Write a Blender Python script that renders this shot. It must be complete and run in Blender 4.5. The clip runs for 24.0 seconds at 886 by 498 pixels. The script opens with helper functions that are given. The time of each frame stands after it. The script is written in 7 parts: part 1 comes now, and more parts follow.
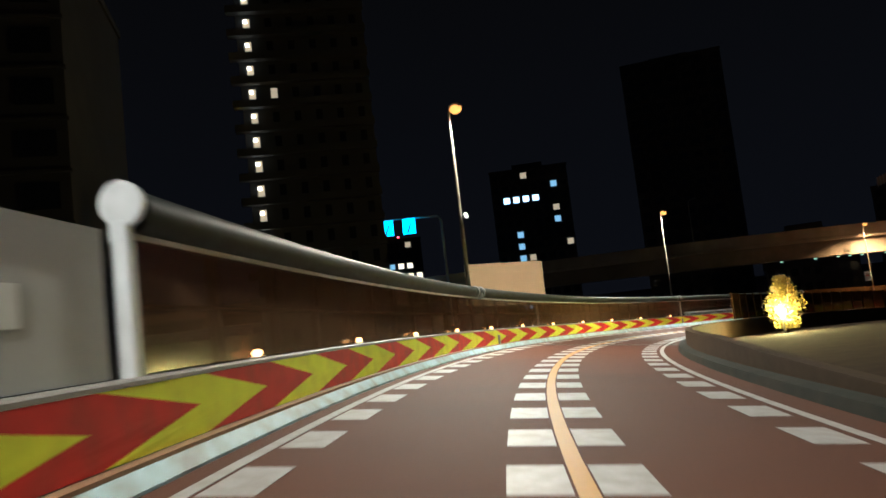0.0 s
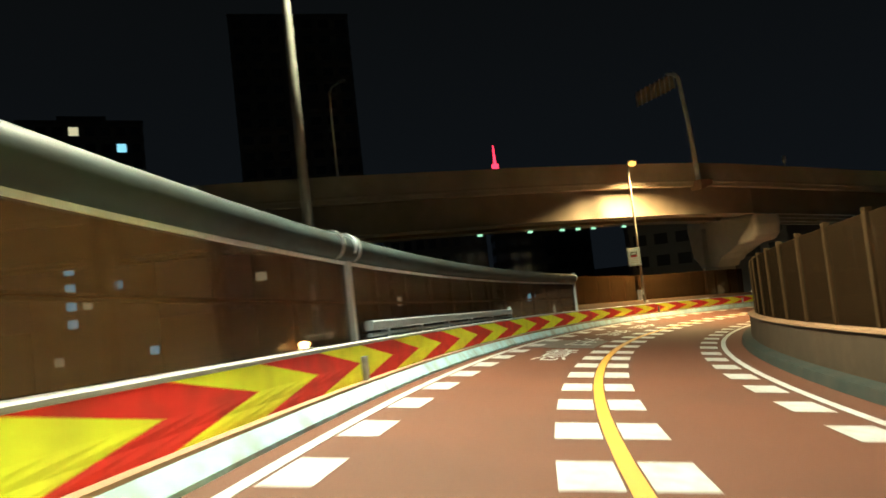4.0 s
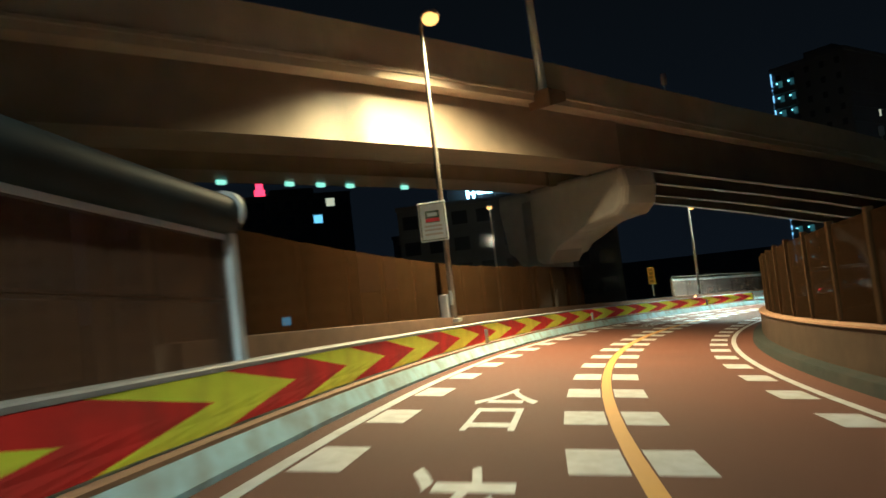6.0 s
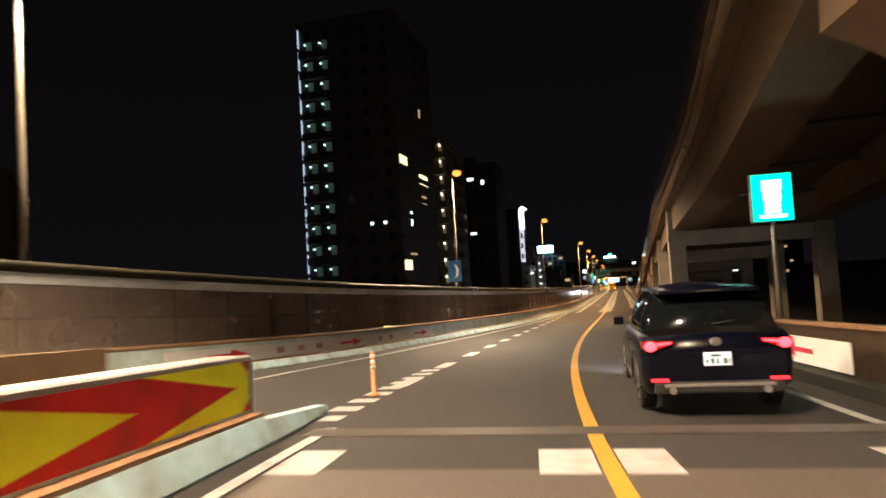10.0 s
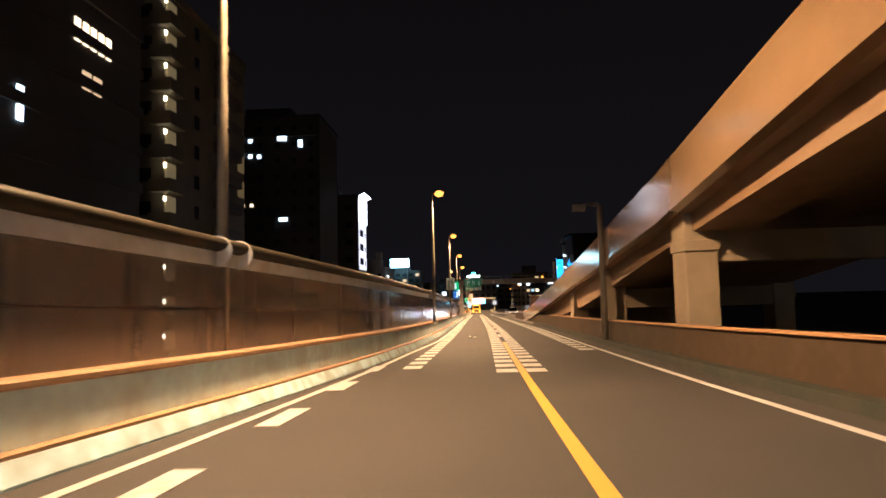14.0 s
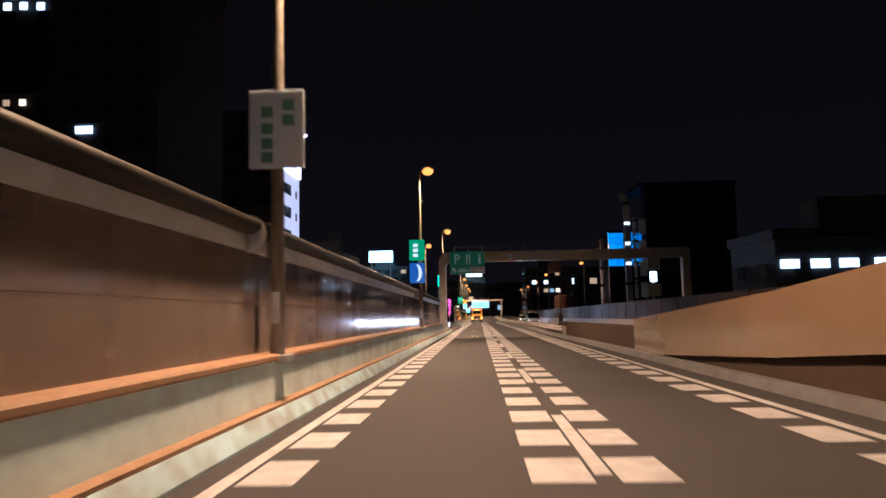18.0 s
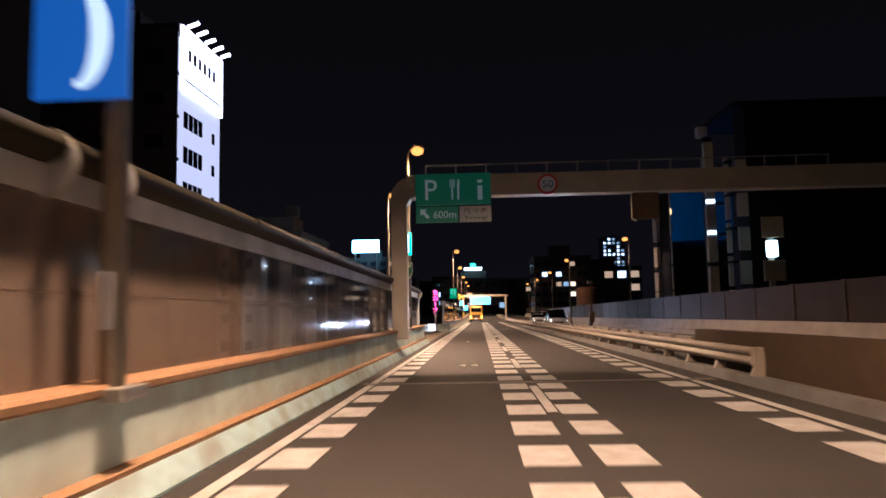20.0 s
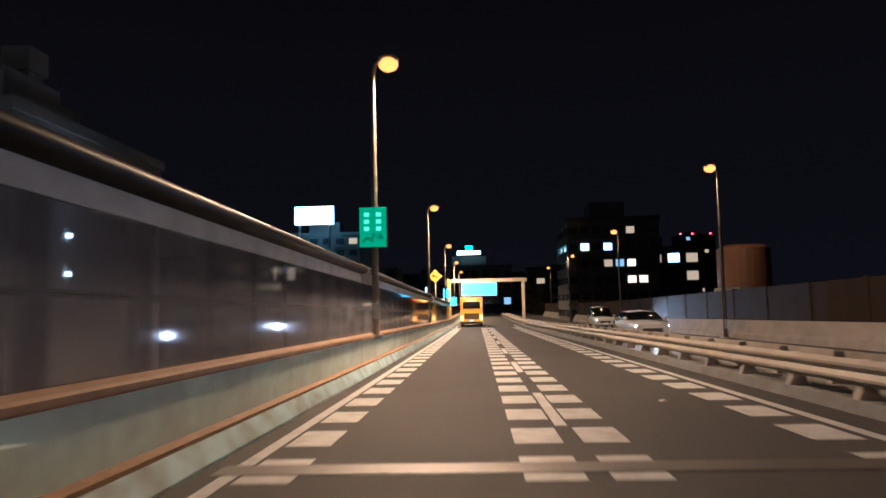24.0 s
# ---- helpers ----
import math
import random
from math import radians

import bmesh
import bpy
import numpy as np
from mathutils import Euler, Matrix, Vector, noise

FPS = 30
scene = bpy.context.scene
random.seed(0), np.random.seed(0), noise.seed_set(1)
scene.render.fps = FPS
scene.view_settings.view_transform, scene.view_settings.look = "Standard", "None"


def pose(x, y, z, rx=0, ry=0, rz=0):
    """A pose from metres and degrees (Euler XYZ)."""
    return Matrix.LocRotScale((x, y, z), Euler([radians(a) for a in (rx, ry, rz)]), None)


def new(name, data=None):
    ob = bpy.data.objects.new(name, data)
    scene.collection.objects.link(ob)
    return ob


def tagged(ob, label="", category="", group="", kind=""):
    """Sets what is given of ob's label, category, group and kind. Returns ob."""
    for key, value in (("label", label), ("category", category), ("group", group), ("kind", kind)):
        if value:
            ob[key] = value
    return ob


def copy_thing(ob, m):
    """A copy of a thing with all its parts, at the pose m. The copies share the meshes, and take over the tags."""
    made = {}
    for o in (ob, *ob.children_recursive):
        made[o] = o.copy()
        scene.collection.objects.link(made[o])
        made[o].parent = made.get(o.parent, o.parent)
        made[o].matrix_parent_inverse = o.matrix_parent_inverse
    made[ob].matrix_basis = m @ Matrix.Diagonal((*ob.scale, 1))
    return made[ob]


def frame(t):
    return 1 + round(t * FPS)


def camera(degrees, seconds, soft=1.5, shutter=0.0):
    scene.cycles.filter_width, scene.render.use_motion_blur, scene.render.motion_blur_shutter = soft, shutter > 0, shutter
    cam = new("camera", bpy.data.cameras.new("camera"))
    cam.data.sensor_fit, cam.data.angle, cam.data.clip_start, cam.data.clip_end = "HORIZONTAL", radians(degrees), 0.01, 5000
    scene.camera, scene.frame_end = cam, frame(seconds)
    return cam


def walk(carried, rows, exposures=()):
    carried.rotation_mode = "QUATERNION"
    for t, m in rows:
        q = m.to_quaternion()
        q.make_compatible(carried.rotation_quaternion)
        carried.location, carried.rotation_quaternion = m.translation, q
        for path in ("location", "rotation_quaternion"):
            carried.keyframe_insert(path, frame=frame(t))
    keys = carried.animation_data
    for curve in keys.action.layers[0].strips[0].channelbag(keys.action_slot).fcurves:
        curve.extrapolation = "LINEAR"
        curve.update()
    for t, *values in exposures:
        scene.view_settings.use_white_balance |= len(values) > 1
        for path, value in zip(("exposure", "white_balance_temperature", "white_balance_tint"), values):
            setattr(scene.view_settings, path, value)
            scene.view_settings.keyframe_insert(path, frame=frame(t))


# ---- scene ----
EXPOSURES = [(0, 0.86, 4600, 0), (1, 1.05, 5650, 14), (2, 0.84, 4900, -2), (5, 1.68, 4500, -22), (6, 1.30, 3950, -20), (7, 0.92, 4150, -32), (8, 1.60, 3750, -26), (9, 0.98, 5350, 2), (10, 0.85, 6000, 10), (11, 0.46, 5550, 12), (14, 1.45, 5800, 14), (15, 1.30, 3850, -16), (16, 0.68, 5000, 20), (17, 0.80, 5100, 20), (18, 0.74, 5000, 22), (21, 0.88, 5200, 22), (22, 0.96, 6100, 44), (23, 0.95, 4150, -10), (24, 1.02, 4700, 14)]
cam = camera(66.7, 24.0, soft=1.6, shutter=0.3)
ROWS = [  # seconds, place, tilt, lean, heading
    (0, 0.12, 0.03, 1.39, 95.09, 6.52, 3.67),
    (0.5, 0.19, 7.19, 1.25, 94.85, 6.52, 1.55),
    (1, 0.60, 14.35, 1.05, 94.44, 6.50, -1.62),
    (1.5, 1.49, 21.45, 0.81, 93.92, 6.44, -5.76),
    (2, 2.93, 28.45, 0.51, 93.32, 6.42, -10.42),
    (2.5, 4.93, 35.29, 0.17, 92.81, 6.38, -15.01),
    (3, 7.45, 41.93, -0.20, 92.65, 6.39, -19.56),
    (3.5, 10.50, 48.32, -0.60, 92.76, 6.38, -24.20),
    (4, 14.05, 54.42, -1.00, 92.98, 6.36, -28.98),
    (4.5, 18.09, 60.18, -1.39, 93.16, 6.35, -33.83),
    (5, 22.59, 65.57, -1.77, 93.09, 6.46, -38.64),
    (5.5, 27.53, 70.56, -2.15, 92.96, 6.56, -43.54),
    (6, 32.89, 75.08, -2.53, 92.79, 6.59, -48.68),
    (6.5, 38.63, 79.10, -2.93, 92.72, 6.53, -53.99),
    (7, 44.72, 82.57, -3.33, 92.79, 6.39, -59.25),
    (7.5, 51.11, 85.47, -3.74, 92.87, 6.29, -64.47),
    (8, 57.74, 87.79, -4.15, 92.91, 6.03, -69.65),
    (8.5, 64.54, 89.51, -4.55, 92.74, 5.59, -74.68),
    (9, 71.44, 90.62, -4.94, 92.62, 4.92, -79.72),
    (9.5, 78.39, 91.11, -5.32, 92.72, 4.15, -84.70),
    (10, 85.34, 91.02, -5.69, 92.85, 3.29, -89.50),
    (10.5, 92.23, 90.43, -6.04, 92.88, 2.46, -93.36),
    (11, 99.09, 89.45, -6.38, 92.93, 1.80, -96.04),
    (11.5, 105.90, 88.22, -6.69, 93.18, 1.30, -97.99),
    (12, 112.70, 86.78, -6.97, 93.44, 1.17, -99.36),
    (12.5, 119.49, 85.21, -7.24, 93.60, 1.21, -100.30),
    (13, 126.27, 83.55, -7.49, 93.71, 1.31, -100.94),
    (13.5, 133.07, 81.84, -7.72, 93.89, 1.40, -101.28),
    (14, 139.89, 80.10, -7.92, 94.35, 1.41, -101.28),
    (14.5, 146.73, 78.34, -8.10, 94.66, 1.39, -101.34),
    (15, 153.59, 76.57, -8.26, 94.75, 1.35, -101.47),
    (15.5, 160.47, 74.78, -8.40, 94.65, 1.30, -101.70),
    (16, 167.38, 72.98, -8.52, 94.74, 1.29, -101.49),
    (16.5, 174.30, 71.19, -8.63, 94.84, 1.33, -101.33),
    (17, 181.24, 69.41, -8.73, 94.94, 1.32, -101.21),
    (17.5, 188.18, 67.64, -8.83, 94.95, 1.24, -101.12),
    (18, 195.13, 65.88, -8.93, 94.90, 1.11, -101.11),
    (18.5, 202.08, 64.13, -9.03, 94.89, 1.02, -101.06),
    (19, 209.03, 62.38, -9.13, 94.84, 1.00, -101.06),
    (19.5, 215.99, 60.63, -9.24, 94.79, 1.03, -101.09),
    (20, 222.94, 58.88, -9.35, 94.78, 1.09, -101.14),
    (20.5, 229.89, 57.13, -9.46, 94.82, 1.17, -101.17),
    (21, 236.84, 55.37, -9.57, 94.89, 1.24, -101.18),
    (21.5, 243.79, 53.61, -9.68, 94.89, 1.28, -101.18),
    (22, 250.75, 51.85, -9.79, 94.88, 1.30, -101.15),
    (22.5, 257.72, 50.09, -9.89, 94.83, 1.30, -101.14),
    (23, 264.72, 48.32, -10.01, 94.85, 1.31, -101.17),
    (23.5, 271.73, 46.55, -10.12, 94.80, 1.28, -101.14),
    (24, 278.76, 44.77, -10.24, 94.70, 1.13, -101.32),
]
walk(cam, [(t, pose(x, y, z, rx, ry, rz)) for t, x, y, z, rx, ry, rz in ROWS],
     exposures=EXPOSURES)

# ---- plan of the road: heading, grade and crossfall by distance along the left lane ----
HEADING = [(-60.0, -14.0), (0.0, -0.67), (8.0, 1.89), (16.0, 5.88), (24.0, 10.87), (32.0, 16.08), (40.0, 21.2), (48.0, 26.41), (56.0, 31.81), (64.0, 37.3), (72.0, 42.76), (80.0, 48.43), (88.0, 54.4), (96.0, 60.43), (104.0, 66.38), (112.0, 72.28), (120.0, 78.05), (128.0, 83.87), (136.0, 89.64), (144.0, 94.76), (152.0, 98.38), (160.0, 100.82), (168.0, 102.43), (176.0, 103.46), (184.0, 104.09), (192.0, 104.29), (220.0, 104.64), (260.0, 104.09), (300.0, 104.19), (900.0, 104.2)]
GRADE = [(-60.0, -0.9), (0.0, -0.91), (24.0, -2.36), (48.0, -3.35), (72.0, -3.0), (96.0, -3.34), (120.0, -3.27), (144.0, -2.97), (168.0, -2.31), (192.0, -1.73), (216.0, -1.03), (240.0, -0.78), (264.0, -0.82), (288.0, -0.9), (312.0, -0.84), (336.0, -0.95), (400.0, -0.9), (430.0, 0.0), (900.0, 0.0)]
CROSSFALL = [(-60.0, 5.0), (0.0, 5.02), (24.0, 4.93), (48.0, 4.89), (72.0, 4.97), (96.0, 4.96), (120.0, 4.12), (144.0, 1.47), (166.0, -0.2), (900.0, -0.2)]

# ---- world: a dark, faintly blue city night ----
world = bpy.data.worlds.new("night")
scene.world = world
world.use_nodes = True
wn = world.node_tree
bgn = wn.nodes["Background"]
wtc = wn.nodes.new("ShaderNodeTexCoord")
wsep = wn.nodes.new("ShaderNodeSeparateXYZ")
wramp = wn.nodes.new("ShaderNodeValToRGB")
wn.links.new(wtc.outputs["Generated"], wsep.inputs[0])
wn.links.new(wsep.outputs["Z"], wramp.inputs[0])
wn.links.new(wramp.outputs[0], bgn.inputs[0])
wramp.color_ramp.elements[0].position, wramp.color_ramp.elements[0].color = 0.0, (0.0031, 0.0027, 0.0031, 1)
wramp.color_ramp.elements[1].position, wramp.color_ramp.elements[1].color = 0.55, (0.0018, 0.0014, 0.0012, 1)
bgn.inputs[1].default_value = 0.8

# ---- materials ----
MATS = {}


def mat(name, color, rough=0.7, metal=0.0, vary=0.12, scale=6.0, bump=0.0, bump_scale=60.0, stain=None, stain_amount=0.0,
        stain_scale=0.6, spec=0.5, per_piece=0.0, stretch=(1, 1, 1)):
    """A surface with fine grain, larger patches of wear or dirt, and a little relief."""
    if name in MATS:
        return MATS[name]
    m = bpy.data.materials.new(name)
    m.use_nodes = True
    t = m.node_tree
    b = t.nodes["Principled BSDF"]
    b.inputs["Roughness"].default_value, b.inputs["Metallic"].default_value = rough, metal
    b.inputs["Specular IOR Level"].default_value = spec
    geo = t.nodes.new("ShaderNodeNewGeometry")
    mp = t.nodes.new("ShaderNodeMapping")
    mp.inputs["Scale"].default_value = stretch
    t.links.new(geo.outputs["Position"], mp.inputs[0])
    n1 = t.nodes.new("ShaderNodeTexNoise")
    n1.inputs["Scale"].default_value, n1.inputs["Detail"].default_value = scale, 6
    t.links.new(mp.outputs[0], n1.inputs["Vector"])
    mix = t.nodes.new("ShaderNodeMix")
    mix.data_type = "RGBA"
    mix.inputs[6].default_value = (*[c * (1 - 2 * vary) for c in color], 1)
    mix.inputs[7].default_value = (*[min(1, c * (1 + 2 * vary)) for c in color], 1)
    t.links.new(n1.outputs["Fac"], mix.inputs[0])
    out = mix.outputs[2]
    if stain:
        n2 = t.nodes.new("ShaderNodeTexNoise")
        n2.inputs["Scale"].default_value, n2.inputs["Detail"].default_value = stain_scale, 4
        t.links.new(mp.outputs[0], n2.inputs["Vector"])
        r = t.nodes.new("ShaderNodeMapRange")
        r.inputs[1].default_value, r.inputs[2].default_value, r.inputs[4].default_value = 0.42, 0.68, stain_amount
        t.links.new(n2.outputs["Fac"], r.inputs[0])
        mx = t.nodes.new("ShaderNodeMix")
        mx.data_type = "RGBA"
        mx.inputs[7].default_value = (*stain, 1)
        t.links.new(r.outputs[0], mx.inputs[0])
        t.links.new(out, mx.inputs[6])
        out = mx.outputs[2]
    if per_piece:
        oi = t.nodes.new("ShaderNodeObjectInfo")
        hsv = t.nodes.new("ShaderNodeHueSaturation")
        pr = t.nodes.new("ShaderNodeMapRange")
        pr.inputs[3].default_value, pr.inputs[4].default_value = 1 - per_piece, 1 + per_piece
        t.links.new(oi.outputs["Random"], pr.inputs[0])
        t.links.new(pr.outputs[0], hsv.inputs["Value"])
        t.links.new(out, hsv.inputs["Color"])
        out = hsv.outputs[0]
    t.links.new(out, b.inputs["Base Color"])
    if bump:
        n3 = t.nodes.new("ShaderNodeTexNoise")
        n3.inputs["Scale"].default_value, n3.inputs["Detail"].default_value = bump_scale, 3
        t.links.new(geo.outputs["Position"], n3.inputs["Vector"])
        bp = t.nodes.new("ShaderNodeBump")
        bp.inputs["Strength"].default_value, bp.inputs["Distance"].default_value = bump, 0.02
        t.links.new(n3.outputs["Fac"], bp.inputs["Height"])
        t.links.new(bp.outputs[0], b.inputs["Normal"])
    MATS[name] = m
    return m


def glow(name, color, strength):
    """Gives off light: lit signs, lamps, windows, and glow put into other surfaces."""
    if name in MATS:
        return MATS[name]
    m = bpy.data.materials.new(name)
    m.use_nodes = True
    b = m.node_tree.nodes["Principled BSDF"]
    b.inputs["Base Color"].default_value = (*[c * 0.5 for c in color], 1)
    b.inputs["Emission Color"].default_value = (*color, 1)
    b.inputs["Emission Strength"].default_value = strength
    b.inputs["Roughness"].default_value = 0.4
    MATS[name] = m
    return m


def clear(name, color, rough, alpha, spec=0.1):
    """A tinted see-through sheet."""
    if name in MATS:
        return MATS[name]
    m = bpy.data.materials.new(name)
    m.use_nodes = True
    t = m.node_tree
    b = t.nodes["Principled BSDF"]
    n = t.nodes.new("ShaderNodeTexNoise")
    n.inputs["Scale"].default_value, n.inputs["Detail"].default_value = 1.3, 5
    geo = t.nodes.new("ShaderNodeNewGeometry")
    t.links.new(geo.outputs["Position"], n.inputs["Vector"])
    r = t.nodes.new("ShaderNodeMapRange")
    r.inputs[3].default_value, r.inputs[4].default_value = alpha - 0.1, alpha + 0.1
    t.links.new(n.outputs["Fac"], r.inputs[0])
    t.links.new(r.outputs[0], b.inputs["Alpha"])
    b.inputs["Base Color"].default_value = (*color, 1)
    b.inputs["Roughness"].default_value = rough
    b.inputs["Specular IOR Level"].default_value = spec
    MATS[name] = m
    return m


RED_ROAD = mat("red_brown_road_surface", (0.100, 0.039, 0.021), 0.78, spec=0.25, vary=0.2, scale=40, bump=0.35, bump_scale=140, stain=(0.072, 0.032, 0.02), stain_amount=0.55, stain_scale=0.35)
GREY_ROAD = mat("asphalt", (0.036, 0.034, 0.034), 0.75, spec=0.25, vary=0.25, scale=45, bump=0.4, bump_scale=150, stain=(0.050, 0.046, 0.044), stain_amount=0.6, stain_scale=0.35)
PATCH = mat("asphalt_patch", (0.075, 0.062, 0.055), 0.65, vary=0.25, scale=30, bump=0.3)
WHITE_LINE = mat("white_road_paint", (0.42, 0.43, 0.45), 0.55, vary=0.10, scale=18, bump=0.15, bump_scale=120, stain=(0.24, 0.21, 0.19), stain_amount=0.5, stain_scale=4)
YELLOW_LINE = mat("yellow_road_paint", (0.50, 0.26, 0.02), 0.55, vary=0.10, scale=18, bump=0.15, stain=(0.45, 0.24, 0.05), stain_amount=0.4, stain_scale=3)
# The bluish tint puts cold headlight into the concrete's colour.
CONCRETE = mat("headlit_barrier_concrete", (0.62, 0.80, 0.88), 0.75, vary=0.12, scale=5, bump=0.15, stain=(0.40, 0.42, 0.40), stain_amount=0.5, stain_scale=1.2)
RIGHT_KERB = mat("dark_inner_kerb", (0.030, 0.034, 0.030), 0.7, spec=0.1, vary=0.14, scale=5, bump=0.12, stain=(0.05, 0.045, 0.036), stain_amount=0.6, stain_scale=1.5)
# The parapet's warm tone stands in for orange sodium light on it.
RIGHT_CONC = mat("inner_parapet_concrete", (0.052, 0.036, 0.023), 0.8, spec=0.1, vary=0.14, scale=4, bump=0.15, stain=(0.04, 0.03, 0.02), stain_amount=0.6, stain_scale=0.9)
# Kerb tinted blue likewise, for headlights that no lamp here gives.
KERB = mat("pale_headlit_kerb_paint", (0.40, 0.58, 0.66), 0.6, vary=0.12, scale=6, bump=0.12, stain=(0.22, 0.20, 0.17), stain_amount=0.7, stain_scale=2.0)
RUST = mat("rust_stained_ledge", (0.26, 0.15, 0.075), 0.8, vary=0.25, scale=9, bump=0.2)
COPING = mat("grey_coping", (0.26, 0.25, 0.25), 0.6, vary=0.15, scale=5)
CHEV_Y = mat("yellow_chevron_sheet", (0.86, 0.97, 0.012), 0.6, vary=0.06, scale=3, stain=(0.50, 0.46, 0.06), stain_amount=0.3, stain_scale=2.2, per_piece=0.06, spec=0.12)
CHEV_R = mat("red_chevron_sheet", (0.62, 0.032, 0.024), 0.6, vary=0.10, scale=3, stain=(0.22, 0.05, 0.04), stain_amount=0.5, stain_scale=2.2, per_piece=0.08, spec=0.12)
DARK_CONC = mat("weathered_concrete", (0.27, 0.24, 0.20), 0.85, vary=0.18, scale=1.6, bump=0.2, bump_scale=30, stain=(0.13, 0.11, 0.09), stain_amount=0.6, stain_scale=0.5)
STEEL = mat("painted_steel", (0.33, 0.32, 0.30), 0.5, metal=0.3, vary=0.12, scale=4, stain=(0.16, 0.12, 0.08), stain_amount=0.4)
GALV = mat("galvanised_steel", (0.42, 0.42, 0.41), 0.42, metal=0.7, vary=0.12, scale=8, stain=(0.25, 0.22, 0.19), stain_amount=0.4, stain_scale=2)
PANEL_BROWN = clear("brown_acrylic_sheet", (0.15, 0.088, 0.05), 0.14, 0.58, 0.06)
PANEL_TAUPE = clear("taupe_acrylic_sheet", (0.25, 0.20, 0.17), 0.10, 0.60, 0.08)
POST_DARK = mat("dark_brown_steel", (0.060, 0.040, 0.025), 0.6, spec=0.06, vary=0.12, scale=4)
PANEL_GREY = clear("smoky_acrylic_sheet", (0.24, 0.25, 0.30), 0.05, 0.50, 0.06)
HOOD = mat("hood_metal", (0.036, 0.044, 0.046), 0.55, metal=0.0, spec=0.05, vary=0.15, scale=4, stain=(0.03, 0.026, 0.02), stain_amount=0.5, stain_scale=1.2)
BROWN_HOOD = mat("brown_hood_metal", (0.020, 0.019, 0.015), 0.5, spec=0.05, vary=0.18, scale=4, stain=(0.03, 0.025, 0.018), stain_amount=0.5, stain_scale=1.2)
BAND = mat("pale_band_metal", (0.42, 0.46, 0.53), 0.5, metal=0.2, vary=0.1, scale=4, stain=(0.25, 0.23, 0.21), stain_amount=0.4)
BAND_SHEET = mat("pale_band_sheet", (0.60, 0.64, 0.70), 0.6, vary=0.1, scale=4, stain=(0.34, 0.33, 0.32), stain_amount=0.5, stain_scale=1.5)
PLANK = mat("brown_wall_board", (0.16, 0.095, 0.045), 0.75, vary=0.2, scale=2.5, bump=0.15, per_piece=0.12, stain=(0.09, 0.055, 0.03), stain_amount=0.5)
GROUND = mat("dark_city_ground", (0.035, 0.034, 0.033), 0.9, vary=0.3, scale=0.3)
DARK_FACE = mat("dark_facade", (0.060, 0.055, 0.052), 0.7, vary=0.2, scale=0.4, stain=(0.035, 0.03, 0.03), stain_amount=0.5, stain_scale=0.1)
PALE_FACE = mat("pale_facade", (0.30, 0.29, 0.28), 0.75, vary=0.1, scale=0.6, stain=(0.28, 0.26, 0.24), stain_amount=0.4, stain_scale=0.2)
SODIUM = glow("sodium_lamp_glass", (1.0, 0.34, 0.05), 1.25)
POLE = mat("dull_pole_steel", (0.13, 0.115, 0.10), 0.55, metal=0.2, vary=0.14, scale=6, stain=(0.08, 0.065, 0.05), stain_amount=0.4, stain_scale=2)

# ---- the road's own coordinates: s along the left lane, X to the right, Z above the surface ----
DS = 0.5
SS = np.arange(-60, 900.01, DS)


def eased(values, n):
    return np.convolve(np.pad(values, n // 2, mode="edge"), np.ones(n) / n, "valid")


HD = np.radians(eased(np.interp(SS, *zip(*HEADING)), 13))
GR = np.radians(eased(np.interp(SS, *zip(*GRADE)), 25))
BK = np.tan(np.radians(eased(np.interp(SS, *zip(*CROSSFALL)), 25)))
step = np.stack([np.sin(HD) * np.cos(GR), np.cos(HD) * np.cos(GR), np.sin(GR)], 1) * DS
CL = np.zeros((len(SS), 3))
CL[1:] = np.cumsum((step[1:] + step[:-1]) / 2, axis=0)
CL -= CL[np.argmin(abs(SS))]


DRIFT = [(-60, -0.15), (6, -0.14), (20, -0.03), (60, 0.10), (91, 0.17), (134, 0.0), (161, 0.03), (205, 0.10), (245, 0.19), (303, 0.15), (900, 0.15)]


def at(s, X=0.0, Z=0.0, base=None):
    """A place in the world. base: the X at which the surface's height is taken."""
    h = np.interp(s, SS, HD)
    X = X + float(np.interp(s, *zip(*DRIFT)))
    return Vector((np.interp(s, SS, CL[:, 0]) + X * math.cos(h), np.interp(s, SS, CL[:, 1]) - X * math.sin(h),
                   np.interp(s, SS, CL[:, 2]) - (X if base is None else base) * np.interp(s, SS, BK) + Z))


def turn_at(s):
    """Degrees about z that bring +y onto the road's heading."""
    return -math.degrees(np.interp(s, SS, HD))


def stand(s, X, Z=0.0, turn=0.0, base=None):
    """An upright pose beside the road: its +y looks along the road, its +x to the right."""
    p = at(s, X, Z, base)
    return pose(p.x, p.y, p.z, 0, 0, turn_at(s) + turn)


# ---- building blocks ----
def clean(bm):
    bmesh.ops.recalc_face_normals(bm, faces=bm.faces)
    return bm


def part(name, bm, material, parent=None, label="", smooth=False, m=None):
    """Links a bmesh as one mesh object under a thing or under a part."""
    clean(bm)
    me = bpy.data.meshes.new(name)
    bm.to_mesh(me)
    bm.free()
    me.materials.append(material)
    if smooth:
        for p in me.polygons:
            p.use_smooth = len(p.vertices) <= 4
    ob = new(name, me)
    if parent:
        ob.parent = parent
    if m is not None:
        ob.matrix_basis = m
    if label:
        ob["label"] = label
    return ob


def share(name, me, parent, m, label=""):
    ob = new(name, me)
    ob.parent = parent
    ob.matrix_basis = m
    if label:
        ob["label"] = label
    return ob


def thing(name, m=None, label="", category="", group="", kind=""):
    ob = new(name)
    ob.empty_display_size = 0.2
    if m is not None:
        ob.matrix_basis = m
    return tagged(ob, label, category, group, kind)


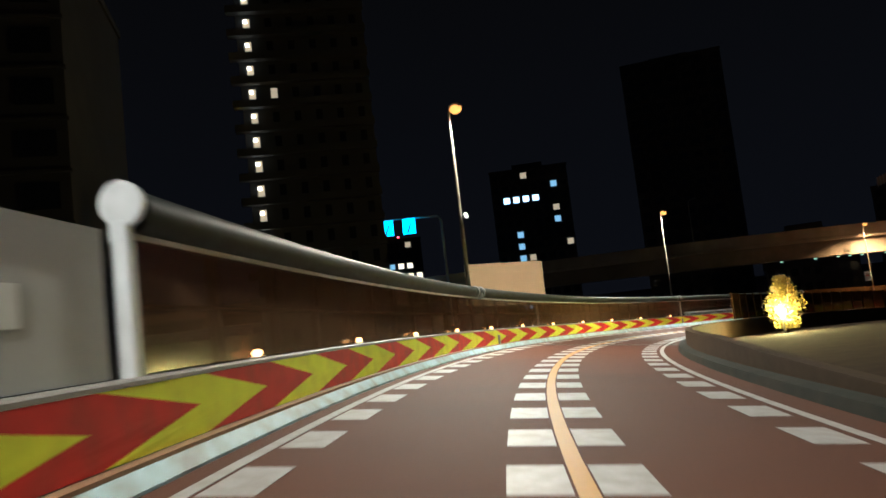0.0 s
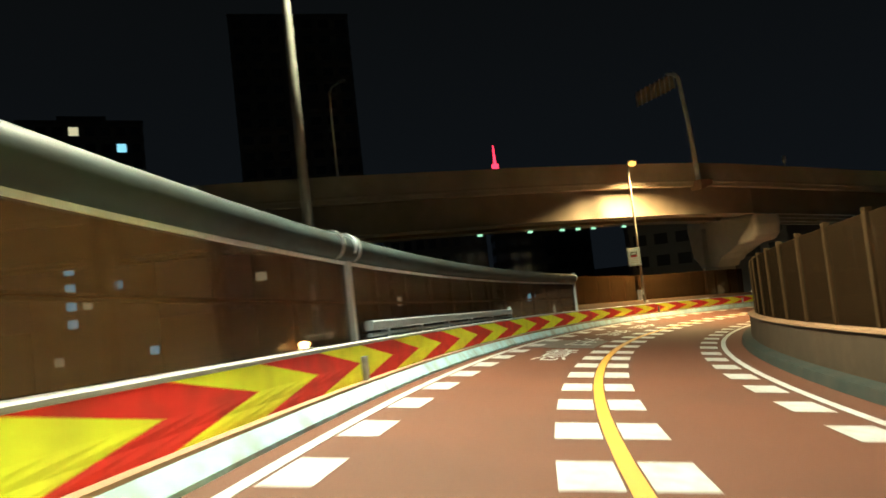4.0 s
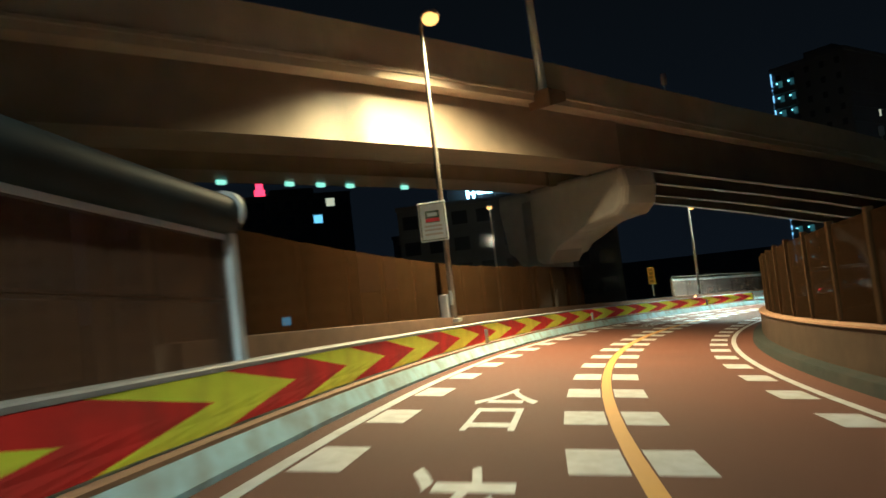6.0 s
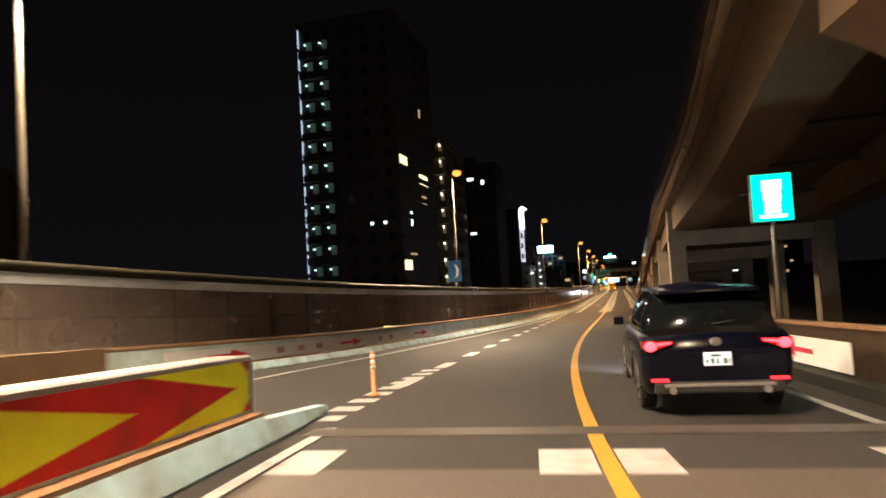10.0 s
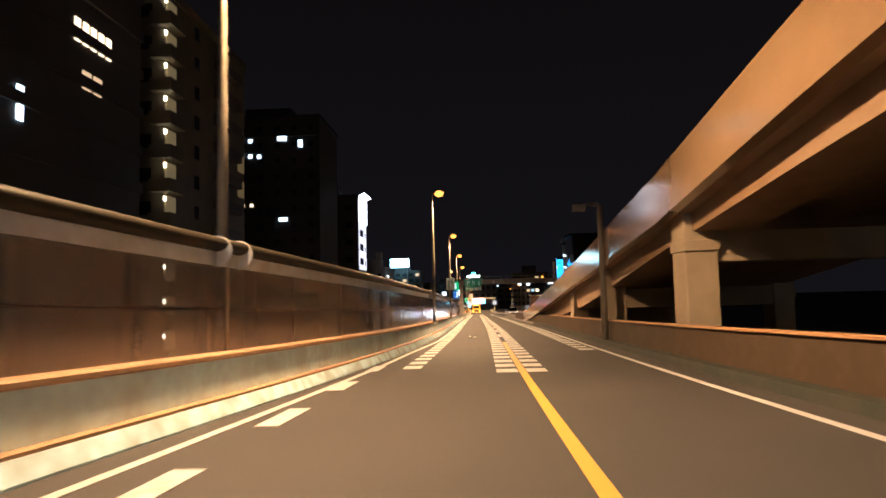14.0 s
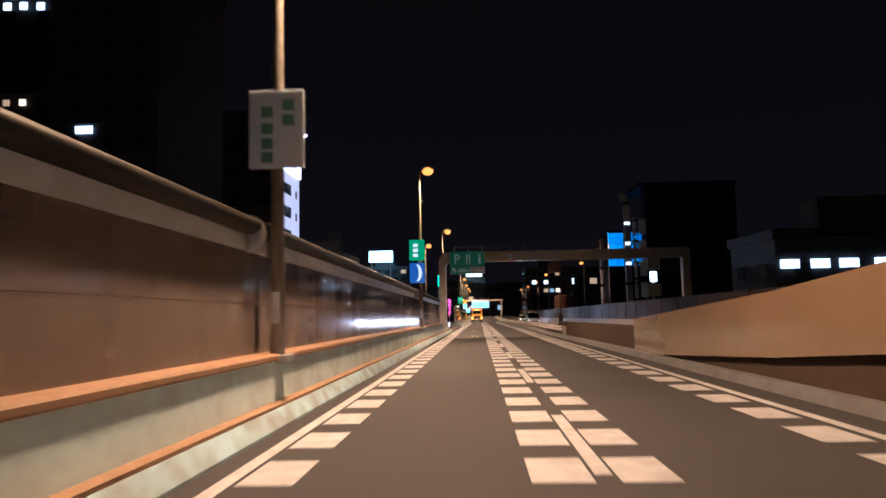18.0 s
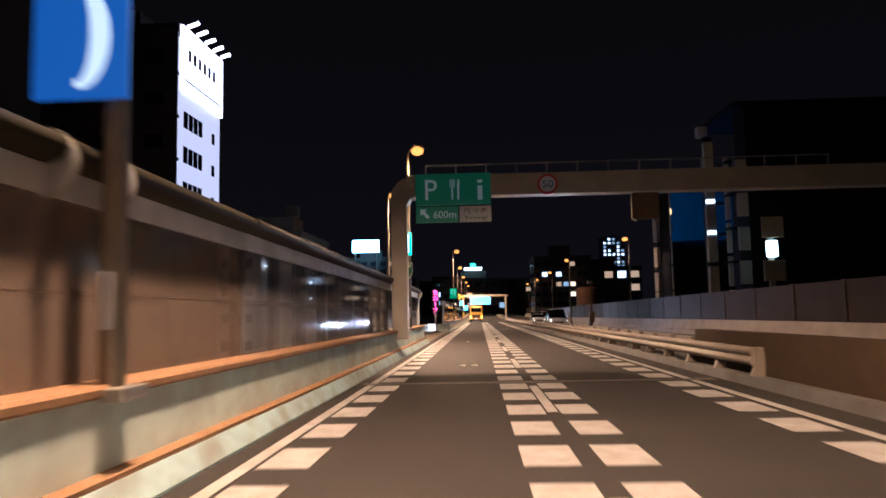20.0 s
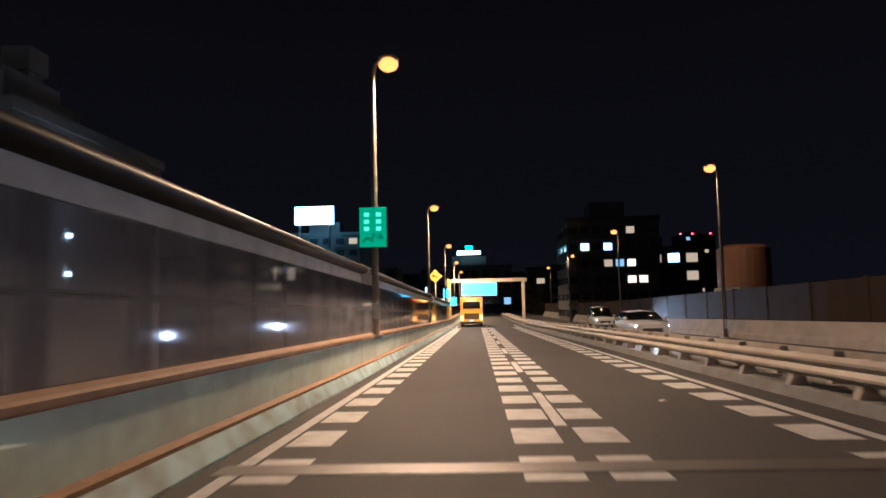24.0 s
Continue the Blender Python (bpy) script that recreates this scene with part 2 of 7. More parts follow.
def box(x0, x1, y0, y1, z0, z1, bevel=0.0, bm=None):
    own = bmesh.new()
    bmesh.ops.create_cube(own, size=1.0, matrix=Matrix.LocRotScale(((x0 + x1) / 2, (y0 + y1) / 2, (z0 + z1) / 2), None, (abs(x1 - x0), abs(y1 - y0), abs(z1 - z0))))
    if bevel:
        bmesh.ops.bevel(own, geom=own.edges[:] + own.verts[:], offset=bevel, segments=2, affect="EDGES", profile=0.6)
    return merge(bm, own)


def merge(bm, own):
    if bm is None:
        return own
    me = bpy.data.meshes.new("tmp")
    own.to_mesh(me)
    own.free()
    bm.from_mesh(me)
    bpy.data.meshes.remove(me)
    return bm


def tube(points, radii, sides=10, bm=None):
    """A round bar along points, with a radius at each."""
    own = bmesh.new()
    pts = [Vector(p) for p in points]
    if not hasattr(radii, "__len__"):
        radii = [radii] * len(pts)
    rings, side = [], None
    for i, p in enumerate(pts):
        d = (pts[min(i + 1, len(pts) - 1)] - pts[max(i - 1, 0)]).normalized()
        if side is None:
            side = d.orthogonal().normalized()
        side = (side - d * side.dot(d)).normalized()
        up = d.cross(side)
        rings.append([own.verts.new(p + (side * math.cos(a) + up * math.sin(a)) * radii[i]) for a in [2 * math.pi * k / sides for k in range(sides)]])
    for a, b in zip(rings, rings[1:]):
        for k in range(sides):
            own.faces.new((a[k], a[(k + 1) % sides], b[(k + 1) % sides], b[k]))
    own.faces.new(rings[0][::-1])
    own.faces.new(rings[-1])
    return merge(bm, own)


def prism(outline, y0, y1, bm=None, caps=True):
    """A flat outline of (x, z), drawn out along y."""
    own = bmesh.new()
    a = [own.verts.new((x, y0, z)) for x, z in outline]
    b = [own.verts.new((x, y1, z)) for x, z in outline]
    if caps:
        own.faces.new(a)
        own.faces.new(b[::-1])
    for k in range(len(a)):
        own.faces.new((a[k], b[k], b[(k + 1) % len(a)], a[(k + 1) % len(a)]))
    return merge(bm, own)


def sweep(name, profile, s0, s1, material, step=2.0, base=None, parent=None, label="", category="", kind="structure", closed=True, smooth=False):
    """A cross-section of (X, Z) drawn along the road from s0 to s1. X and Z may be functions of s."""
    n = max(1, int(math.ceil((s1 - s0) / step)))
    ss = [s0 + (s1 - s0) * k / n for k in range(n + 1)]
    val = lambda v, s: v(s) if callable(v) else v
    first = at((s0 + s1) / 2, val(profile[0][0], (s0 + s1) / 2))
    verts, faces, c = [], [], len(profile)
    for s in ss:
        b = val(base, s) if base is not None else None
        verts += [at(s, val(x, s), val(z, s), b) - first for x, z in profile]
    for i in range(n):
        for k in range(c if closed else c - 1):
            faces.append((i * c + k, i * c + (k + 1) % c, (i + 1) * c + (k + 1) % c, (i + 1) * c + k))
    if closed:
        faces += [tuple(range(c))[::-1], tuple(n * c + k for k in range(c))]
    bm = bmesh.new()
    vs = [bm.verts.new(v) for v in verts]
    for f in faces:
        bm.faces.new([vs[k] for k in f])
    ob = part(name, bm, material, None, label, smooth)
    ob.location = first
    if parent:
        ob.parent = parent
        ob.location = parent.matrix_basis.inverted() @ first
        ob.rotation_euler = (0, 0, -parent.matrix_basis.to_euler().z)
    else:
        tagged(ob, label, category, "", kind)
    return ob


def strip(x0, x1, z):
    """The cross-section of a thin painted line."""
    return [(x0, z - 0.02), (x1, z - 0.02), (x1, z), (x0, z)]

# ---- the carriageway ----
LINE_L, LINE_C, LINE_R = -2.42, 0.86, 4.13
GROUND_Z = -15.0


def wall_x(s):
    """The left wall's line where the slip road joins."""
    return float(np.interp(s, [146, 152, 160, 165, 171, 180, 196, 203, 210, 217, 225, 240, 320], [-11.6, -10.6, -9.0, -8.1, -7.45, -6.6, -5.2, -4.85, -4.35, -3.9, -3.6, -3.35, -3.35]))


def left_edge(s):
    return wall_x(s) + 0.4 if s > 151.5 else float(np.interp(s, [147, 150.2, 150.3, 151.5], [-2.9, -2.9, -6.5, -10.2]))


def bank_edge(s):
    return float(np.interp(s, [60, 90, 140, 148, 165, 180, 214, 240, 316, 322, 345, 352], [-4.4, -6.2, -8.0, -13.0, -12.0, -8.5, -5.2, -4.4, -4.4, -7.4, -7.4, -4.4]))


ROAD_SHAPE = [(left_edge, -0.3), (4.75, -0.3), (4.75, 0.0), (left_edge, 0.0)]
sweep("road", ROAD_SHAPE, -50, 146.5, RED_ROAD, 1.5, label="red-brown anti-skid road surface in a right-hand bend", category="road")
sweep("road", ROAD_SHAPE, 146.5, 420, GREY_ROAD, 2, label="dark grey asphalt road surface", category="road")
sweep("road", [(-3.1, -0.3), (4.75, -0.3), (4.75, 0.0), (-3.1, 0.0)], 420, 880, GREY_ROAD, 6, label="dark grey asphalt road surface running straight on", category="road")
sweep("road", [(5.9, -0.3), (12.6, -0.3), (12.6, -0.02), (5.9, -0.02)], 264, 880, GREY_ROAD, 6, label="dark asphalt of the oncoming carriageway", category="road")
sweep("embankment", [(bank_edge, lambda s: GROUND_Z - at(s).z), (lambda s: float(np.interp(s, [250, 262], [6.4, 13.6])), lambda s: GROUND_Z - at(s).z), (lambda s: float(np.interp(s, [250, 262], [6.4, 13.6])), -0.31), (bank_edge, -0.31)],
      -50, 880, DARK_CONC, 3, label="concrete retaining body that carries the road", category="embankment")

# ground, out to the horizon
g = bmesh.new()
bmesh.ops.create_grid(g, x_segments=8, y_segments=8, size=3500, matrix=Matrix.Translation((200, 0, GROUND_Z)))
tagged(part("ground", g, GROUND), "dark city ground below the raised road", "ground", "", "structure")

# ---- painted lines ----
marks = thing("road_marking", stand(0, 0), "white and yellow lane lines, blocks and words painted on the road", "road marking", "", "structure")
sweep("edge_line", strip(LINE_L - 0.075, LINE_L + 0.075, 0.006), -50, 150, WHITE_LINE, 1.5, parent=marks)
sweep("edge_line", strip(LINE_R - 0.075, LINE_R + 0.075, 0.006), -50, 420, WHITE_LINE, 1.5, parent=marks)
join = lambda s: float(np.interp(s, [158, 171, 180, 196, 203, 210, 217, 223, 232], [-6.9, -5.85, -5.0, -3.97, -3.72, -3.36, -3.02, -2.84, LINE_L]))
sweep("edge_line", [(lambda s: join(s) - 0.075, -0.014), (lambda s: join(s) + 0.075, -0.014), (lambda s: join(s) + 0.075, 0.006), (lambda s: join(s) - 0.075, 0.006)], 153, 420, WHITE_LINE, 2, parent=marks)
sweep("yellow_line", strip(LINE_C - 0.085, LINE_C + 0.085, 0.008), -50, 229.5, YELLOW_LINE, 1.5, parent=marks)
for k in range(1, 24):
    s = 227.9 + 8.12 * k - max(0, k - 13) * 0.25
    sweep("lane_dash", strip(LINE_C - 0.075, LINE_C + 0.075, 0.008), s, s + 3.5, WHITE_LINE, 1.8, parent=marks)
for k in range(15):  # broken line between the slip road and the left lane
    s = 154.8 + 4.3 * k
    x = float(np.interp(s, [163, 198, 207], [-2.81, -3.05, -3.22]))
    sweep("lane_dash", strip(x, x + 0.33, 0.006), s, s + 1.7, WHITE_LINE, 1.0, parent=marks)
for k in range(9):  # hatching behind the nose of the barrier
    s = 150.6 + k * 0.95
    sweep("paint_block", strip(LINE_L - 0.55, LINE_L - 0.1, 0.005), s, s + 0.45, WHITE_LINE, 1.0, parent=marks)


def spaced(marks_at, counts, before, after):
    """Places along the road, evenly spread between the given ones."""
    out = []
    for a, b, n in zip(marks_at, marks_at[1:], counts):
        out += [a + (b - a) * k / n for k in range(n)]
    first = [marks_at[0] - before * k for k in range(12, 0, -1)]
    return first + out + [marks_at[-1] + after * k for k in range(40)]


def blocks(x0, x1, places, length):
    """White blocks beside a line that make the lane look narrower."""
    for s in places:
        sweep("paint_block", strip(x0, x1, 0.004), s, s + length, WHITE_LINE, 1.2, parent=marks)


SIDES = ((LINE_L + 0.12, LINE_L + 0.62), (LINE_C - 0.64, LINE_C - 0.11), (LINE_C + 0.11, LINE_C + 0.61), (LINE_R - 0.74, LINE_R - 0.2))
BEND_BLOCKS = [s for s in spaced((5.47, 36.02, 78.25, 91.31, 106.71, 119.21, 133.05, 147.52), (15, 19, 5, 6, 5, 6, 7), 2.03, 2.07) if -5 < s < 148]
EVEN_BLOCKS = [s for s in spaced((217.21, 260.11, 295.91, 318.19, 346.42), (26, 22, 13, 17), 1.65, 1.66) if 213 < s < 410]
for x0, x1 in SIDES:
    blocks(x0, x1, BEND_BLOCKS, 1.06)
for x0, x1 in SIDES[1:3]:
    blocks(x0, x1, EVEN_BLOCKS, 0.97)
blocks(*SIDES[0], [s for s in EVEN_BLOCKS if s > 214], 0.97)
blocks(*SIDES[3], [s for s in EVEN_BLOCKS if s > 222], 0.97)


def lettering(text, size=1.0):
    """The outline of a text, as vertices about its middle and faces, in a plane."""
    cu = bpy.data.curves.new("letters", "FONT")
    cu.body, cu.size, cu.align_x, cu.align_y = text, size, "CENTER", "CENTER"
    cu.resolution_u = 3
    ob = new("letters", cu)
    bpy.context.view_layer.update()
    me = ob.evaluated_get(bpy.context.evaluated_depsgraph_get()).to_mesh()
    verts = [v.co.copy() for v in me.vertices]
    faces = [tuple(p.vertices) for p in me.polygons]
    ob.to_mesh_clear()
    bpy.data.objects.remove(ob)
    bpy.data.curves.remove(cu)
    if not verts:
        return [], []
    lo = [min(v[k] for v in verts) for k in (0, 1)]
    hi = [max(v[k] for v in verts) for k in (0, 1)]
    return [((v.x - (lo[0] + hi[0]) / 2) / max(1e-6, hi[0] - lo[0]), (v.y - (lo[1] + hi[1]) / 2) / max(1e-6, hi[1] - lo[1])) for v in verts], faces


def road_word(char, s, length, width=0.98, X=-0.68):
    """A character painted on the road, stretched along it."""
    vs, fs = lettering(char)
    if not vs:
        return
    c = at(s, X)
    inv = marks.matrix_basis.inverted()
    bm = bmesh.new()
    ring = [bm.verts.new(inv @ at(s + v * length, X + u * width, 0.007)) for u, v in vs]
    for f in fs:
        try:
            bm.faces.new([ring[k] for k in f])
        except ValueError:
            pass
    part("painted_character", bm, WHITE_LINE, marks)


for k, char in enumerate("意注流合"):
    road_word(char, 77.7 + 5.9 * k, 4.1)
    road_word(char, 122.9 + 5.15 * k, 3.4)

# patches and joints in the surface
sweep("road_patch", strip(-2.25, 0.1, 0.003), 119.2, 121.1, PATCH, 1, parent=marks)
sweep("road_patch", strip(-2.3, 4.1, 0.0035), 146.2, 147.7, PATCH, 1, parent=marks)
sweep("road_patch", strip(-2.25, 0.1, 0.003), 80.3, 84.2, PATCH, 1, parent=marks)
for s, w in ((34.6, 0.35), (35.6, 0.25), (149.4, 0.5), (196.5, 0.3), (297.0, 0.3), (346.7, 0.4)):
    sweep("expansion_joint", strip(-2.6, 4.6, 0.012), s, s + w, mat("joint_steel", (0.10, 0.09, 0.085), 0.5, metal=0.4, vary=0.2, scale=12), 1, parent=marks)

# ---- left barrier with its chevron boards ----
chevron_top = lambda s: float(np.interp(s, [5, 100, 125, 150], [0.88, 0.875, 0.95, 0.962]))
chevron_foot = lambda s: float(np.interp(s, [5, 60, 97, 125, 150], [0.24, 0.26, 0.34, 0.39, 0.40]))
kerb_top = lambda s: float(np.interp(s, [5, 76, 100, 125, 150], [0.20, 0.25, 0.28, 0.33, 0.33]))


def barrier_run(s0, s1, chevrons, shift=None):
    """Kerb, ledge, wall and coping; shift moves the whole section sideways along the way."""
    zt = chevron_top if chevrons else (lambda s: 0.83)
    ledge = kerb_top if chevrons else (lambda s: 0.25)
    up = lambda f, d: (lambda s: f(s) + d)
    mv = (lambda x: x) if shift is None else (lambda x: (lambda s: x + shift(s)))
    base = mv(-2.9)
    sweep("kerb", [(mv(-3.05), -0.2), (mv(-2.76), -0.2), (mv(-2.76), 0.03), (mv(-2.88), up(ledge, -0.02)), (mv(-3.05), up(ledge, -0.01))], s0, s1, KERB, 1.5, base=base, label="pale painted concrete kerb with scuffs", category="kerb")
    sweep("kerb_ledge", [(mv(-3.05), up(ledge, -0.007)), (mv(-2.89), up(ledge, -0.017)), (mv(-2.89), up(ledge, 0.022)), (mv(-3.05), up(ledge, 0.032))], s0, s1, RUST, 1.5, base=base, label="rust-brown ledge along the kerb", category="ledge")
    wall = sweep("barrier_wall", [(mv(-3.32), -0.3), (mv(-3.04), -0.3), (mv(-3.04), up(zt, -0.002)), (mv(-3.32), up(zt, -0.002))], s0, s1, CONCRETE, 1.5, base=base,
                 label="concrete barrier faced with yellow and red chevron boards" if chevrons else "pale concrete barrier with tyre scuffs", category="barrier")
    if chevrons:
        sweep("barrier_coping", [(mv(-3.46), zt), (mv(-3.02), zt), (mv(-3.02), up(zt, 0.04)), (mv(-3.05), up(zt, 0.06)), (mv(-3.46), up(zt, 0.06))], s0, s1, COPING, 1.5, base=base,
              label="grey metal coping on the barrier", category="coping")
    else:
        sweep("barrier_coping", [(mv(-3.46), zt), (mv(-3.03), zt), (mv(-3.0), up(zt, 0.025)), (mv(-3.0), up(zt, 0.075)), (mv(-3.03), up(zt, 0.1)), (mv(-3.46), up(zt, 0.1))], s0, s1, RUST, 1.5, base=base,
              label="rust-brown rounded coping on the barrier", category="coping", smooth=False)
    return wall


def chevron(s0, s1, material, parent):
    """One arrow-shaped board bent to the barrier's face."""
    inv = parent.matrix_basis.inverted()
    bm = bmesh.new()
    nu, nv, deep = 3, 4, 1.75
    for X in (-3.022, -3.036):
        grid = []
        for i in range(nu + 1):
            grid.append([])
            for j in range(nv + 1):
                q = min(148.95, s0 + (s1 - s0) * i / nu - deep * abs(2 * j / nv - 1))
                grid[-1].append(bm.verts.new(inv @ at(q, X, chevron_foot(q) + (chevron_top(q) - 0.004 - chevron_foot(q)) * j / nv, -2.9)))
        for i in range(nu):
            for j in range(nv):
                bm.faces.new((grid[i][j], grid[i + 1][j], grid[i + 1][j + 1], grid[i][j + 1]))
    part("chevron_board", bm, material, parent)


chevron_wall = barrier_run(-50, 149, True)
CHEVRONS = [s for s in spaced((9.1, 36.45, 81.33, 93.48, 108.89, 120.66, 135.53, 146.76), (7, 12, 3, 4, 3, 4, 3), 3.85, 3.74) if -18 < s < 156]
for a, b in zip(CHEVRONS, CHEVRONS[1:]):  # each from the tip of one yellow board to the next
    m = (a + b) / 2
    chevron(a, m, CHEV_R, chevron_wall)
    chevron(m, b, CHEV_Y, chevron_wall)
# low tapering end of the kerb
sweep("kerb", [(-3.05, -0.2), (lambda s: float(np.interp(s, [149, 151.2], [-2.76, -2.86])), -0.2), (lambda s: float(np.interp(s, [149, 151.2], [-2.76, -2.86])), 0.03), (-2.88, lambda s: float(np.interp(s, [149, 151.2], [0.27, 0.14]))), (-3.05, lambda s: float(np.interp(s, [149, 151.2], [0.28, 0.15])))], 149.0, 151.2, KERB, 0.4, base=-2.9, label="tapering end of the pale kerb", category="kerb")
part("end_plate", prism([(-0.16, 0.0), (0.16, 0.0), (0.16, 1.0), (-0.16, 1.0)], 0, 0.03), KERB, None, m=stand(149.02, -3.18, 0, base=-2.9))
tagged(bpy.context.scene.objects["end_plate"], "pale plate closing the end of the barrier", "plate", "", "structure")

barrier_run(150, 318.3, False, lambda s: wall_x(s) + 3.35)
barrier_run(344.3, 480, False)

# small reflector posts on the barrier's kerb and orange lights on its coping
first = None
for s in (31.0, 68.3, 105.6, 120.5, 140.4):
    m = stand(s, -2.965, kerb_top(s) + 0.02, base=-2.9)
    if first is None:
        first = thing("delineator_post", m, "short grey delineator post on the kerb ledge before the chevrons", "post", "delineator posts")
        part("post", box(-0.045, 0.045, -0.06, 0.06, 0.0, 0.42, 0.012), GALV, first)
        # The reflector's shine is put in as a faint glow.
        part("reflector", box(-0.035, 0.035, -0.068, -0.061, 0.3, 0.39), glow("reflector_glow", (0.6, 0.55, 0.45), 0.05), first)
    else:
        copy_thing(first, m)
AMBER = glow("amber_beacon", (1.0, 0.42, 0.10), 5.0)
first = None
for s in (2.5, 9.3, 14.6, 19.9, 25.3, 30.7, 36.3, 42.2, 48.2, 54.2, 60.2, 66.4, 139.0):
    m = stand(s, -3.2, chevron_top(s) + 0.06, base=-2.9)
    if first is None:
        first = thing("beacon", m, "small glowing amber beacon on the barrier coping", "beacon", "amber beacons")
        part("foot", box(-0.08, 0.08, -0.1, 0.1, 0.0, 0.03, 0.008), GALV, first)
        b = bmesh.new()
        bmesh.ops.create_uvsphere(b, u_segments=12, v_segments=8, radius=0.07, matrix=Matrix.LocRotScale((0, 0, 0.075), None, (1.0, 1.3, 0.75)))
        part("lens", b, AMBER, first, "glowing amber lens", smooth=True)
    else:
        copy_thing(first, m)


# ---- noise walls: posts, two rows of sheets, a pale band and a rounded hood ----
def wall_meshes(tag, sheet, z0, z2, band, top, bay=2.0, cover=HOOD, wide=0.08):
    """The shared pieces of one bay: sheets from z0 to z2, a pale band, then a bulging hood up to top."""
    z1 = z0 + 0.5 * (z2 - z0)
    zc, rv = (z2 + band + top) / 2, (top - z2 - band) / 2
    hood = [(0.04, z2 + band)] + [(0.0 + 0.20 * math.cos(a), zc + rv * math.sin(a)) for a in [math.radians(d) for d in range(-60, 181, 24)]] + [(-0.20, zc), (-0.12, z2 + band)]
    out = {}
    for name, bm, m in (("post", box(-0.16, -0.045, -wide, wide, z0, z2 + band), POST_DARK), ("lower_sheet", box(-0.04, -0.02, 0.006, bay - 0.006, z0 - 0.02, z1 - 0.004), sheet),
                        ("upper_sheet", box(-0.04, -0.02, 0.006, bay - 0.006, z1 + 0.004, z2 - 0.002), sheet), ("rail", box(-0.13, -0.044, 0.0, bay, z1 - 0.035, z1 + 0.035), POST_DARK),
                        ("band", box(-0.10, 0.0, 0.0, bay, z2, z2 + band), BAND_SHEET), ("hood", prism(hood, 0, bay, caps=False), cover)):
        clean(bm)
        me = bpy.data.meshes.new(name)
        bm.to_mesh(me)
        bm.free()
        me.materials.append(m)
        if name == "hood":
            for p in me.polygons:
                p.use_smooth = len(p.vertices) <= 4
        out[name] = me
    return out


def along(d, bay):
    """Pitch and stretch that lay a piece of length bay along the sloping step d."""
    return Matrix.Rotation(math.atan2(d.z, d.xy.length), 4, "X") @ Matrix.Diagonal((1, d.length / bay, 1, 1))


def noise_wall(line, s0, s1, meshes, label, zoff=0.0, bay=2.0, skip=()):
    """A run of bays from s0 to s1; line gives X at s."""
    n = max(1, round((s1 - s0) / bay))
    run = thing("noise_wall", stand(s0, line(s0), zoff), label, "noise wall", "", "structure")
    inv = run.matrix_basis.inverted()
    for k in range(n + 1):
        sa, sb = s0 + (s1 - s0) * k / n, s0 + (s1 - s0) * (k + 1) / n
        a, b = at(sa, line(sa), zoff), at(sb, line(sb), zoff)
        d = b - a
        m = inv @ pose(a.x, a.y, a.z, 0, 0, -math.degrees(math.atan2(d.x, d.y)))
        share("post", meshes["post"], run, m)
        if k < n:
            m = m @ along(d, bay)
            for name in ("lower_sheet", "upper_sheet", "rail", "band", "hood"):
                if name not in skip:
                    share(name, meshes[name], run, m)
    return run


BEND_WALL = wall_meshes("bend", PANEL_BROWN, 0.93, 2.30, 0.06, 2.82)
BROWN_WALL = wall_meshes("brown", PANEL_TAUPE, 0.92, 2.36, 0.23, 2.83, cover=BROWN_HOOD)
GREY_WALL = wall_meshes("grey", PANEL_GREY, 0.92, 2.36, 0.23, 2.83, 1.6, BROWN_HOOD, 0.13)
straight = lambda s: -3.33
noise_wall(straight, 6.6, 92.6, BEND_WALL, "noise wall of brown see-through sheets with a rounded grey hood")
noise_wall(wall_x, 150, 292, BROWN_WALL, "noise wall of brown see-through sheets with a rounded grey hood beside the slip road")
noise_wall(straight, 292, 318, GREY_WALL, "noise wall of smoky grey sheets with a rounded hood", bay=1.6)
bay_line = lambda s: -6.1
noise_wall(bay_line, 318, 346, GREY_WALL, "set-back noise wall of smoky grey sheets behind the lay-by", -0.1, 1.6)
noise_wall(straight, 343.8, 480, GREY_WALL, "noise wall of smoky grey sheets with a rounded hood along the straight", bay=1.6)
# round steel end posts of the hoods
for s, X in ((6.5, -3.33), (92.7, -3.33), (318.1, -3.33), (343.7, -3.33), (68.9, -3.33)):
    p = thing("end_post", stand(s, X, 0.96 if s < 100 else 0.84), "pale steel post closing the end of the noise wall's hood", "post", "", "structure")
    part("column", box(-0.12, 0.06, -0.08, 0.08, -0.1, 1.5, 0.01), BAND, p)
    part("end_disc", prism([(0.0 + 0.23 * math.cos(a), 1.68 + 0.24 * math.sin(a)) for a in [2 * math.pi * k / 20 for k in range(20)]], -0.05, 0.05), BAND, p)

# the hood stops in a disc on each side of a lamp post
first = None
for s in (29.6, 68.7, 183.5, 208.7, 239.0, 263.9, 288.2, 359.5, 386.0):
    for o in (-0.42, 0.42):
        x = wall_x(s + o) if 150 < s < 300 else -3.33
        m = stand(s + o, x, 2.3, base=x)
        if first is None:
            first = thing("hood_end", m, "pale disc closing the noise wall's hood beside a lamp post", "end plate", "hood ends", "structure")
            part("disc", prism([(0.235 * math.cos(a), 0.30 + 0.255 * math.sin(a)) for a in [2 * math.pi * k / 18 for k in range(18)]], -0.03, 0.03), BAND, first)
            part("collar", prism([(0.25 * math.cos(a), 0.30 + 0.27 * math.sin(a)) for a in [2 * math.pi * k / 18 for k in range(18)]], -0.012, 0.012), STEEL, first)
        else:
            copy_thing(first, m)

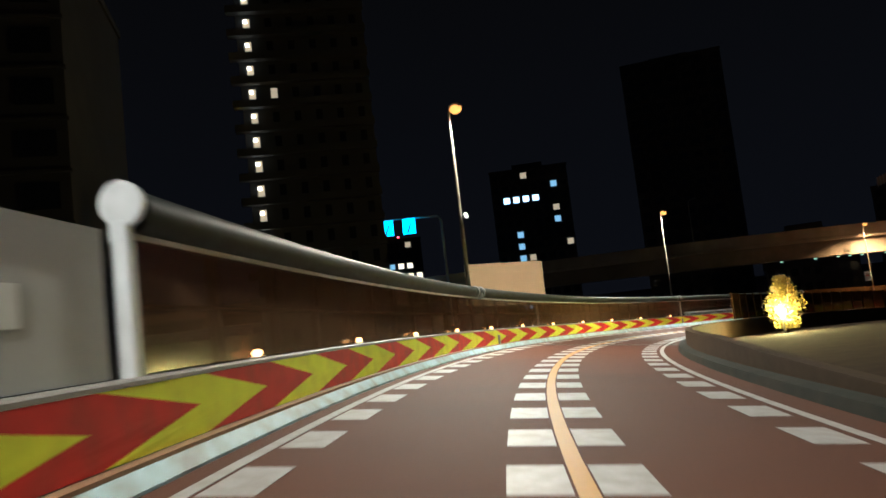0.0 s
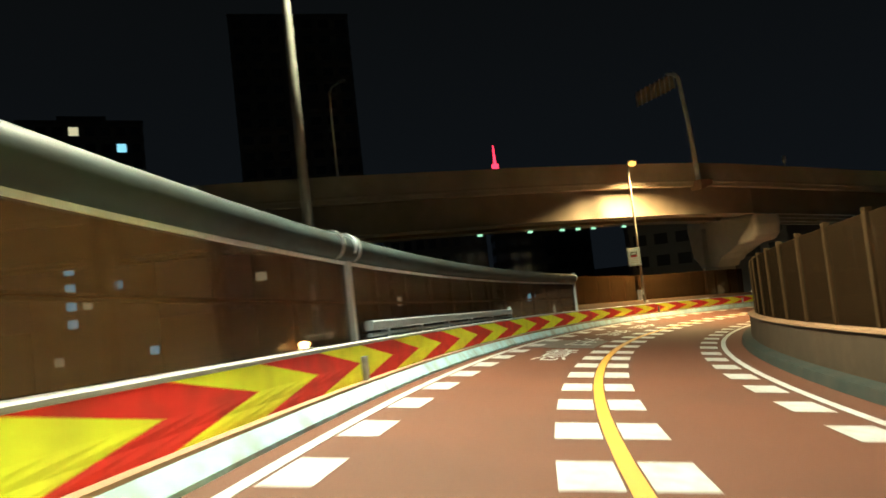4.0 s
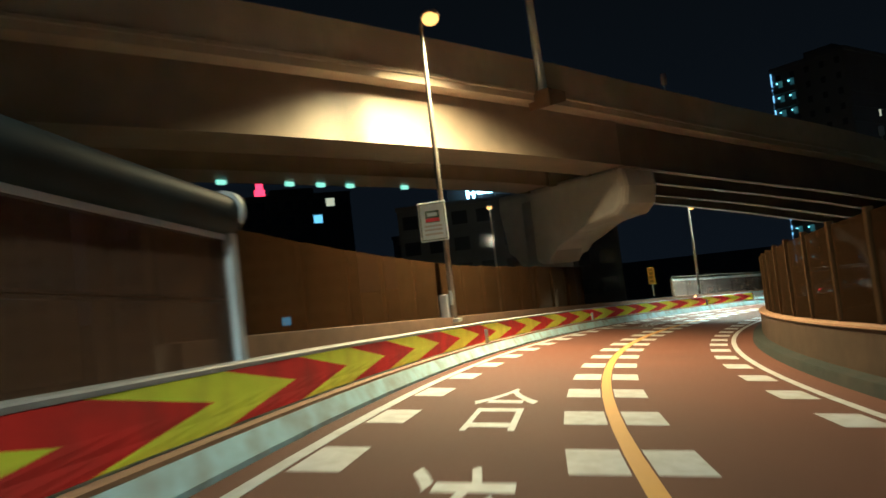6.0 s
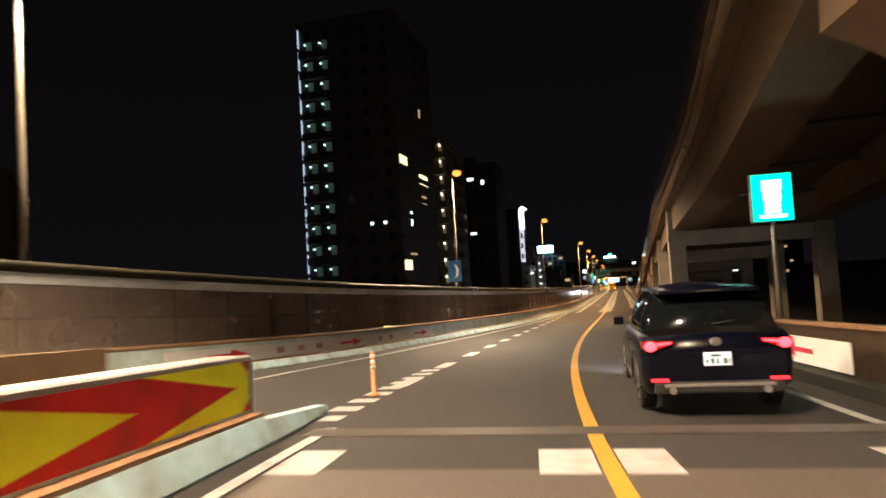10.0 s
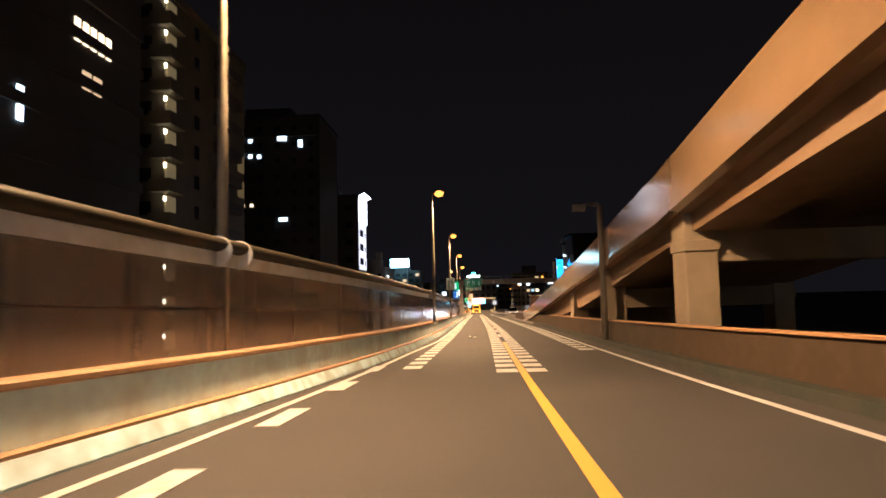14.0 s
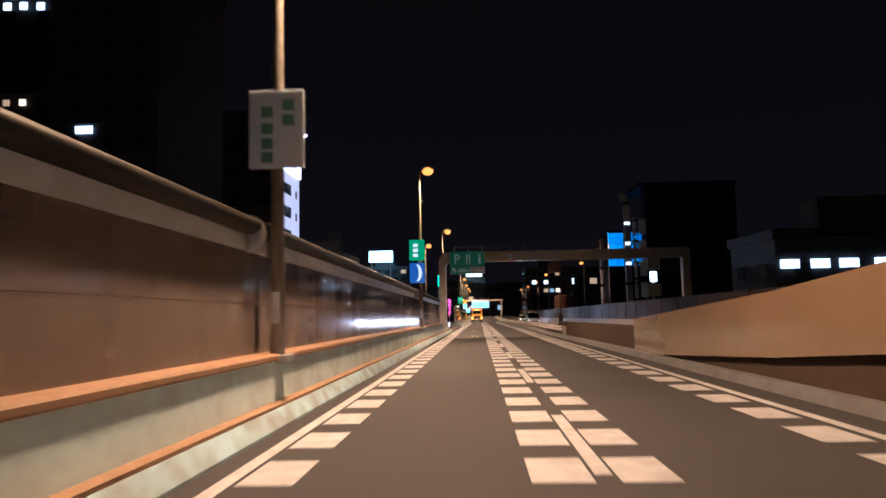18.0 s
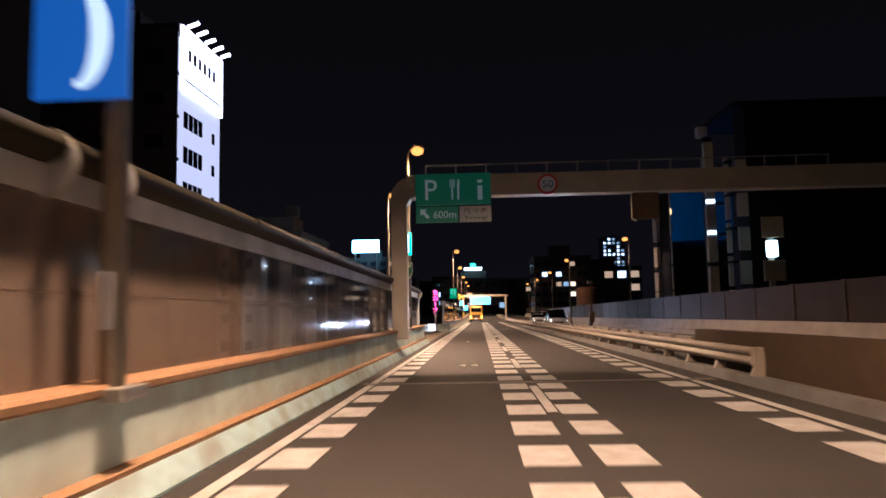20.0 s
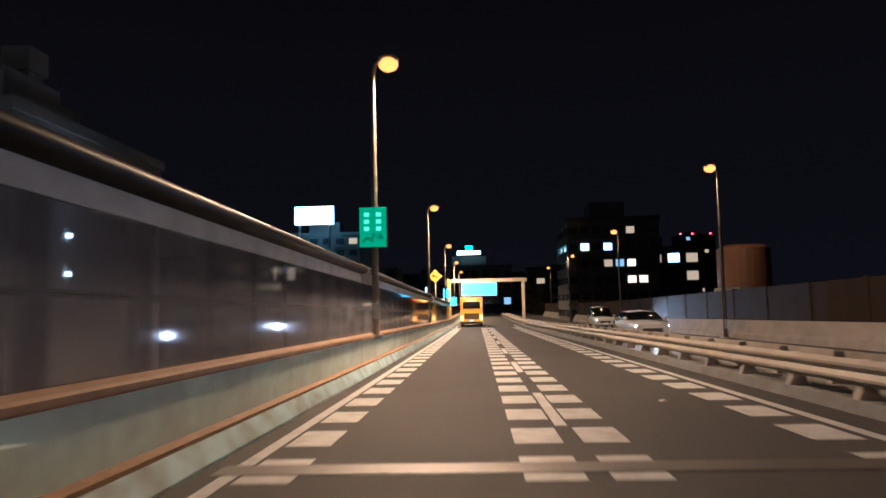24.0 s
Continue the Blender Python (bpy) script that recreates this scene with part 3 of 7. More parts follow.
# plain grey wall before the first post
p = sweep("wall_panel", [(-3.55, 0.95), (-3.40, 0.95), (-3.40, 2.40), (-3.55, 2.40)], -50, 6.2, mat("grey_panel_paint", (0.34, 0.36, 0.38), 0.55, vary=0.06, scale=2.5, stain=(0.24, 0.25, 0.27), stain_amount=0.4), 2, base=-2.9, label="plain grey panel wall on the barrier", category="wall")
notice = thing("notice", stand(4.9, -3.395, 1.45, base=-2.9), "small pale notice on the grey wall", "notice")
part("plate", box(0, 0.012, -0.14, 0.14, 0.0, 0.36, 0.004), mat("pale_notice", (0.62, 0.66, 0.68), 0.5, vary=0.05), notice)

# steel guard pipe on the coping before the wall's end
rail = thing("guard_pipe", stand(72.8, -3.2, 0.93, base=-2.9), "galvanised guard pipe on the coping", "guard rail", "", "structure")
inv = rail.matrix_basis.inverted()
RAIL_PAINT = mat("blue_grey_rail_paint", (0.24, 0.28, 0.32), 0.45, metal=0.2, vary=0.12, scale=5, stain=(0.2, 0.18, 0.16), stain_amount=0.4)
for z0, z1, h in ((0.16, 0.35, 0.09), (0.03, 0.11, 0.06)):
    sweep("beam", [(-3.2 - h, 0.935 + z0 + 0.03), (-3.2 - h + 0.03, 0.935 + z0), (-3.2 + h - 0.03, 0.935 + z0), (-3.2 + h, 0.935 + z0 + 0.03), (-3.2 + h, 0.935 + z1 - 0.03), (-3.2 + h - 0.03, 0.935 + z1), (-3.2 - h + 0.03, 0.935 + z1), (-3.2 - h, 0.935 + z1 - 0.03)], 69.4, 82.5, RAIL_PAINT, 0.8, base=-2.9, parent=rail)
for s in (70.4, 72.8, 75.2, 77.6, 80.0, 82.4):
    q = inv @ at(s, -3.2, 0.935, -2.9)
    part("bracket", box(q.x - 0.06, q.x + 0.06, q.y - 0.1, q.y + 0.1, q.z, q.z + (0.44 if s > 82 else 0.17), 0.008), RAIL_PAINT, rail)

# low parapet and tall boarded wall beyond the end of the hood
sweep("parapet", [(-4.35, -0.3), (-4.1, -0.3), (-4.1, 1.2), (-4.35, 1.2)], 92.8, 148, mat("brown_parapet", (0.17, 0.095, 0.045), 0.8, vary=0.2, scale=3, stain=(0.12, 0.07, 0.04), stain_amount=0.5), 2, base=-2.9, label="low rust-brown concrete parapet", category="parapet")
FENCE_POST = mat("black_brown_post", (0.04, 0.024, 0.011), 0.7, vary=0.15, scale=4, spec=0.0)
boards = thing("board_wall", stand(93, -5.0, 0.0), "tall brown see-through noise wall with steel posts", "noise wall", "", "structure")
inv = boards.matrix_basis.inverted()
bm = box(-0.03, 0.0, 0.005, 0.995, 0.0, 1.0)
clean(bm)
bme = bpy.data.meshes.new("sheet")
bm.to_mesh(bme)
bm.free()
bme.materials.append(clear("brown_film_sheet", (0.055, 0.029, 0.010), 0.6, 0.60, 0.0))
bm = box(-0.14, -0.035, -0.05, 0.05, 0.0, 1.0)
clean(bm)
pme = bpy.data.meshes.new("post")
bm.to_mesh(pme)
bm.free()
pme.materials.append(FENCE_POST)
lx = lambda s: -4.46
crest = lambda s: float(np.interp(s, [93, 108, 116, 123], [1.65, 1.78, 2.02, 2.15]))
for k in range(15):
    s = 93.0 + 2.2 * k
    a, b = at(s, lx(s), 1.1), at(s + 2.2, lx(s + 2.2), 1.1)
    d = b - a
    m = inv @ pose(a.x, a.y, a.z, 0, 0, -math.degrees(math.atan2(d.x, d.y)))
    share("post", pme, boards, m @ Matrix.Diagonal((1, 1, crest(s), 1)))
    if k < 14:
        share("sheet", bme, boards, m @ along(d, 1.0) @ Matrix.Diagonal((1, 1, crest(s), 1)))
sweep("wall_base", [(-4.61, -0.3), (-4.36, -0.3), (-4.36, 1.1), (-4.61, 1.1)], 93, 123.9, PLANK, 2, label="brown base of the tall noise wall", category="wall")

# lay-by: pale blocks, mud and a lit box
sweep("layby", [(lambda s: float(np.interp(s, [318, 324, 340, 346], [-3.0, -5.9, -5.9, -3.2])), -0.3), (-2.9, -0.3), (-2.9, 0.006), (lambda s: float(np.interp(s, [318, 324, 340, 346], [-3.0, -5.9, -5.9, -3.2])), 0.006)], 318, 346, mat("layby_concrete", (0.26, 0.22, 0.18), 0.85, vary=0.25, scale=1.5, bump=0.2, stain=(0.13, 0.09, 0.05), stain_amount=0.7), 1.5, label="worn concrete lay-by with dirt", category="pavement")
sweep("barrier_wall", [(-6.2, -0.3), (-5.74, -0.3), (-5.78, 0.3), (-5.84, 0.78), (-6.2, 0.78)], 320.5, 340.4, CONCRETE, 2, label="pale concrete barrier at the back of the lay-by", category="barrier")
sweep("barrier_coping", [(-6.22, 0.784), (-5.80, 0.784), (-5.80, 0.83), (-6.22, 0.83)], 320.5, 340.4, RUST, 2, label="rust-brown coping on the lay-by's barrier", category="coping")
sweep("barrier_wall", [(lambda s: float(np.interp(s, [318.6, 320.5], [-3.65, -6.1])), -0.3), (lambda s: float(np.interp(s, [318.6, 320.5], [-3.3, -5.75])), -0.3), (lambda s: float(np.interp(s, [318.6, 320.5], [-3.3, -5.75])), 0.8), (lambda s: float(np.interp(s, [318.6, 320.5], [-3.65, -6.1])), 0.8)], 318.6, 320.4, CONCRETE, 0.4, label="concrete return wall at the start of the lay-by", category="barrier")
lead = lambda s: float(np.interp(s, [339.2, 344.6], [-5.72, -2.88]))
BLOCK_PALE = mat("pale_barrier_block", (0.62, 0.76, 0.76), 0.6, vary=0.12, scale=6, bump=0.12, stain=(0.30, 0.28, 0.23), stain_amount=0.6, stain_scale=1.6)
sweep("barrier_wall", [(lambda s: lead(s) - 0.6, -0.3), (lambda s: lead(s) + 0.16, -0.3), (lambda s: lead(s) + 0.14, 0.10), (lambda s: lead(s) + 0.02, 0.16), (lambda s: lead(s), 0.68), (lambda s: lead(s) - 0.6, 0.68)], 339.3, 344.6, BLOCK_PALE, 0.6, label="pale slanting barrier that ends the lay-by", category="barrier")
edge_of_dirt = lambda s: float(np.interp(s, [328, 332.6, 334.6, 339.8, 342.5], [-5.3, -4.85, -4.25, -3.55, -3.5]))
dirt = bmesh.new()
rng = random.Random(4)
rows = []
for i in range(60):
    s = 327.5 + 15.0 * i / 59
    back = -5.73 if s < 339.3 else lead(s) + 0.17
    rows.append([])
    for j in range(15):
        f = j / 14
        z = 0.012 + 0.10 * (1 - f) ** 1.5 * min(1, i / 8) + (rng.uniform(-0.02, 0.035) if 0 < j < 14 else 0)
        X = back + (max(back + 0.05, edge_of_dirt(s) + rng.uniform(-0.12, 0.12)) - back) * f
        rows[-1].append(dirt.verts.new(at(s, X, max(0.009, z) if j < 14 else 0.007)))
for ra, rb in zip(rows, rows[1:]):
    for j in range(14):
        dirt.faces.new((ra[j], ra[j + 1], rb[j + 1], rb[j]))
for k in range(90):  # loose clods and litter
    s = rng.uniform(329, 341)
    q = at(s, rng.uniform(-5.3, edge_of_dirt(s) + 0.15), 0.03)
    bmesh.ops.create_icosphere(dirt, subdivisions=1, radius=rng.uniform(0.015, 0.06), matrix=Matrix.LocRotScale(q, None, (1.4, 1, 0.6)))
tagged(part("dirt", dirt, mat("brown_dirt", (0.075, 0.045, 0.022), 0.95, vary=0.45, scale=7, bump=0.5, bump_scale=18, stain=(0.20, 0.15, 0.09), stain_amount=0.5, stain_scale=2.5)), "brown dirt and litter heaped in the lay-by", "dirt", "", "stuff")

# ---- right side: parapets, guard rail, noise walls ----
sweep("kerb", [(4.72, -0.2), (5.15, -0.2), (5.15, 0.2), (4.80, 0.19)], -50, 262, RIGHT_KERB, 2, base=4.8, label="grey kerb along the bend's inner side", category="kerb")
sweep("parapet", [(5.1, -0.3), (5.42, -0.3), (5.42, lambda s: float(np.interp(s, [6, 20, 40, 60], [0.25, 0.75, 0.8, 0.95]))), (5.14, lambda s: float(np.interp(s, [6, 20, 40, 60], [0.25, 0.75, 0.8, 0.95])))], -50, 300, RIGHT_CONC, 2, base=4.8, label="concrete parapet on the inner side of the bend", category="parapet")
sweep("parapet_cap", [(5.08, 0.955), (5.46, 0.955), (5.46, 1.0), (5.08, 1.0)], 60, 250, RUST, 2, base=4.8, label="rust-brown cap on the parapet", category="coping")
RW = thing("noise_wall", stand(56, 5.4), "brown see-through noise wall on the inner parapet", "noise wall", "", "structure")
inv = RW.matrix_basis.inverted()
bm = box(-0.03, 0.0, 0.08, 2.12, 0.0, 1.86)
clean(bm)
rme = bpy.data.meshes.new("sheet")
bm.to_mesh(rme)
bm.free()
rme.materials.append(clear("dark_brown_sheet", (0.016, 0.009, 0.004), 0.6, 0.80, 0.0))
bm = box(-0.07, 0.05, -0.06, 0.06, 0.0, 1.95)
clean(bm)
qme = bpy.data.meshes.new("post")
bm.to_mesh(qme)
bm.free()
qme.materials.append(FENCE_POST)
s = 56.0
while s < 132:
    a, b = at(s, 5.4, 1.0, 4.8), at(s + 2.2, 5.4, 1.0, 4.8)
    d = b - a
    m = inv @ pose(a.x, a.y, a.z, 0, 0, -math.degrees(math.atan2(d.x, d.y)))
    share("post", qme, RW, m)
    share("sheet", rme, RW, m @ along(d, 2.2))
    s += 2.2

# steel guard rail between the carriageways
MEDIAN_KERB = mat("grey_median_kerb", (0.12, 0.12, 0.12), 0.7, vary=0.14, scale=5, bump=0.12, stain=(0.07, 0.06, 0.05), stain_amount=0.6, stain_scale=1.5)
WHITE_RAIL = mat("pale_rail_paint", (0.24, 0.21, 0.18), 0.5, vary=0.12, scale=4, stain=(0.16, 0.12, 0.09), stain_amount=0.5, stain_scale=1.5)
median = thing("guard_rail", stand(292, 5.0), "pale double-sided corrugated guard rail on short posts", "guard rail", "", "structure")
inv = median.matrix_basis.inverted()
for x in (4.94, 5.80):
    z, f = 0.52, -1 if x < 5 else 1
    w = [(x, z - 0.175), (x + f * 0.075, z - 0.11), (x + f * 0.075, z - 0.07), (x + f * 0.01, z), (x + f * 0.075, z + 0.07), (x + f * 0.075, z + 0.11), (x, z + 0.175), (x - f * 0.02, z + 0.17), (x - f * 0.02, z - 0.17)]
    sweep("beam", w, 296, 480, WHITE_RAIL, 4, base=4.8, parent=median)
bm = prism([(-0.17, -0.05), (0.17, -0.05), (0.10, 0.18), (0.07, 0.66), (-0.07, 0.66), (-0.10, 0.18)], -0.07, 0.07)
clean(bm)
gme = bpy.data.meshes.new("post")
bm.to_mesh(gme)
bm.free()
gme.materials.append(WHITE_RAIL)
s = 296.0
while s < 400:
    share("post", gme, median, inv @ stand(s, 5.04, 0.16, base=4.8) @ Matrix.Diagonal((1, 1, 0.8, 1)))
    share("post", gme, median, inv @ stand(s, 5.70, 0.16, base=4.8) @ Matrix.Diagonal((1, 1, 0.8, 1)))
    s += 2.0
sweep("kerb", [(4.78, -0.2), (5.98, -0.2), (5.98, 0.13), (5.92, 0.16), (4.86, 0.16)], 262, 480, MEDIAN_KERB, 3, base=4.8, label="low kerb under the guard rail", category="kerb")
FAR_CONC = mat("far_barrier_concrete", (0.20, 0.18, 0.16), 0.8, vary=0.14, scale=4, bump=0.12, stain=(0.12, 0.10, 0.08), stain_amount=0.6, stain_scale=1.0)
# far barrier and noise wall beyond the oncoming lanes
sweep("barrier_wall", [(12.3, -0.3), (12.9, -0.3), (12.9, 0.86), (12.62, 0.86), (12.5, 0.3), (12.36, 0.2)], 270, 470, FAR_CONC, 4, label="pale concrete barrier beyond the oncoming lanes", category="barrier")
FW = thing("noise_wall", stand(292, 13.0), "pale panelled noise wall beyond the oncoming lanes", "noise wall", "", "structure")
inv = FW.matrix_basis.inverted()
FAR_PANEL = mat("far_wall_panel", (0.019, 0.013, 0.009), 0.7, vary=0.12, scale=1.2, stain=(0.03, 0.02, 0.014), stain_amount=0.5, per_piece=0.10, spec=0.08)
bm = box(0.0, 0.12, 0.02, 3.98, 0.0, 2.4)
clean(bm)
fme = bpy.data.meshes.new("panel")
bm.to_mesh(fme)
bm.free()
fme.materials.append(FAR_PANEL)
bm = box(-0.03, 0.2, -0.1, 0.1, 0.0, 2.45)
clean(bm)
fpm = bpy.data.meshes.new("post")
bm.to_mesh(fpm)
bm.free()
fpm.materials.append(FAR_PANEL)
s = 272.0
while s < 470:
    d = at(s + 4.0, 13.0) - at(s, 13.0)
    share("panel", fme, FW, inv @ stand(s, 13.0, -0.02) @ along(d, 4.0))
    share("post", fpm, FW, inv @ stand(s, 13.0, -0.02))
    s += 4.0

# arrow boards on the barriers at the slip road
def arrow_board(s0, s1, line, z0, z1, face, label, flip):
    b = thing("arrow_board", stand(s0, line(s0), z0), label, "sign", "arrow boards")
    inv = b.matrix_basis.inverted()
    L = s1 - s0
    sgn = 1 if face > 0 else -1
    bm = bmesh.new()
    def quad(sa, sb, za, zb, off):
        f = [inv @ at(sa, line(sa) + off, za), inv @ at(sb, line(sb) + off, za), inv @ at(sb, line(sb) + off, zb), inv @ at(sa, line(sa) + off, zb)]
        g = [inv @ at(sa, line(sa), za), inv @ at(sb, line(sb), za), inv @ at(sb, line(sb), zb), inv @ at(sa, line(sa), zb)]
        return f, g
    def slab(name, cells, off, m):
        bm = bmesh.new()
        for sa, sb, za, zb in cells:
            f, g = quad(sa, sb, za, zb, off)
            a, c = [bm.verts.new(p) for p in f], [bm.verts.new(p) for p in g]
            bm.faces.new(a)
            bm.faces.new(c[::-1])
            for k in range(4):
                bm.faces.new((a[k], c[k], c[(k + 1) % 4], a[(k + 1) % 4]))
        return part(name, bm, m, b)
    bm = bmesh.new()
    rows = []
    for k in range(9):
        sk = s0 + L * k / 8
        rows.append([bm.verts.new(inv @ at(sk, line(sk) + o, z)) for o, z in ((0, z0), (sgn * 0.03, z0), (sgn * 0.03, z1), (0, z1))])
    for ra, rc in zip(rows, rows[1:]):
        for k in range(4):
            bm.faces.new((ra[k], ra[(k + 1) % 4], rc[(k + 1) % 4], rc[k]))
    bm.faces.new(rows[0])
    bm.faces.new(rows[-1][::-1])
    part("board", bm, BOARD_WHITE, b)
    zc = (z0 + z1) / 2
    for f in (0.12, 0.5, 0.9):
        c = s0 + L * f
        slab("arrow_shaft", [(c - 0.7, c + 0.3, zc - 0.045, zc + 0.045)], sgn * 0.036, ARROW_RED)
        bm = bmesh.new()
        tri = [(c + 0.25, zc - 0.15), (c + 0.95, zc), (c + 0.25, zc + 0.15)]
        if flip:
            tri = [(c - 0.6, zc - 0.15), (c - 1.2, zc), (c - 0.6, zc + 0.15)]
        a = [bm.verts.new(inv @ at(q, line(q) + sgn * 0.037, z)) for q, z in tri]
        c2 = [bm.verts.new(inv @ at(q, line(q) + sgn * 0.032, z)) for q, z in tri]
        bm.faces.new(a)
        bm.faces.new(c2[::-1])
        part("arrow_head", bm, ARROW_RED, b)
    for f in (0.25, 0.31, 0.37, 0.64, 0.70):
        c = s0 + L * f
        slab("letter_bar", [(c, c + 0.36, zc - 0.09, zc + 0.09)], sgn * 0.035, mat("dull_letter_red", (0.45, 0.25, 0.26), 0.5))
    return b


BOARD_WHITE = mat("reflective_white_sheet", (0.82, 0.84, 0.86), 0.35, vary=0.04, scale=4, stain=(0.62, 0.62, 0.63), stain_amount=0.3)
ARROW_RED = mat("arrow_red_sheet", (0.55, 0.02, 0.05), 0.4, vary=0.06)
arrow_board(157.0, 175.0, lambda s: wall_x(s) + 0.325, 0.30, 0.72, 1, "long white board with red arrows on the slip road's barrier", False)
arrow_board(153.0, 172.4, lambda s: 5.085, 0.24, 0.74, -1, "long white board with red arrows on the inner parapet", False)

# ---- the overpass: crosses above the bend, then comes down along the right side ----
VIA = [(-70, 138, 2.9), (-40, 127, 2.9), (-10, 114.5, 2.9), (12, 105.5, 2.9), (28, 99.9, 2.8), (45, 96.2, 2.6), (60, 93.5, 2.2), (70, 90.2, 1.1), (78.8, 86.6, 0.0), (83.8, 85.0, -0.7), (91.4, 82.6, -1.7)]
under = lambda s: float(np.interp(s, [149, 167, 177, 206, 216.5, 236, 250, 280], [5.75, 5.5, 5.33, 4.25, 3.55, 1.6, 0.8, -0.7]))
for s in (165, 180, 195, 206, 220, 235, 248, 262, 280):
    q = at(s, 9.1 if s < 160 else 9.55)
    VIA.append((q.x, q.y, at(s, 5).z + under(s)))
vc = [np.array([v[k] for v in VIA], float) for k in range(3)]
vl = np.r_[0, np.cumsum(np.hypot(np.diff(vc[0]), np.diff(vc[1])))]
vu = np.arange(0, vl[-1], 1.5)
vp = [eased(np.interp(vu, vl, c), 7) for c in vc]


def via(u, off, z):
    """A place on the overpass: u along it, off to its right, z above the girders' underside."""
    i = [float(np.interp(u, vu, c)) for c in vp]
    j = [float(np.interp(u + 0.7, vu, c)) for c in vp]
    k = [float(np.interp(u - 0.7, vu, c)) for c in vp]
    d = Vector((j[0] - k[0], j[1] - k[1]))
    d.normalize()
    return Vector((i[0] + d.y * off, i[1] - d.x * off, i[2] + z))


def via_u(x, y):
    return float(vu[int(np.argmin((vp[0] - x) ** 2 + (vp[1] - y) ** 2))])


U_END = via_u(*at(278, 9.55)[:2])
U_LOW = via_u(*at(190, 9.55)[:2])
U_MID, U_FAR = via_u(*at(217, 9.55)[:2]), via_u(*at(236, 9.55)[:2])
deep = lambda u: float(np.interp(u, [U_LOW - 75, U_LOW - 40, U_LOW - 18, U_LOW, U_MID, U_FAR, U_FAR + 14, U_FAR + 30], [2.1, 1.8, 1.5, 0.95, 0.5, 1.13, 0.99, 0.6]))
wall_h = lambda u: float(np.interp(u, [U_LOW - 75, U_LOW - 18, U_LOW, U_MID, U_FAR, U_FAR + 14], [1.75, 1.35, 1.35, 1.35, 1.15, 1.15]))
overpass = thing("overpass", Matrix.Translation((60, 93, 2.7)), "concrete overpass on girders that curves over the road and descends beside it", "overpass", "", "structure")


def via_sweep(name, prof, u0, u1, m, step=1.5, label=""):
    n = int(math.ceil((u1 - u0) / step))
    bm = bmesh.new()
    rows = []
    for k in range(n + 1):
        u = u0 + (u1 - u0) * k / n
        rows.append([bm.verts.new(via(u, x, z(u) if callable(z) else z) - Vector((60, 93, 2.7))) for x, z in prof])
    c = len(prof)
    for a, b in zip(rows, rows[1:]):
        for k in range(c):
            bm.faces.new((a[k], a[(k + 1) % c], b[(k + 1) % c], b[k]))
    bm.faces.new(rows[0][::-1])
    bm.faces.new(rows[-1])
    return part(name, bm, m, overpass, label)


U_TEE, U_PIER = via_u(63.6, 92.0), via_u(92.5, 82.3)
U_SPLIT = via_u(at(140, 9).x, at(140, 9).y)
# Orange-brown tone: sodium light on the descending part, put into its colour.
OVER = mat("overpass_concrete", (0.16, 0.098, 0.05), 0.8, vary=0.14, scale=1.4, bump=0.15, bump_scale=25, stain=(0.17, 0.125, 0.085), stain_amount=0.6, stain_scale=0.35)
# Paler copy of this concrete; the crossing's extra brightness is in the colour.
OVER_PALE = mat("brightened_overpass_concrete", (0.46, 0.38, 0.28), 0.8, vary=0.14, scale=1.4, bump=0.15, bump_scale=25, stain=(0.28, 0.22, 0.16), stain_amount=0.6, stain_scale=0.35)
PIER_GREY = mat("grey_pier_concrete", (0.38, 0.37, 0.34), 0.8, vary=0.12, scale=1.4, bump=0.15, bump_scale=25, stain=(0.36, 0.35, 0.32), stain_amount=0.6, stain_scale=0.5)
BOX = mat("box_girder_paint", (0.24, 0.19, 0.135), 0.5, vary=0.10, scale=1.2, stain=(0.15, 0.115, 0.08), stain_amount=0.5, stain_scale=0.4)
PANEL = mat("smooth_parapet_panel", (0.17, 0.115, 0.066), 0.13, vary=0.08, scale=0.9, bump=0.03, bump_scale=1.2, stain=(0.13, 0.09, 0.055), stain_amount=0.5, stain_scale=0.35)
GIRD = mat("girder_steel", (0.15, 0.125, 0.09), 0.6, vary=0.14, scale=1.0, stain=(0.09, 0.07, 0.05), stain_amount=0.5, stain_scale=0.4)
via_sweep("deck", [(-4.3, deep), (4.3, deep), (4.3, lambda u: deep(u) + 0.28), (-4.3, lambda u: deep(u) + 0.28)], 0, U_SPLIT, OVER_PALE)
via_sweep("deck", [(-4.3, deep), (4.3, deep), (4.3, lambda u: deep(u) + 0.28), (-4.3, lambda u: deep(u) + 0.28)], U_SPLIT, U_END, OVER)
for o in (-1, 1):
    via_sweep("parapet", [(o * 4.30, lambda u: deep(u) - 0.06), (o * 4.55, lambda u: deep(u) - 0.02), (o * 4.55, lambda u: deep(u) + wall_h(u)), (o * 4.30, lambda u: deep(u) + wall_h(u))], 0, U_SPLIT, OVER_PALE)
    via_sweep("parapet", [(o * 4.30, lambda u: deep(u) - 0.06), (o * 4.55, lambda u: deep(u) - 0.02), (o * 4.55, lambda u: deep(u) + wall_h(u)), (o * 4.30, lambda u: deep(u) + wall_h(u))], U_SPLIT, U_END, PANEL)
    via_sweep("fascia_rib", [(o * 4.552, lambda u: deep(u) + 0.24), (o * 4.62, lambda u: deep(u) + 0.26), (o * 4.62, lambda u: deep(u) + 0.38), (o * 4.552, lambda u: deep(u) + 0.42)], 0, U_SPLIT, OVER_PALE)
    via_sweep("fascia_rib", [(o * 4.552, lambda u: deep(u) + 0.24), (o * 4.62, lambda u: deep(u) + 0.26), (o * 4.62, lambda u: deep(u) + 0.38), (o * 4.552, lambda u: deep(u) + 0.42)], U_SPLIT, U_PIER + 30, OVER)
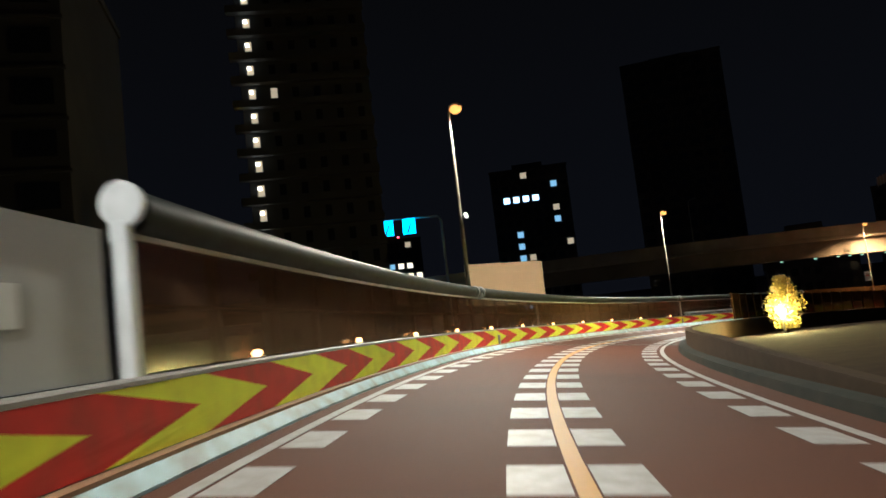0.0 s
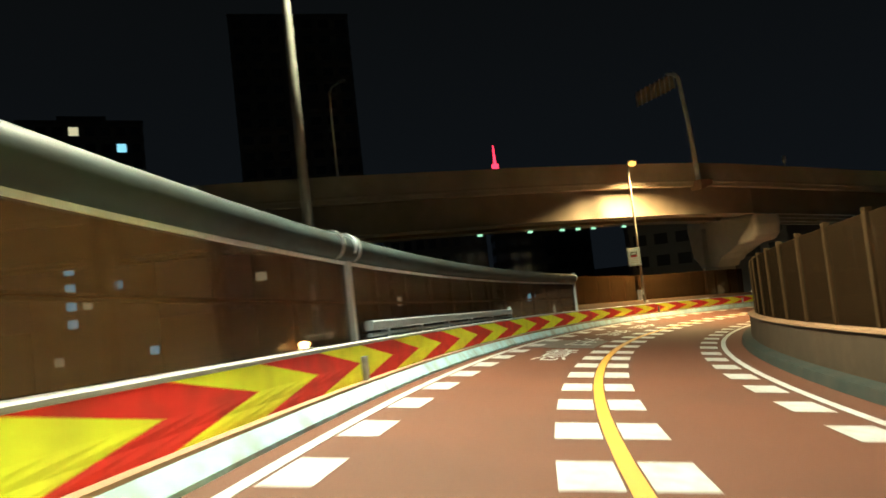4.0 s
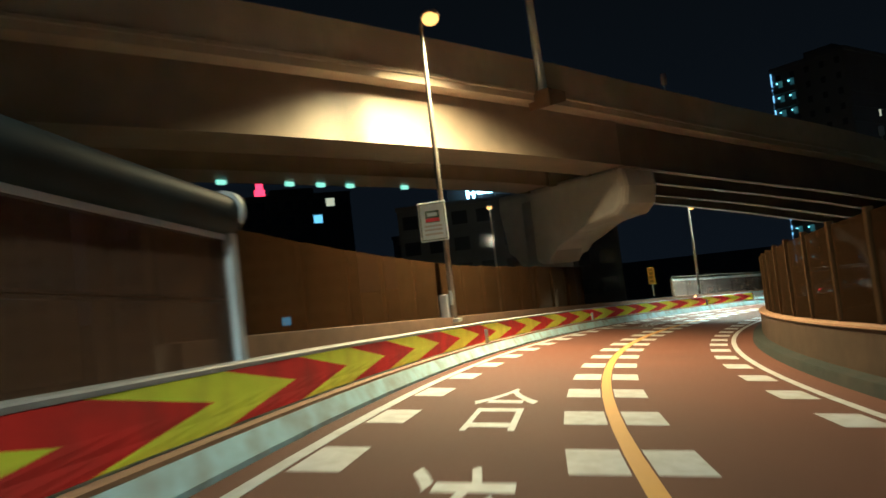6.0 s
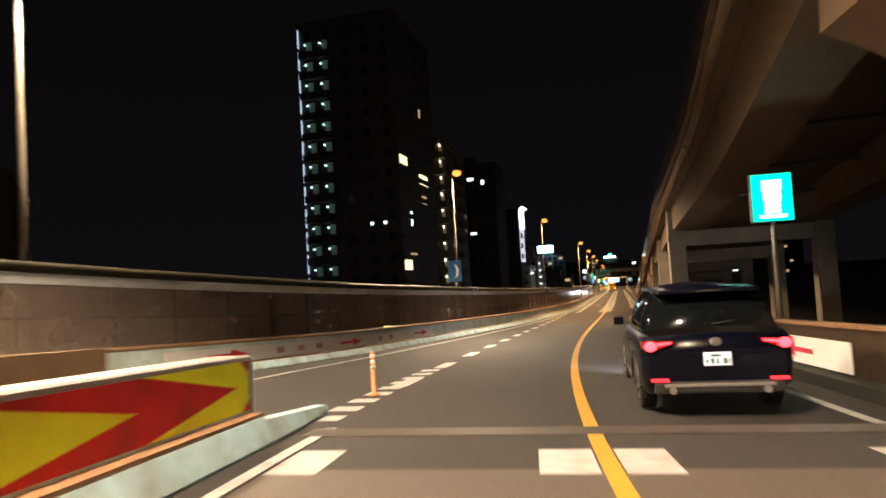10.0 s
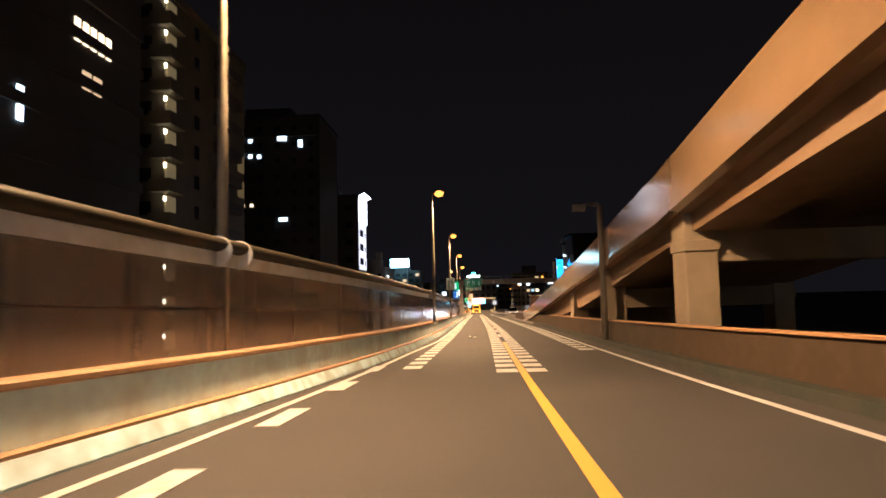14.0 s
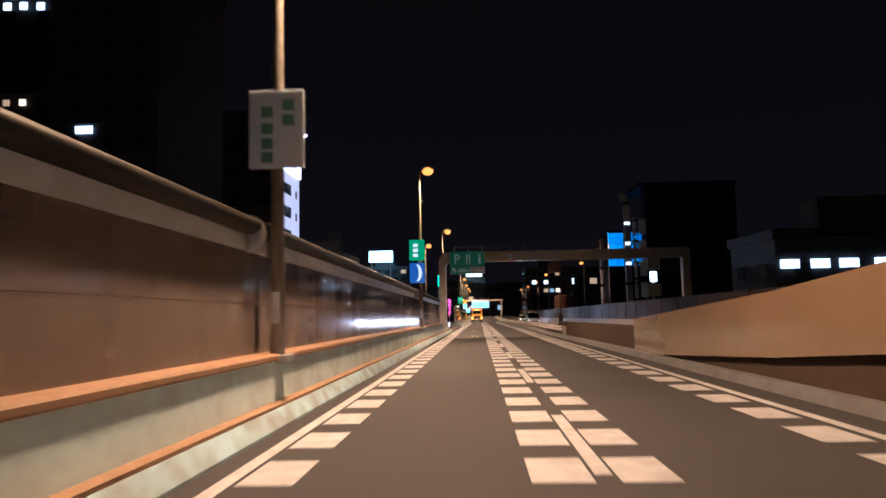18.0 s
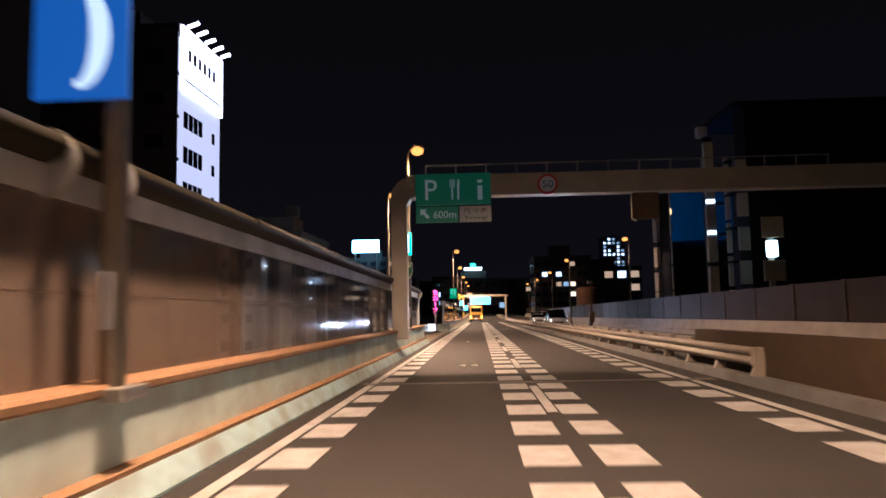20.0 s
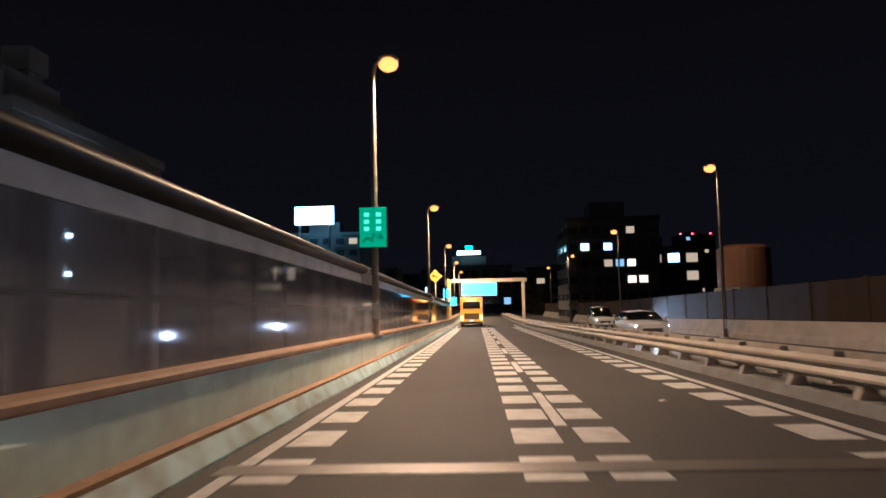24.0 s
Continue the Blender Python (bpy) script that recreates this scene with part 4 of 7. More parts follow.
for o in (-3.6, -1.3, 1.3, 3.6):  # plate girders over the bend's end
    via_sweep("girder", [(o - 0.22, 0.0), (o + 0.22, 0.0), (o + 0.22, 0.05), (o + 0.05, 0.06), (o + 0.05, lambda u: deep(u) - 0.01), (o - 0.05, lambda u: deep(u) - 0.01), (o - 0.05, 0.06), (o - 0.22, 0.05)], U_TEE + 0.05, U_PIER, GIRD)
for a, b in ((-3.75, -1.5), (1.5, 3.75)):  # box girders with a projecting bottom plate over the bend
    via_sweep("box_girder", [(a, 0.06), (b, 0.06), (b, lambda u: deep(u) - 0.01), (a, lambda u: deep(u) - 0.01)], 0, U_TEE, BOX)
    via_sweep("bottom_plate", [(a - 0.12, 0.0), (b + 0.12, 0.0), (b + 0.12, 0.055), (a - 0.12, 0.055)], 0, U_TEE, BOX)
for a, b in ((-3.85, -2.3), (2.3, 3.85)):  # concrete edge beams of the descending part
    via_sweep("edge_beam", [(a, 0.0), (b, 0.0), (b, lambda u: deep(u) - 0.01), (a - 0.04, lambda u: deep(u) - 0.01)], U_PIER + 0.05, U_END, OVER)
for k in range(24):
    u = 60 + 6.0 * k
    if u > U_LOW:
        break
    a, b = via(u, -3.5, deep(u) * 0.75), via(u, 3.5, deep(u) * 0.75)
    part("cross_brace", tube([a - Vector((60, 93, 2.7)), b - Vector((60, 93, 2.7))], 0.07, 6), GIRD, overpass)


PIER_TAN = mat("tan_pier_concrete", (0.21, 0.17, 0.12), 0.8, vary=0.12, scale=1.4, bump=0.15, bump_scale=25, stain=(0.13, 0.10, 0.07), stain_amount=0.6, stain_scale=0.5)


def bent(s, top):
    """Twin columns with a beam that carry the descending overpass."""
    b = thing("overpass_pier", stand(s, 9.55, -0.31, base=4.8), "square concrete twin-column pier under the overpass", "pier", "overpass piers", "structure")
    full = top + 0.28 + deep(via_u(*at(s, 9.55)[:2]))
    for x in (-3.66, 3.66):
        part("column", box(x - 0.44, x + 0.44, -0.62, 0.62, 0, full, 0.04), PIER_TAN, b)
        part("corbel", box(x - 0.48, x + 0.48, -0.68, 0.68, top - 0.25, top + 0.05, 0.02), PIER_TAN, b)
    part("cap_beam", box(-3.2, 3.2, -0.50, 0.50, top - 0.55, top + 0.29, 0.03), PIER_TAN, b)


for s in (181.0, 192.5, 204.3, 216.5, 228.5, 239.5):
    bent(s, under(s))
# right-hand pier with a long arm at the end of the bend
bp = thing("overpass_pier", stand(149.6, 8.6, -0.31, base=4.8), "heavy concrete pier with a curved arm under the overpass", "pier", "", "structure")
tp = 5.78
part("column", box(-2.56, 1.2, -1.1, 1.1, -7.0, tp - 1.0, 0.08), OVER, bp)
part("arm", prism([(-4.4, tp + 0.3), (-4.43, tp - 0.62), (-3.75, tp - 0.95), (-3.1, tp - 1.45), (-2.7, tp - 2.0), (-2.57, tp - 2.8), (1.19, tp - 2.8), (1.6, tp - 1.9), (2.8, tp - 1.2), (4.4, tp - 0.85), (4.4, tp + 0.3)], -1.15, 1.15), OVER, bp)
# left-hand T-shaped pier with a rounded arm
tq = thing("overpass_pier", pose(65.7, 95.7, GROUND_Z, 0, 0, -110.0 + 180.0), "rounded concrete T-shaped pier leaning out over the road", "pier", "", "structure")
H = 1.85 - GROUND_Z
tqx = tq.matrix_basis.inverted() @ Vector((63.3, 88.7, 0))
ang = math.degrees(math.atan2(tqx.y, tqx.x))
tq.matrix_basis = tq.matrix_basis @ pose(0, 0, 0, 0, 0, ang)
shaft = bmesh.new()
bmesh.ops.create_cone(shaft, cap_ends=True, segments=28, radius1=1.27, radius2=1.27, depth=H - 0.5, matrix=Matrix.Translation((0, 0, (H - 0.5) / 2)))
part("column", shaft, PIER_GREY, tq, smooth=True)
arm = [(7.35, H + 0.1), (7.5, H - 0.9), (7.3, H - 1.75), (6.7, H - 2.2), (4.6, H - 2.4), (3.1, H - 2.6), (2.2, H - 2.9), (1.6, H - 3.4), (1.36, H - 4.1), (-1.3, H - 4.1), (-1.8, H - 3.0), (-2.6, H - 1.9), (-2.9, H - 0.6), (-2.8, H + 0.25)]
armm = prism(arm, -1.2, 1.2)
bmesh.ops.bevel(armm, geom=[e for e in armm.edges if abs(e.verts[0].co.y - e.verts[1].co.y) < 0.01], offset=0.35, segments=3, affect="EDGES", profile=0.5)
part("arm", armm, PIER_GREY, tq)

# ---- street lamps ----
LAMP_POWER = 12000.0
lamp_head = [(-0.34, -0.13), (-0.30, 0.02), (-0.1, 0.10), (0.22, 0.08), (0.34, 0.0), (0.36, -0.06)]


def street_lamp(s, X, Z, base, arm=0.35, lit=True, power=1.0, side=1, cone=160):
    """A tapered pole with a short arm and a sodium head at X, Z; side: where the arm points."""
    m = stand(s, X - side * arm, base)
    h = Z - base
    lamp = thing("street_lamp", m, "tall grey steel street lamp with a glowing orange sodium head" if lit else "tall grey steel street lamp, unlit", "street lamp", "street lamps")
    part("pole", tube([(0, 0, 0), (0, 0, h * 0.5), (0, 0, h - 0.25), (side * 0.06, 0, h - 0.02), (side * arm * 0.5, 0, h + 0.08)], [0.105, 0.085, 0.06, 0.055, 0.05], 12), POLE, lamp, smooth=True)
    part("base_plate", box(-0.2, 0.2, -0.2, 0.2, -0.05, 0.06, 0.015), GALV, lamp)
    part("service_hatch", box(-0.055, 0.055, -0.115, -0.09, 0.5, 0.95, 0.01), BAND, lamp)
    part("head", prism([(side * (arm + x * 0.9), h + 0.13 + z) for x, z in lamp_head], -0.15, 0.15), STEEL, lamp)
    b = bmesh.new()
    bmesh.ops.create_uvsphere(b, u_segments=16, v_segments=10, radius=0.25, matrix=Matrix.LocRotScale((side * arm, 0, h - 0.02), None, (1.15, 1.0, 0.85)))
    part("glass", b, SODIUM if lit else GALV, lamp, "glowing orange glass" if lit else "", smooth=True)
    if lit:
        L = bpy.data.lights.new("bulb", "SPOT")
        L.energy, L.color, L.shadow_soft_size = LAMP_POWER * power, (1.0, 0.71, 0.42) if s < 190 and s != 106.1 else (1.0, 0.57, 0.24) if s > 190 else (1.0, 0.52, 0.19), 0.25
        L.spot_size, L.spot_blend = radians(cone), 0.9 if s == 106.1 else 0.35
        o = new("bulb", L)
        o.parent = lamp
        o.location = (side * (arm + 0.85), 0, h - 0.3)
    return lamp


for s, X, Z, base, pw in ((29.6, -3.35, 11.0, 1.0, 1.0), (68.7, -3.55, 10.9, 1.0, 1.0), (106.1, -3.75, 10.8, 1.0, 1.5), (142.2, -3.9, 10.8, 0.96, 1.0), (155.2, -11.1, 9.7, 0.5, 0.7), (183.5, -6.9, 10.2, 0.5, 0.95),
                          (208.7, -4.2, 9.5, 0.85, 0.62), (239.0, -2.62, 8.9, 0.85, 0.5), (263.9, -2.62, 8.9, 0.85, 0.5), (288.2, -2.6, 8.85, 0.85, 0.5), (312.6, -2.75, 8.8, 0.85, 0.45), (323.4, -5.2, 8.75, 0.0, 0.4),
                          (359.5, -2.55, 8.7, 0.85, 0.45), (386.0, -2.9, 8.7, 0.85, 0.45), (412.0, -3.0, 8.7, 0.85, 0.45), (440.0, -3.0, 8.7, 0.9, 0.6), (470.0, -3.0, 8.7, 0.9, 0.6)):
    street_lamp(s, X, Z, base, arm=0.45 if 230 < s < 315 or s > 350 else 0.35, power=pw, cone=146 if s == 106.1 else 130 if s == 142.2 else 160)
# plate, mirror and cabinet on two of the poles
for ob in [o for o in bpy.context.scene.objects if o.name.startswith("street_lamp")]:
    d29, d106 = (ob.location - at(29.6, -3.7)).xy.length, (ob.location - at(106.1, -4.1)).xy.length
    if d29 < 1:
        part("plate", box(-0.16, 0.16, -0.14, -0.11, 1.0, 1.5, 0.008), mat("pale_green_plate", (0.45, 0.62, 0.52), 0.5), ob)
        part("mirror", prism([(0.42 + 0.19 * math.cos(k * 0.4488), 1.42 + 0.19 * math.sin(k * 0.4488)) for k in range(14)], -0.08, -0.03), BAND, ob)
        part("mirror_arm", tube([(0, -0.05, 1.42), (0.35, -0.05, 1.42)], 0.02, 6), GALV, ob)
        part("loudspeaker", tube([(0.1, -0.05, 5.0), (0.3, -0.15, 5.05)], [0.05, 0.16], 10), BAND, ob)
    if d106 < 1:
        part("cabinet", box(-0.45, -0.12, -0.2, 0.12, 0.0, 0.85, 0.02), BAND, ob)
for s, X in ((272.0, 16.0), (350.1, 14.4), (375.2, 11.9), (402.0, 12.4), (430.0, 12.6), (460.0, 12.6)):
    street_lamp(s, X, 8.6, -0.05, side=-1, power=0.045)
# Unseen lamp behind the start, added to light the near barrier.
street_lamp(-12.0, -3.5, 11.0, 1.0, power=1.5)
# two lamps on the overpass and one beyond it
for u, o in ((via_u(30, 98), 4.42), (via_u(100, 80), 4.42), (via_u(128, 74), 4.42)):
    q = via(u, o, deep(u) + wall_h(u))
    m = pose(q.x, q.y, q.z, 0, 0, turn_at(110))
    p = thing("street_lamp", m, "short steel lamp post on the overpass parapet", "street lamp", "street lamps")
    part("pole", tube([(0, 0, 0), (0, 0, 5.5), (0.3, 0, 5.8), (1.3, 0, 5.9)], [0.08, 0.06, 0.05, 0.045], 10), GALV, p, smooth=True)
    part("head", box(1.1, 1.6, -0.12, 0.12, 5.84, 5.98, 0.02), STEEL, p)
# camera-like drum on the overpass parapet
for x, y in ((64.4, 88.4), (82.2, 82.6)):
    u = via_u(x, y)
    q = via(u, 4.42, deep(u) + wall_h(u))
    p = thing("traffic_camera", pose(q.x, q.y, q.z, 0, 0, 0), "pale drum-shaped traffic camera on a bracket", "camera", "traffic cameras")
    part("stalk", tube([(0, 0, 0), (0, 0, 0.35)], 0.04, 8), GALV, p)
    part("drum", tube([(0, 0, 0.3), (0, 0, 0.36), (0, 0, 0.85), (0, 0, 0.9)], [0.1, 0.15, 0.15, 0.08], 14), BAND, p, smooth=True)
# mast lamp beside the descending overpass
q = stand(225.6, 4.72, 0.19)
p = thing("mast_lamp", q, "grey steel mast with an unlit cranked lamp head", "street lamp")
part("pole", tube([(0.2, 0, 0), (0.2, 0, 5.5), (0.1, 0, 5.65), (-0.55, 0, 5.62)], [0.14, 0.12, 0.09, 0.07], 12), POLE, p, smooth=True)
part("head", box(-0.95, -0.4, -0.14, 0.14, 5.36, 5.66, 0.05), POLE, p)

# sign mast on the overpass with a louvred board seen from behind
u = via_u(57.5, 91.4) - 0.8
q = via(u, 4.6, deep(u) - 0.35)
p = thing("sign_mast", pose(q.x, q.y, q.z, 0, 0, 0), "bent steel sign mast on the overpass with a louvred sign", "sign mast")
part("bracket", prism([(-0.7, 0.0), (0.6, 0.35), (0.6, 0.75), (-0.7, 0.75)], -0.5, 0.5), OVER, p)
part("pole", tube([(-0.3, 0, 0.7), (-0.65, -0.05, 5.0), (-1.2, -0.1, 8.6), (-1.4, 0, 8.95), (-2.0, 0.4, 9.1)], [0.2, 0.17, 0.15, 0.14, 0.10], 12), BAND, p, smooth=True)
board = pose(-1.45, 0.05, 0, 0, 0, -38.5)
part("board", prism([(-3.0, 6.9), (0.0, 8.0), (0.0, 9.1), (-3.0, 8.0)], 0.1, 0.17), mat("sign_back", (0.30, 0.27, 0.22), 0.5, metal=0.3), p, m=board)
for k in range(9):
    x = -2.96 + 0.36 * k
    part("rib", prism([(x, 6.8 + 1.1 * (x + 3.0) / 3.0), (x + 0.09, 6.83 + 1.1 * (x + 3.0) / 3.0), (x + 0.09, 8.13 + 1.1 * (x + 3.0) / 3.0), (x, 8.1 + 1.1 * (x + 3.0) / 3.0)], -0.05, 0.095), BAND, p, m=board)

# ---- signs ----
# Bluish cast of the white sheet stands for cold headlights on it.
WHITE_SIGN = mat("white_sign_sheet", (0.66, 0.78, 0.90), 0.4, vary=0.04, scale=3)
GREEN_SIGN = mat("green_sign_sheet", (0.012, 0.16, 0.075), 0.4, vary=0.06, scale=3)
BLUE_SIGN = mat("blue_sign_sheet", (0.02, 0.13, 0.42), 0.4, vary=0.06, scale=3)
INK = mat("dark_sign_ink", (0.05, 0.09, 0.08), 0.5)
RED_INK = mat("red_sign_ink", (0.55, 0.03, 0.05), 0.45)
WHITE_INK = mat("white_sign_ink", (0.80, 0.82, 0.80), 0.45)
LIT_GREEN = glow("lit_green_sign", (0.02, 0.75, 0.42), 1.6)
# Own glow stands in for headlights thrown back by these reflective boards.
SIGN_GREEN = glow("retro_glow_green", (0.01, 0.50, 0.19), 0.32)
SIGN_WHITE = glow("retro_glow_white", (0.85, 1.0, 0.93), 0.5)
SIGN_BLUE = glow("retro_glow_blue", (0.03, 0.16, 0.5), 0.35)
LIT_WHITE = glow("lit_white_sign", (0.85, 1.0, 0.96), 4.5)
LIT_BLUE = glow("lit_blue_board", (0.12, 0.62, 1.0), 2.4)


def plate(parent, x0, x1, z0, z1, m, y=0.0, thick=0.03, name="board", label=""):
    return part(name, box(x0, x1, y - thick, y, z0, z1, min(0.01, thick / 3)), m, parent, label)


def words(parent, text, x, z, w, h, m, y, name="lettering"):
    """Flat raised letters, facing -y."""
    vs, fs = lettering(text)
    if not vs:
        return
    bm = bmesh.new()
    ring = [bm.verts.new((x + u * w, y, z + v * h)) for u, v in vs]
    for f in fs:
        try:
            bm.faces.new([ring[k] for k in f])
        except ValueError:
            pass
    part(name, bm, m, parent)


def sign_post(parent, h, r=0.045, x=0.0):
    part("pole", tube([(x, 0.05, 0), (x, 0.05, h)], r, 10), GALV, parent, smooth=True)


# white sign with a vehicle symbol on the lamp post
g = thing("sign", stand(105.9, -4.37, 3.55, turn=0), "white sign board with a dark vehicle symbol on the lamp post", "sign")
plate(g, -0.47, 0.47, 0.0, 1.26, WHITE_SIGN)
for x0, x1, z0, z1 in ((-0.43, 0.43, 1.19, 1.215), (-0.43, 0.43, 0.04, 0.065), (-0.43, -0.405, 0.04, 1.21), (0.405, 0.43, 0.04, 1.21)):
    plate(g, x0, x1, z0, z1, INK, -0.03, 0.004, "border")
part("symbol", box(-0.24, 0.24, -0.036, -0.031, 0.60, 0.98, 0.002), INK, g)
part("symbol_window", box(-0.17, 0.17, -0.040, -0.036, 0.80, 0.92, 0.001), WHITE_SIGN, g)
part("symbol_stripe", box(-0.24, 0.24, -0.040, -0.036, 0.63, 0.74, 0.001), RED_INK, g)
for z in (0.2, 0.34, 0.46):
    plate(g, -0.3, 0.3, z, z + 0.06, mat("pale_ink", (0.45, 0.47, 0.5), 0.5), -0.03, 0.004, "letter_bar")
part("clamp", box(0.1, 0.42, 0.0, 0.12, 0.55, 0.65, 0.01), GALV, g)

g = thing("sign", stand(139.6, -6.76, 1.2), "narrow yellow sign board on the wall", "sign")
plate(g, -0.30, 0.30, 0.95, 2.3, mat("yellow_sign_sheet", (0.75, 0.42, 0.01), 0.4, vary=0.06))
for z in (1.1, 1.4, 1.7, 2.0):
    plate(g, -0.16, 0.16, z, z + 0.2, mat("ochre_ink", (0.40, 0.20, 0.01), 0.5), -0.03, 0.004, "letter_bar")
sign_post(g, 2.3)

g = thing("sign", stand(182.3, -7.1, 0.9), "blue sign with a pale crescent and arrow on a pole", "sign")
plate(g, -0.42, 0.42, 2.3, 3.6, BLUE_SIGN)
cres = [(0.24 * math.cos(a), 2.95 + 0.42 * math.sin(a)) for a in [math.radians(d) for d in range(-100, 101, 20)]] + [(0.10 * math.cos(a) - 0.02, 2.95 + 0.36 * math.sin(a)) for a in [math.radians(d) for d in range(100, -101, -20)]]
part("crescent", prism(cres, -0.036, -0.031), WHITE_INK, g)
sign_post(g, 3.5)

# lit green sign on the right parapet
g = thing("lit_sign", stand(157.6, 5.42, 1.0), "glowing green sign with white characters on a post", "lit sign")
sign_post(g, 3.2, 0.06)
part("case", box(-0.45, 0.45, -0.02, 0.14, 2.15, 3.25, 0.02), STEEL, g)
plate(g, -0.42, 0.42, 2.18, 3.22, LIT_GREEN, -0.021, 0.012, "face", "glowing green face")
for k in range(3):
    plate(g, -0.2 + 0.02 * k, 0.2 - 0.02 * k, 2.86 - 0.25 * k, 3.08 - 0.25 * k, LIT_WHITE, -0.034, 0.006, "character_bar")
plate(g, -0.28, 0.28, 2.25, 2.31, LIT_WHITE, -0.034, 0.006, "character_bar")

# white notice board with green characters
g = thing("sign", stand(263.7, -3.02, 3.56), "white information board with unreadable green characters on the lamp post", "sign")
plate(g, -0.40, 0.40, 0, 1.14, WHITE_SIGN)
for x, cells in ((0.17, (0.84, 0.62)), (-0.14, (0.74, 0.50, 0.28, 0.08))):
    for z in cells:
        plate(g, x - 0.085, x + 0.085, z, z + 0.16, mat("green_ink", (0.10, 0.30, 0.24), 0.5), -0.03, 0.004, "letter_bar")
part("clamp", box(-0.05, 0.2, 0.0, 0.12, 0.5, 0.6, 0.01), GALV, g)

g = thing("sign", stand(287.95, -3.2, 3.12), "green board above a blue board on the lamp post, added glow", "sign")
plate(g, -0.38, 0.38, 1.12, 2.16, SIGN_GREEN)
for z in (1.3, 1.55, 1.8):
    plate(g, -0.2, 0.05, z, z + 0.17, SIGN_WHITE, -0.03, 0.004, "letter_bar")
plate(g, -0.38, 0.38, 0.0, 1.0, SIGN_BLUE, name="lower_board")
part("crescent", prism([(x, z - 2.45) for x, z in cres], -0.036, -0.031), SIGN_WHITE, g)
part("clamp", box(0.02, 0.25, 0.0, 0.12, 1.0, 1.15, 0.01), GALV, g)

# ---- sign gantry over the road ----
g = thing("gantry", stand(307.0, 0), "pale steel box-beam gantry across both carriageways with signs", "gantry")
GAN = mat("gantry_paint", (0.46, 0.43, 0.38), 0.5, vary=0.08, scale=2, stain=(0.30, 0.26, 0.20), stain_amount=0.4)
part("left_leg", box(-3.22, -2.66, -0.3, 0.3, 0.6, 5.6, 0.05), GAN, g)
elbow = [(-3.22, 5.55)] + [(-2.39 - 0.83 * math.cos(a), 5.55 + 0.85 * math.sin(a)) for a in [math.radians(d) for d in range(0, 91, 15)]] + [(-2.3, 6.4), (-2.3, 5.62), (-2.5, 5.58), (-2.66, 5.35)]
part("elbow", prism(elbow, -0.3, 0.3), GAN, g)
part("beam", box(-2.42, 15.6, -0.3, 0.3, 5.62, 6.40, 0.04), GAN, g)
part("right_leg", box(15.5, 16.1, -0.3, 0.3, -2.0, 6.4, 0.05), GAN, g)
for k in range(14):
    part("rail_post", box(-2.0 + 1.1 * k, -1.96 + 1.1 * k, 0.2, 0.24, 6.4, 6.85), STEEL, g)
part("back_board", box(5.3, 6.25, -0.2, -0.1, 4.65, 5.6, 0.02), mat("brown_board_back", (0.16, 0.10, 0.06), 0.6, vary=0.1), g)
for x in (5.4, 6.1):
    part("board_bracket", box(x, x + 0.08, -0.12, -0.02, 4.6, 5.9), STEEL, g)
part("hand_rail", tube([(-2.0, 0.22, 6.85), (12.4, 0.22, 6.85)], 0.025, 6), STEEL, g)
# Faint glow in place of headlight shine on the reflective gantry boards.
GANTRY_GREEN = glow("gantry_retro_glow_green", (0.010, 0.20, 0.085), 0.08)
GANTRY_WHITE = glow("gantry_retro_glow_white", (0.80, 0.95, 0.88), 0.04)
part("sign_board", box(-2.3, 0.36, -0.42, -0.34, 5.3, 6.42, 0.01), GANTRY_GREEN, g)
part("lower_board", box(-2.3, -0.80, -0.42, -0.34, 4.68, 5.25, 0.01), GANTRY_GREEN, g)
part("name_board", box(-0.76, 0.36, -0.42, -0.34, 4.68, 5.25, 0.01), WHITE_SIGN, g)
words(g, "P", -1.75, 5.85, 0.42, 0.72, GANTRY_WHITE, -0.424)
words(g, "i", -0.02, 5.82, 0.20, 0.72, GANTRY_WHITE, -0.424)
part("fork", box(-1.03, -0.97, -0.426, -0.421, 5.48, 5.95), GANTRY_WHITE, g)
for k in range(3):
    part("fork_tine", box(-1.09 + 0.07 * k, -1.05 + 0.07 * k, -0.426, -0.421, 5.93, 6.2), GANTRY_WHITE, g)
part("knife", prism([(-0.82, 5.48), (-0.76, 5.48), (-0.74, 6.2), (-0.80, 6.22), (-0.83, 6.0)], -0.426, -0.421), GANTRY_WHITE, g)
words(g, "600m", -1.28, 4.96, 0.80, 0.26, GANTRY_WHITE, -0.424)
part("arrow", prism([(-2.15, 5.16), (-1.92, 5.16), (-1.98, 5.08), (-1.82, 4.88), (-1.90, 4.82), (-2.06, 5.0), (-2.13, 4.93)], -0.426, -0.421), GANTRY_WHITE, g)
words(g, "代々木", -0.20, 5.09, 0.86, 0.20, INK, -0.424)
words(g, "Yoyogi", -0.20, 4.81, 0.80, 0.17, INK, -0.424)
disc = lambda r, n=28: [(2.36 + r * math.cos(2 * math.pi * k / n), 5.95 + r * math.sin(2 * math.pi * k / n)) for k in range(n)]
part("speed_sign", prism(disc(0.36), -0.42, -0.34), RED_INK, g, "round red-rimmed speed sign")
part("speed_face", prism(disc(0.28), -0.426, -0.42), WHITE_SIGN, g)
words(g, "50", 2.36, 5.95, 0.38, 0.26, BLUE_SIGN, -0.431)

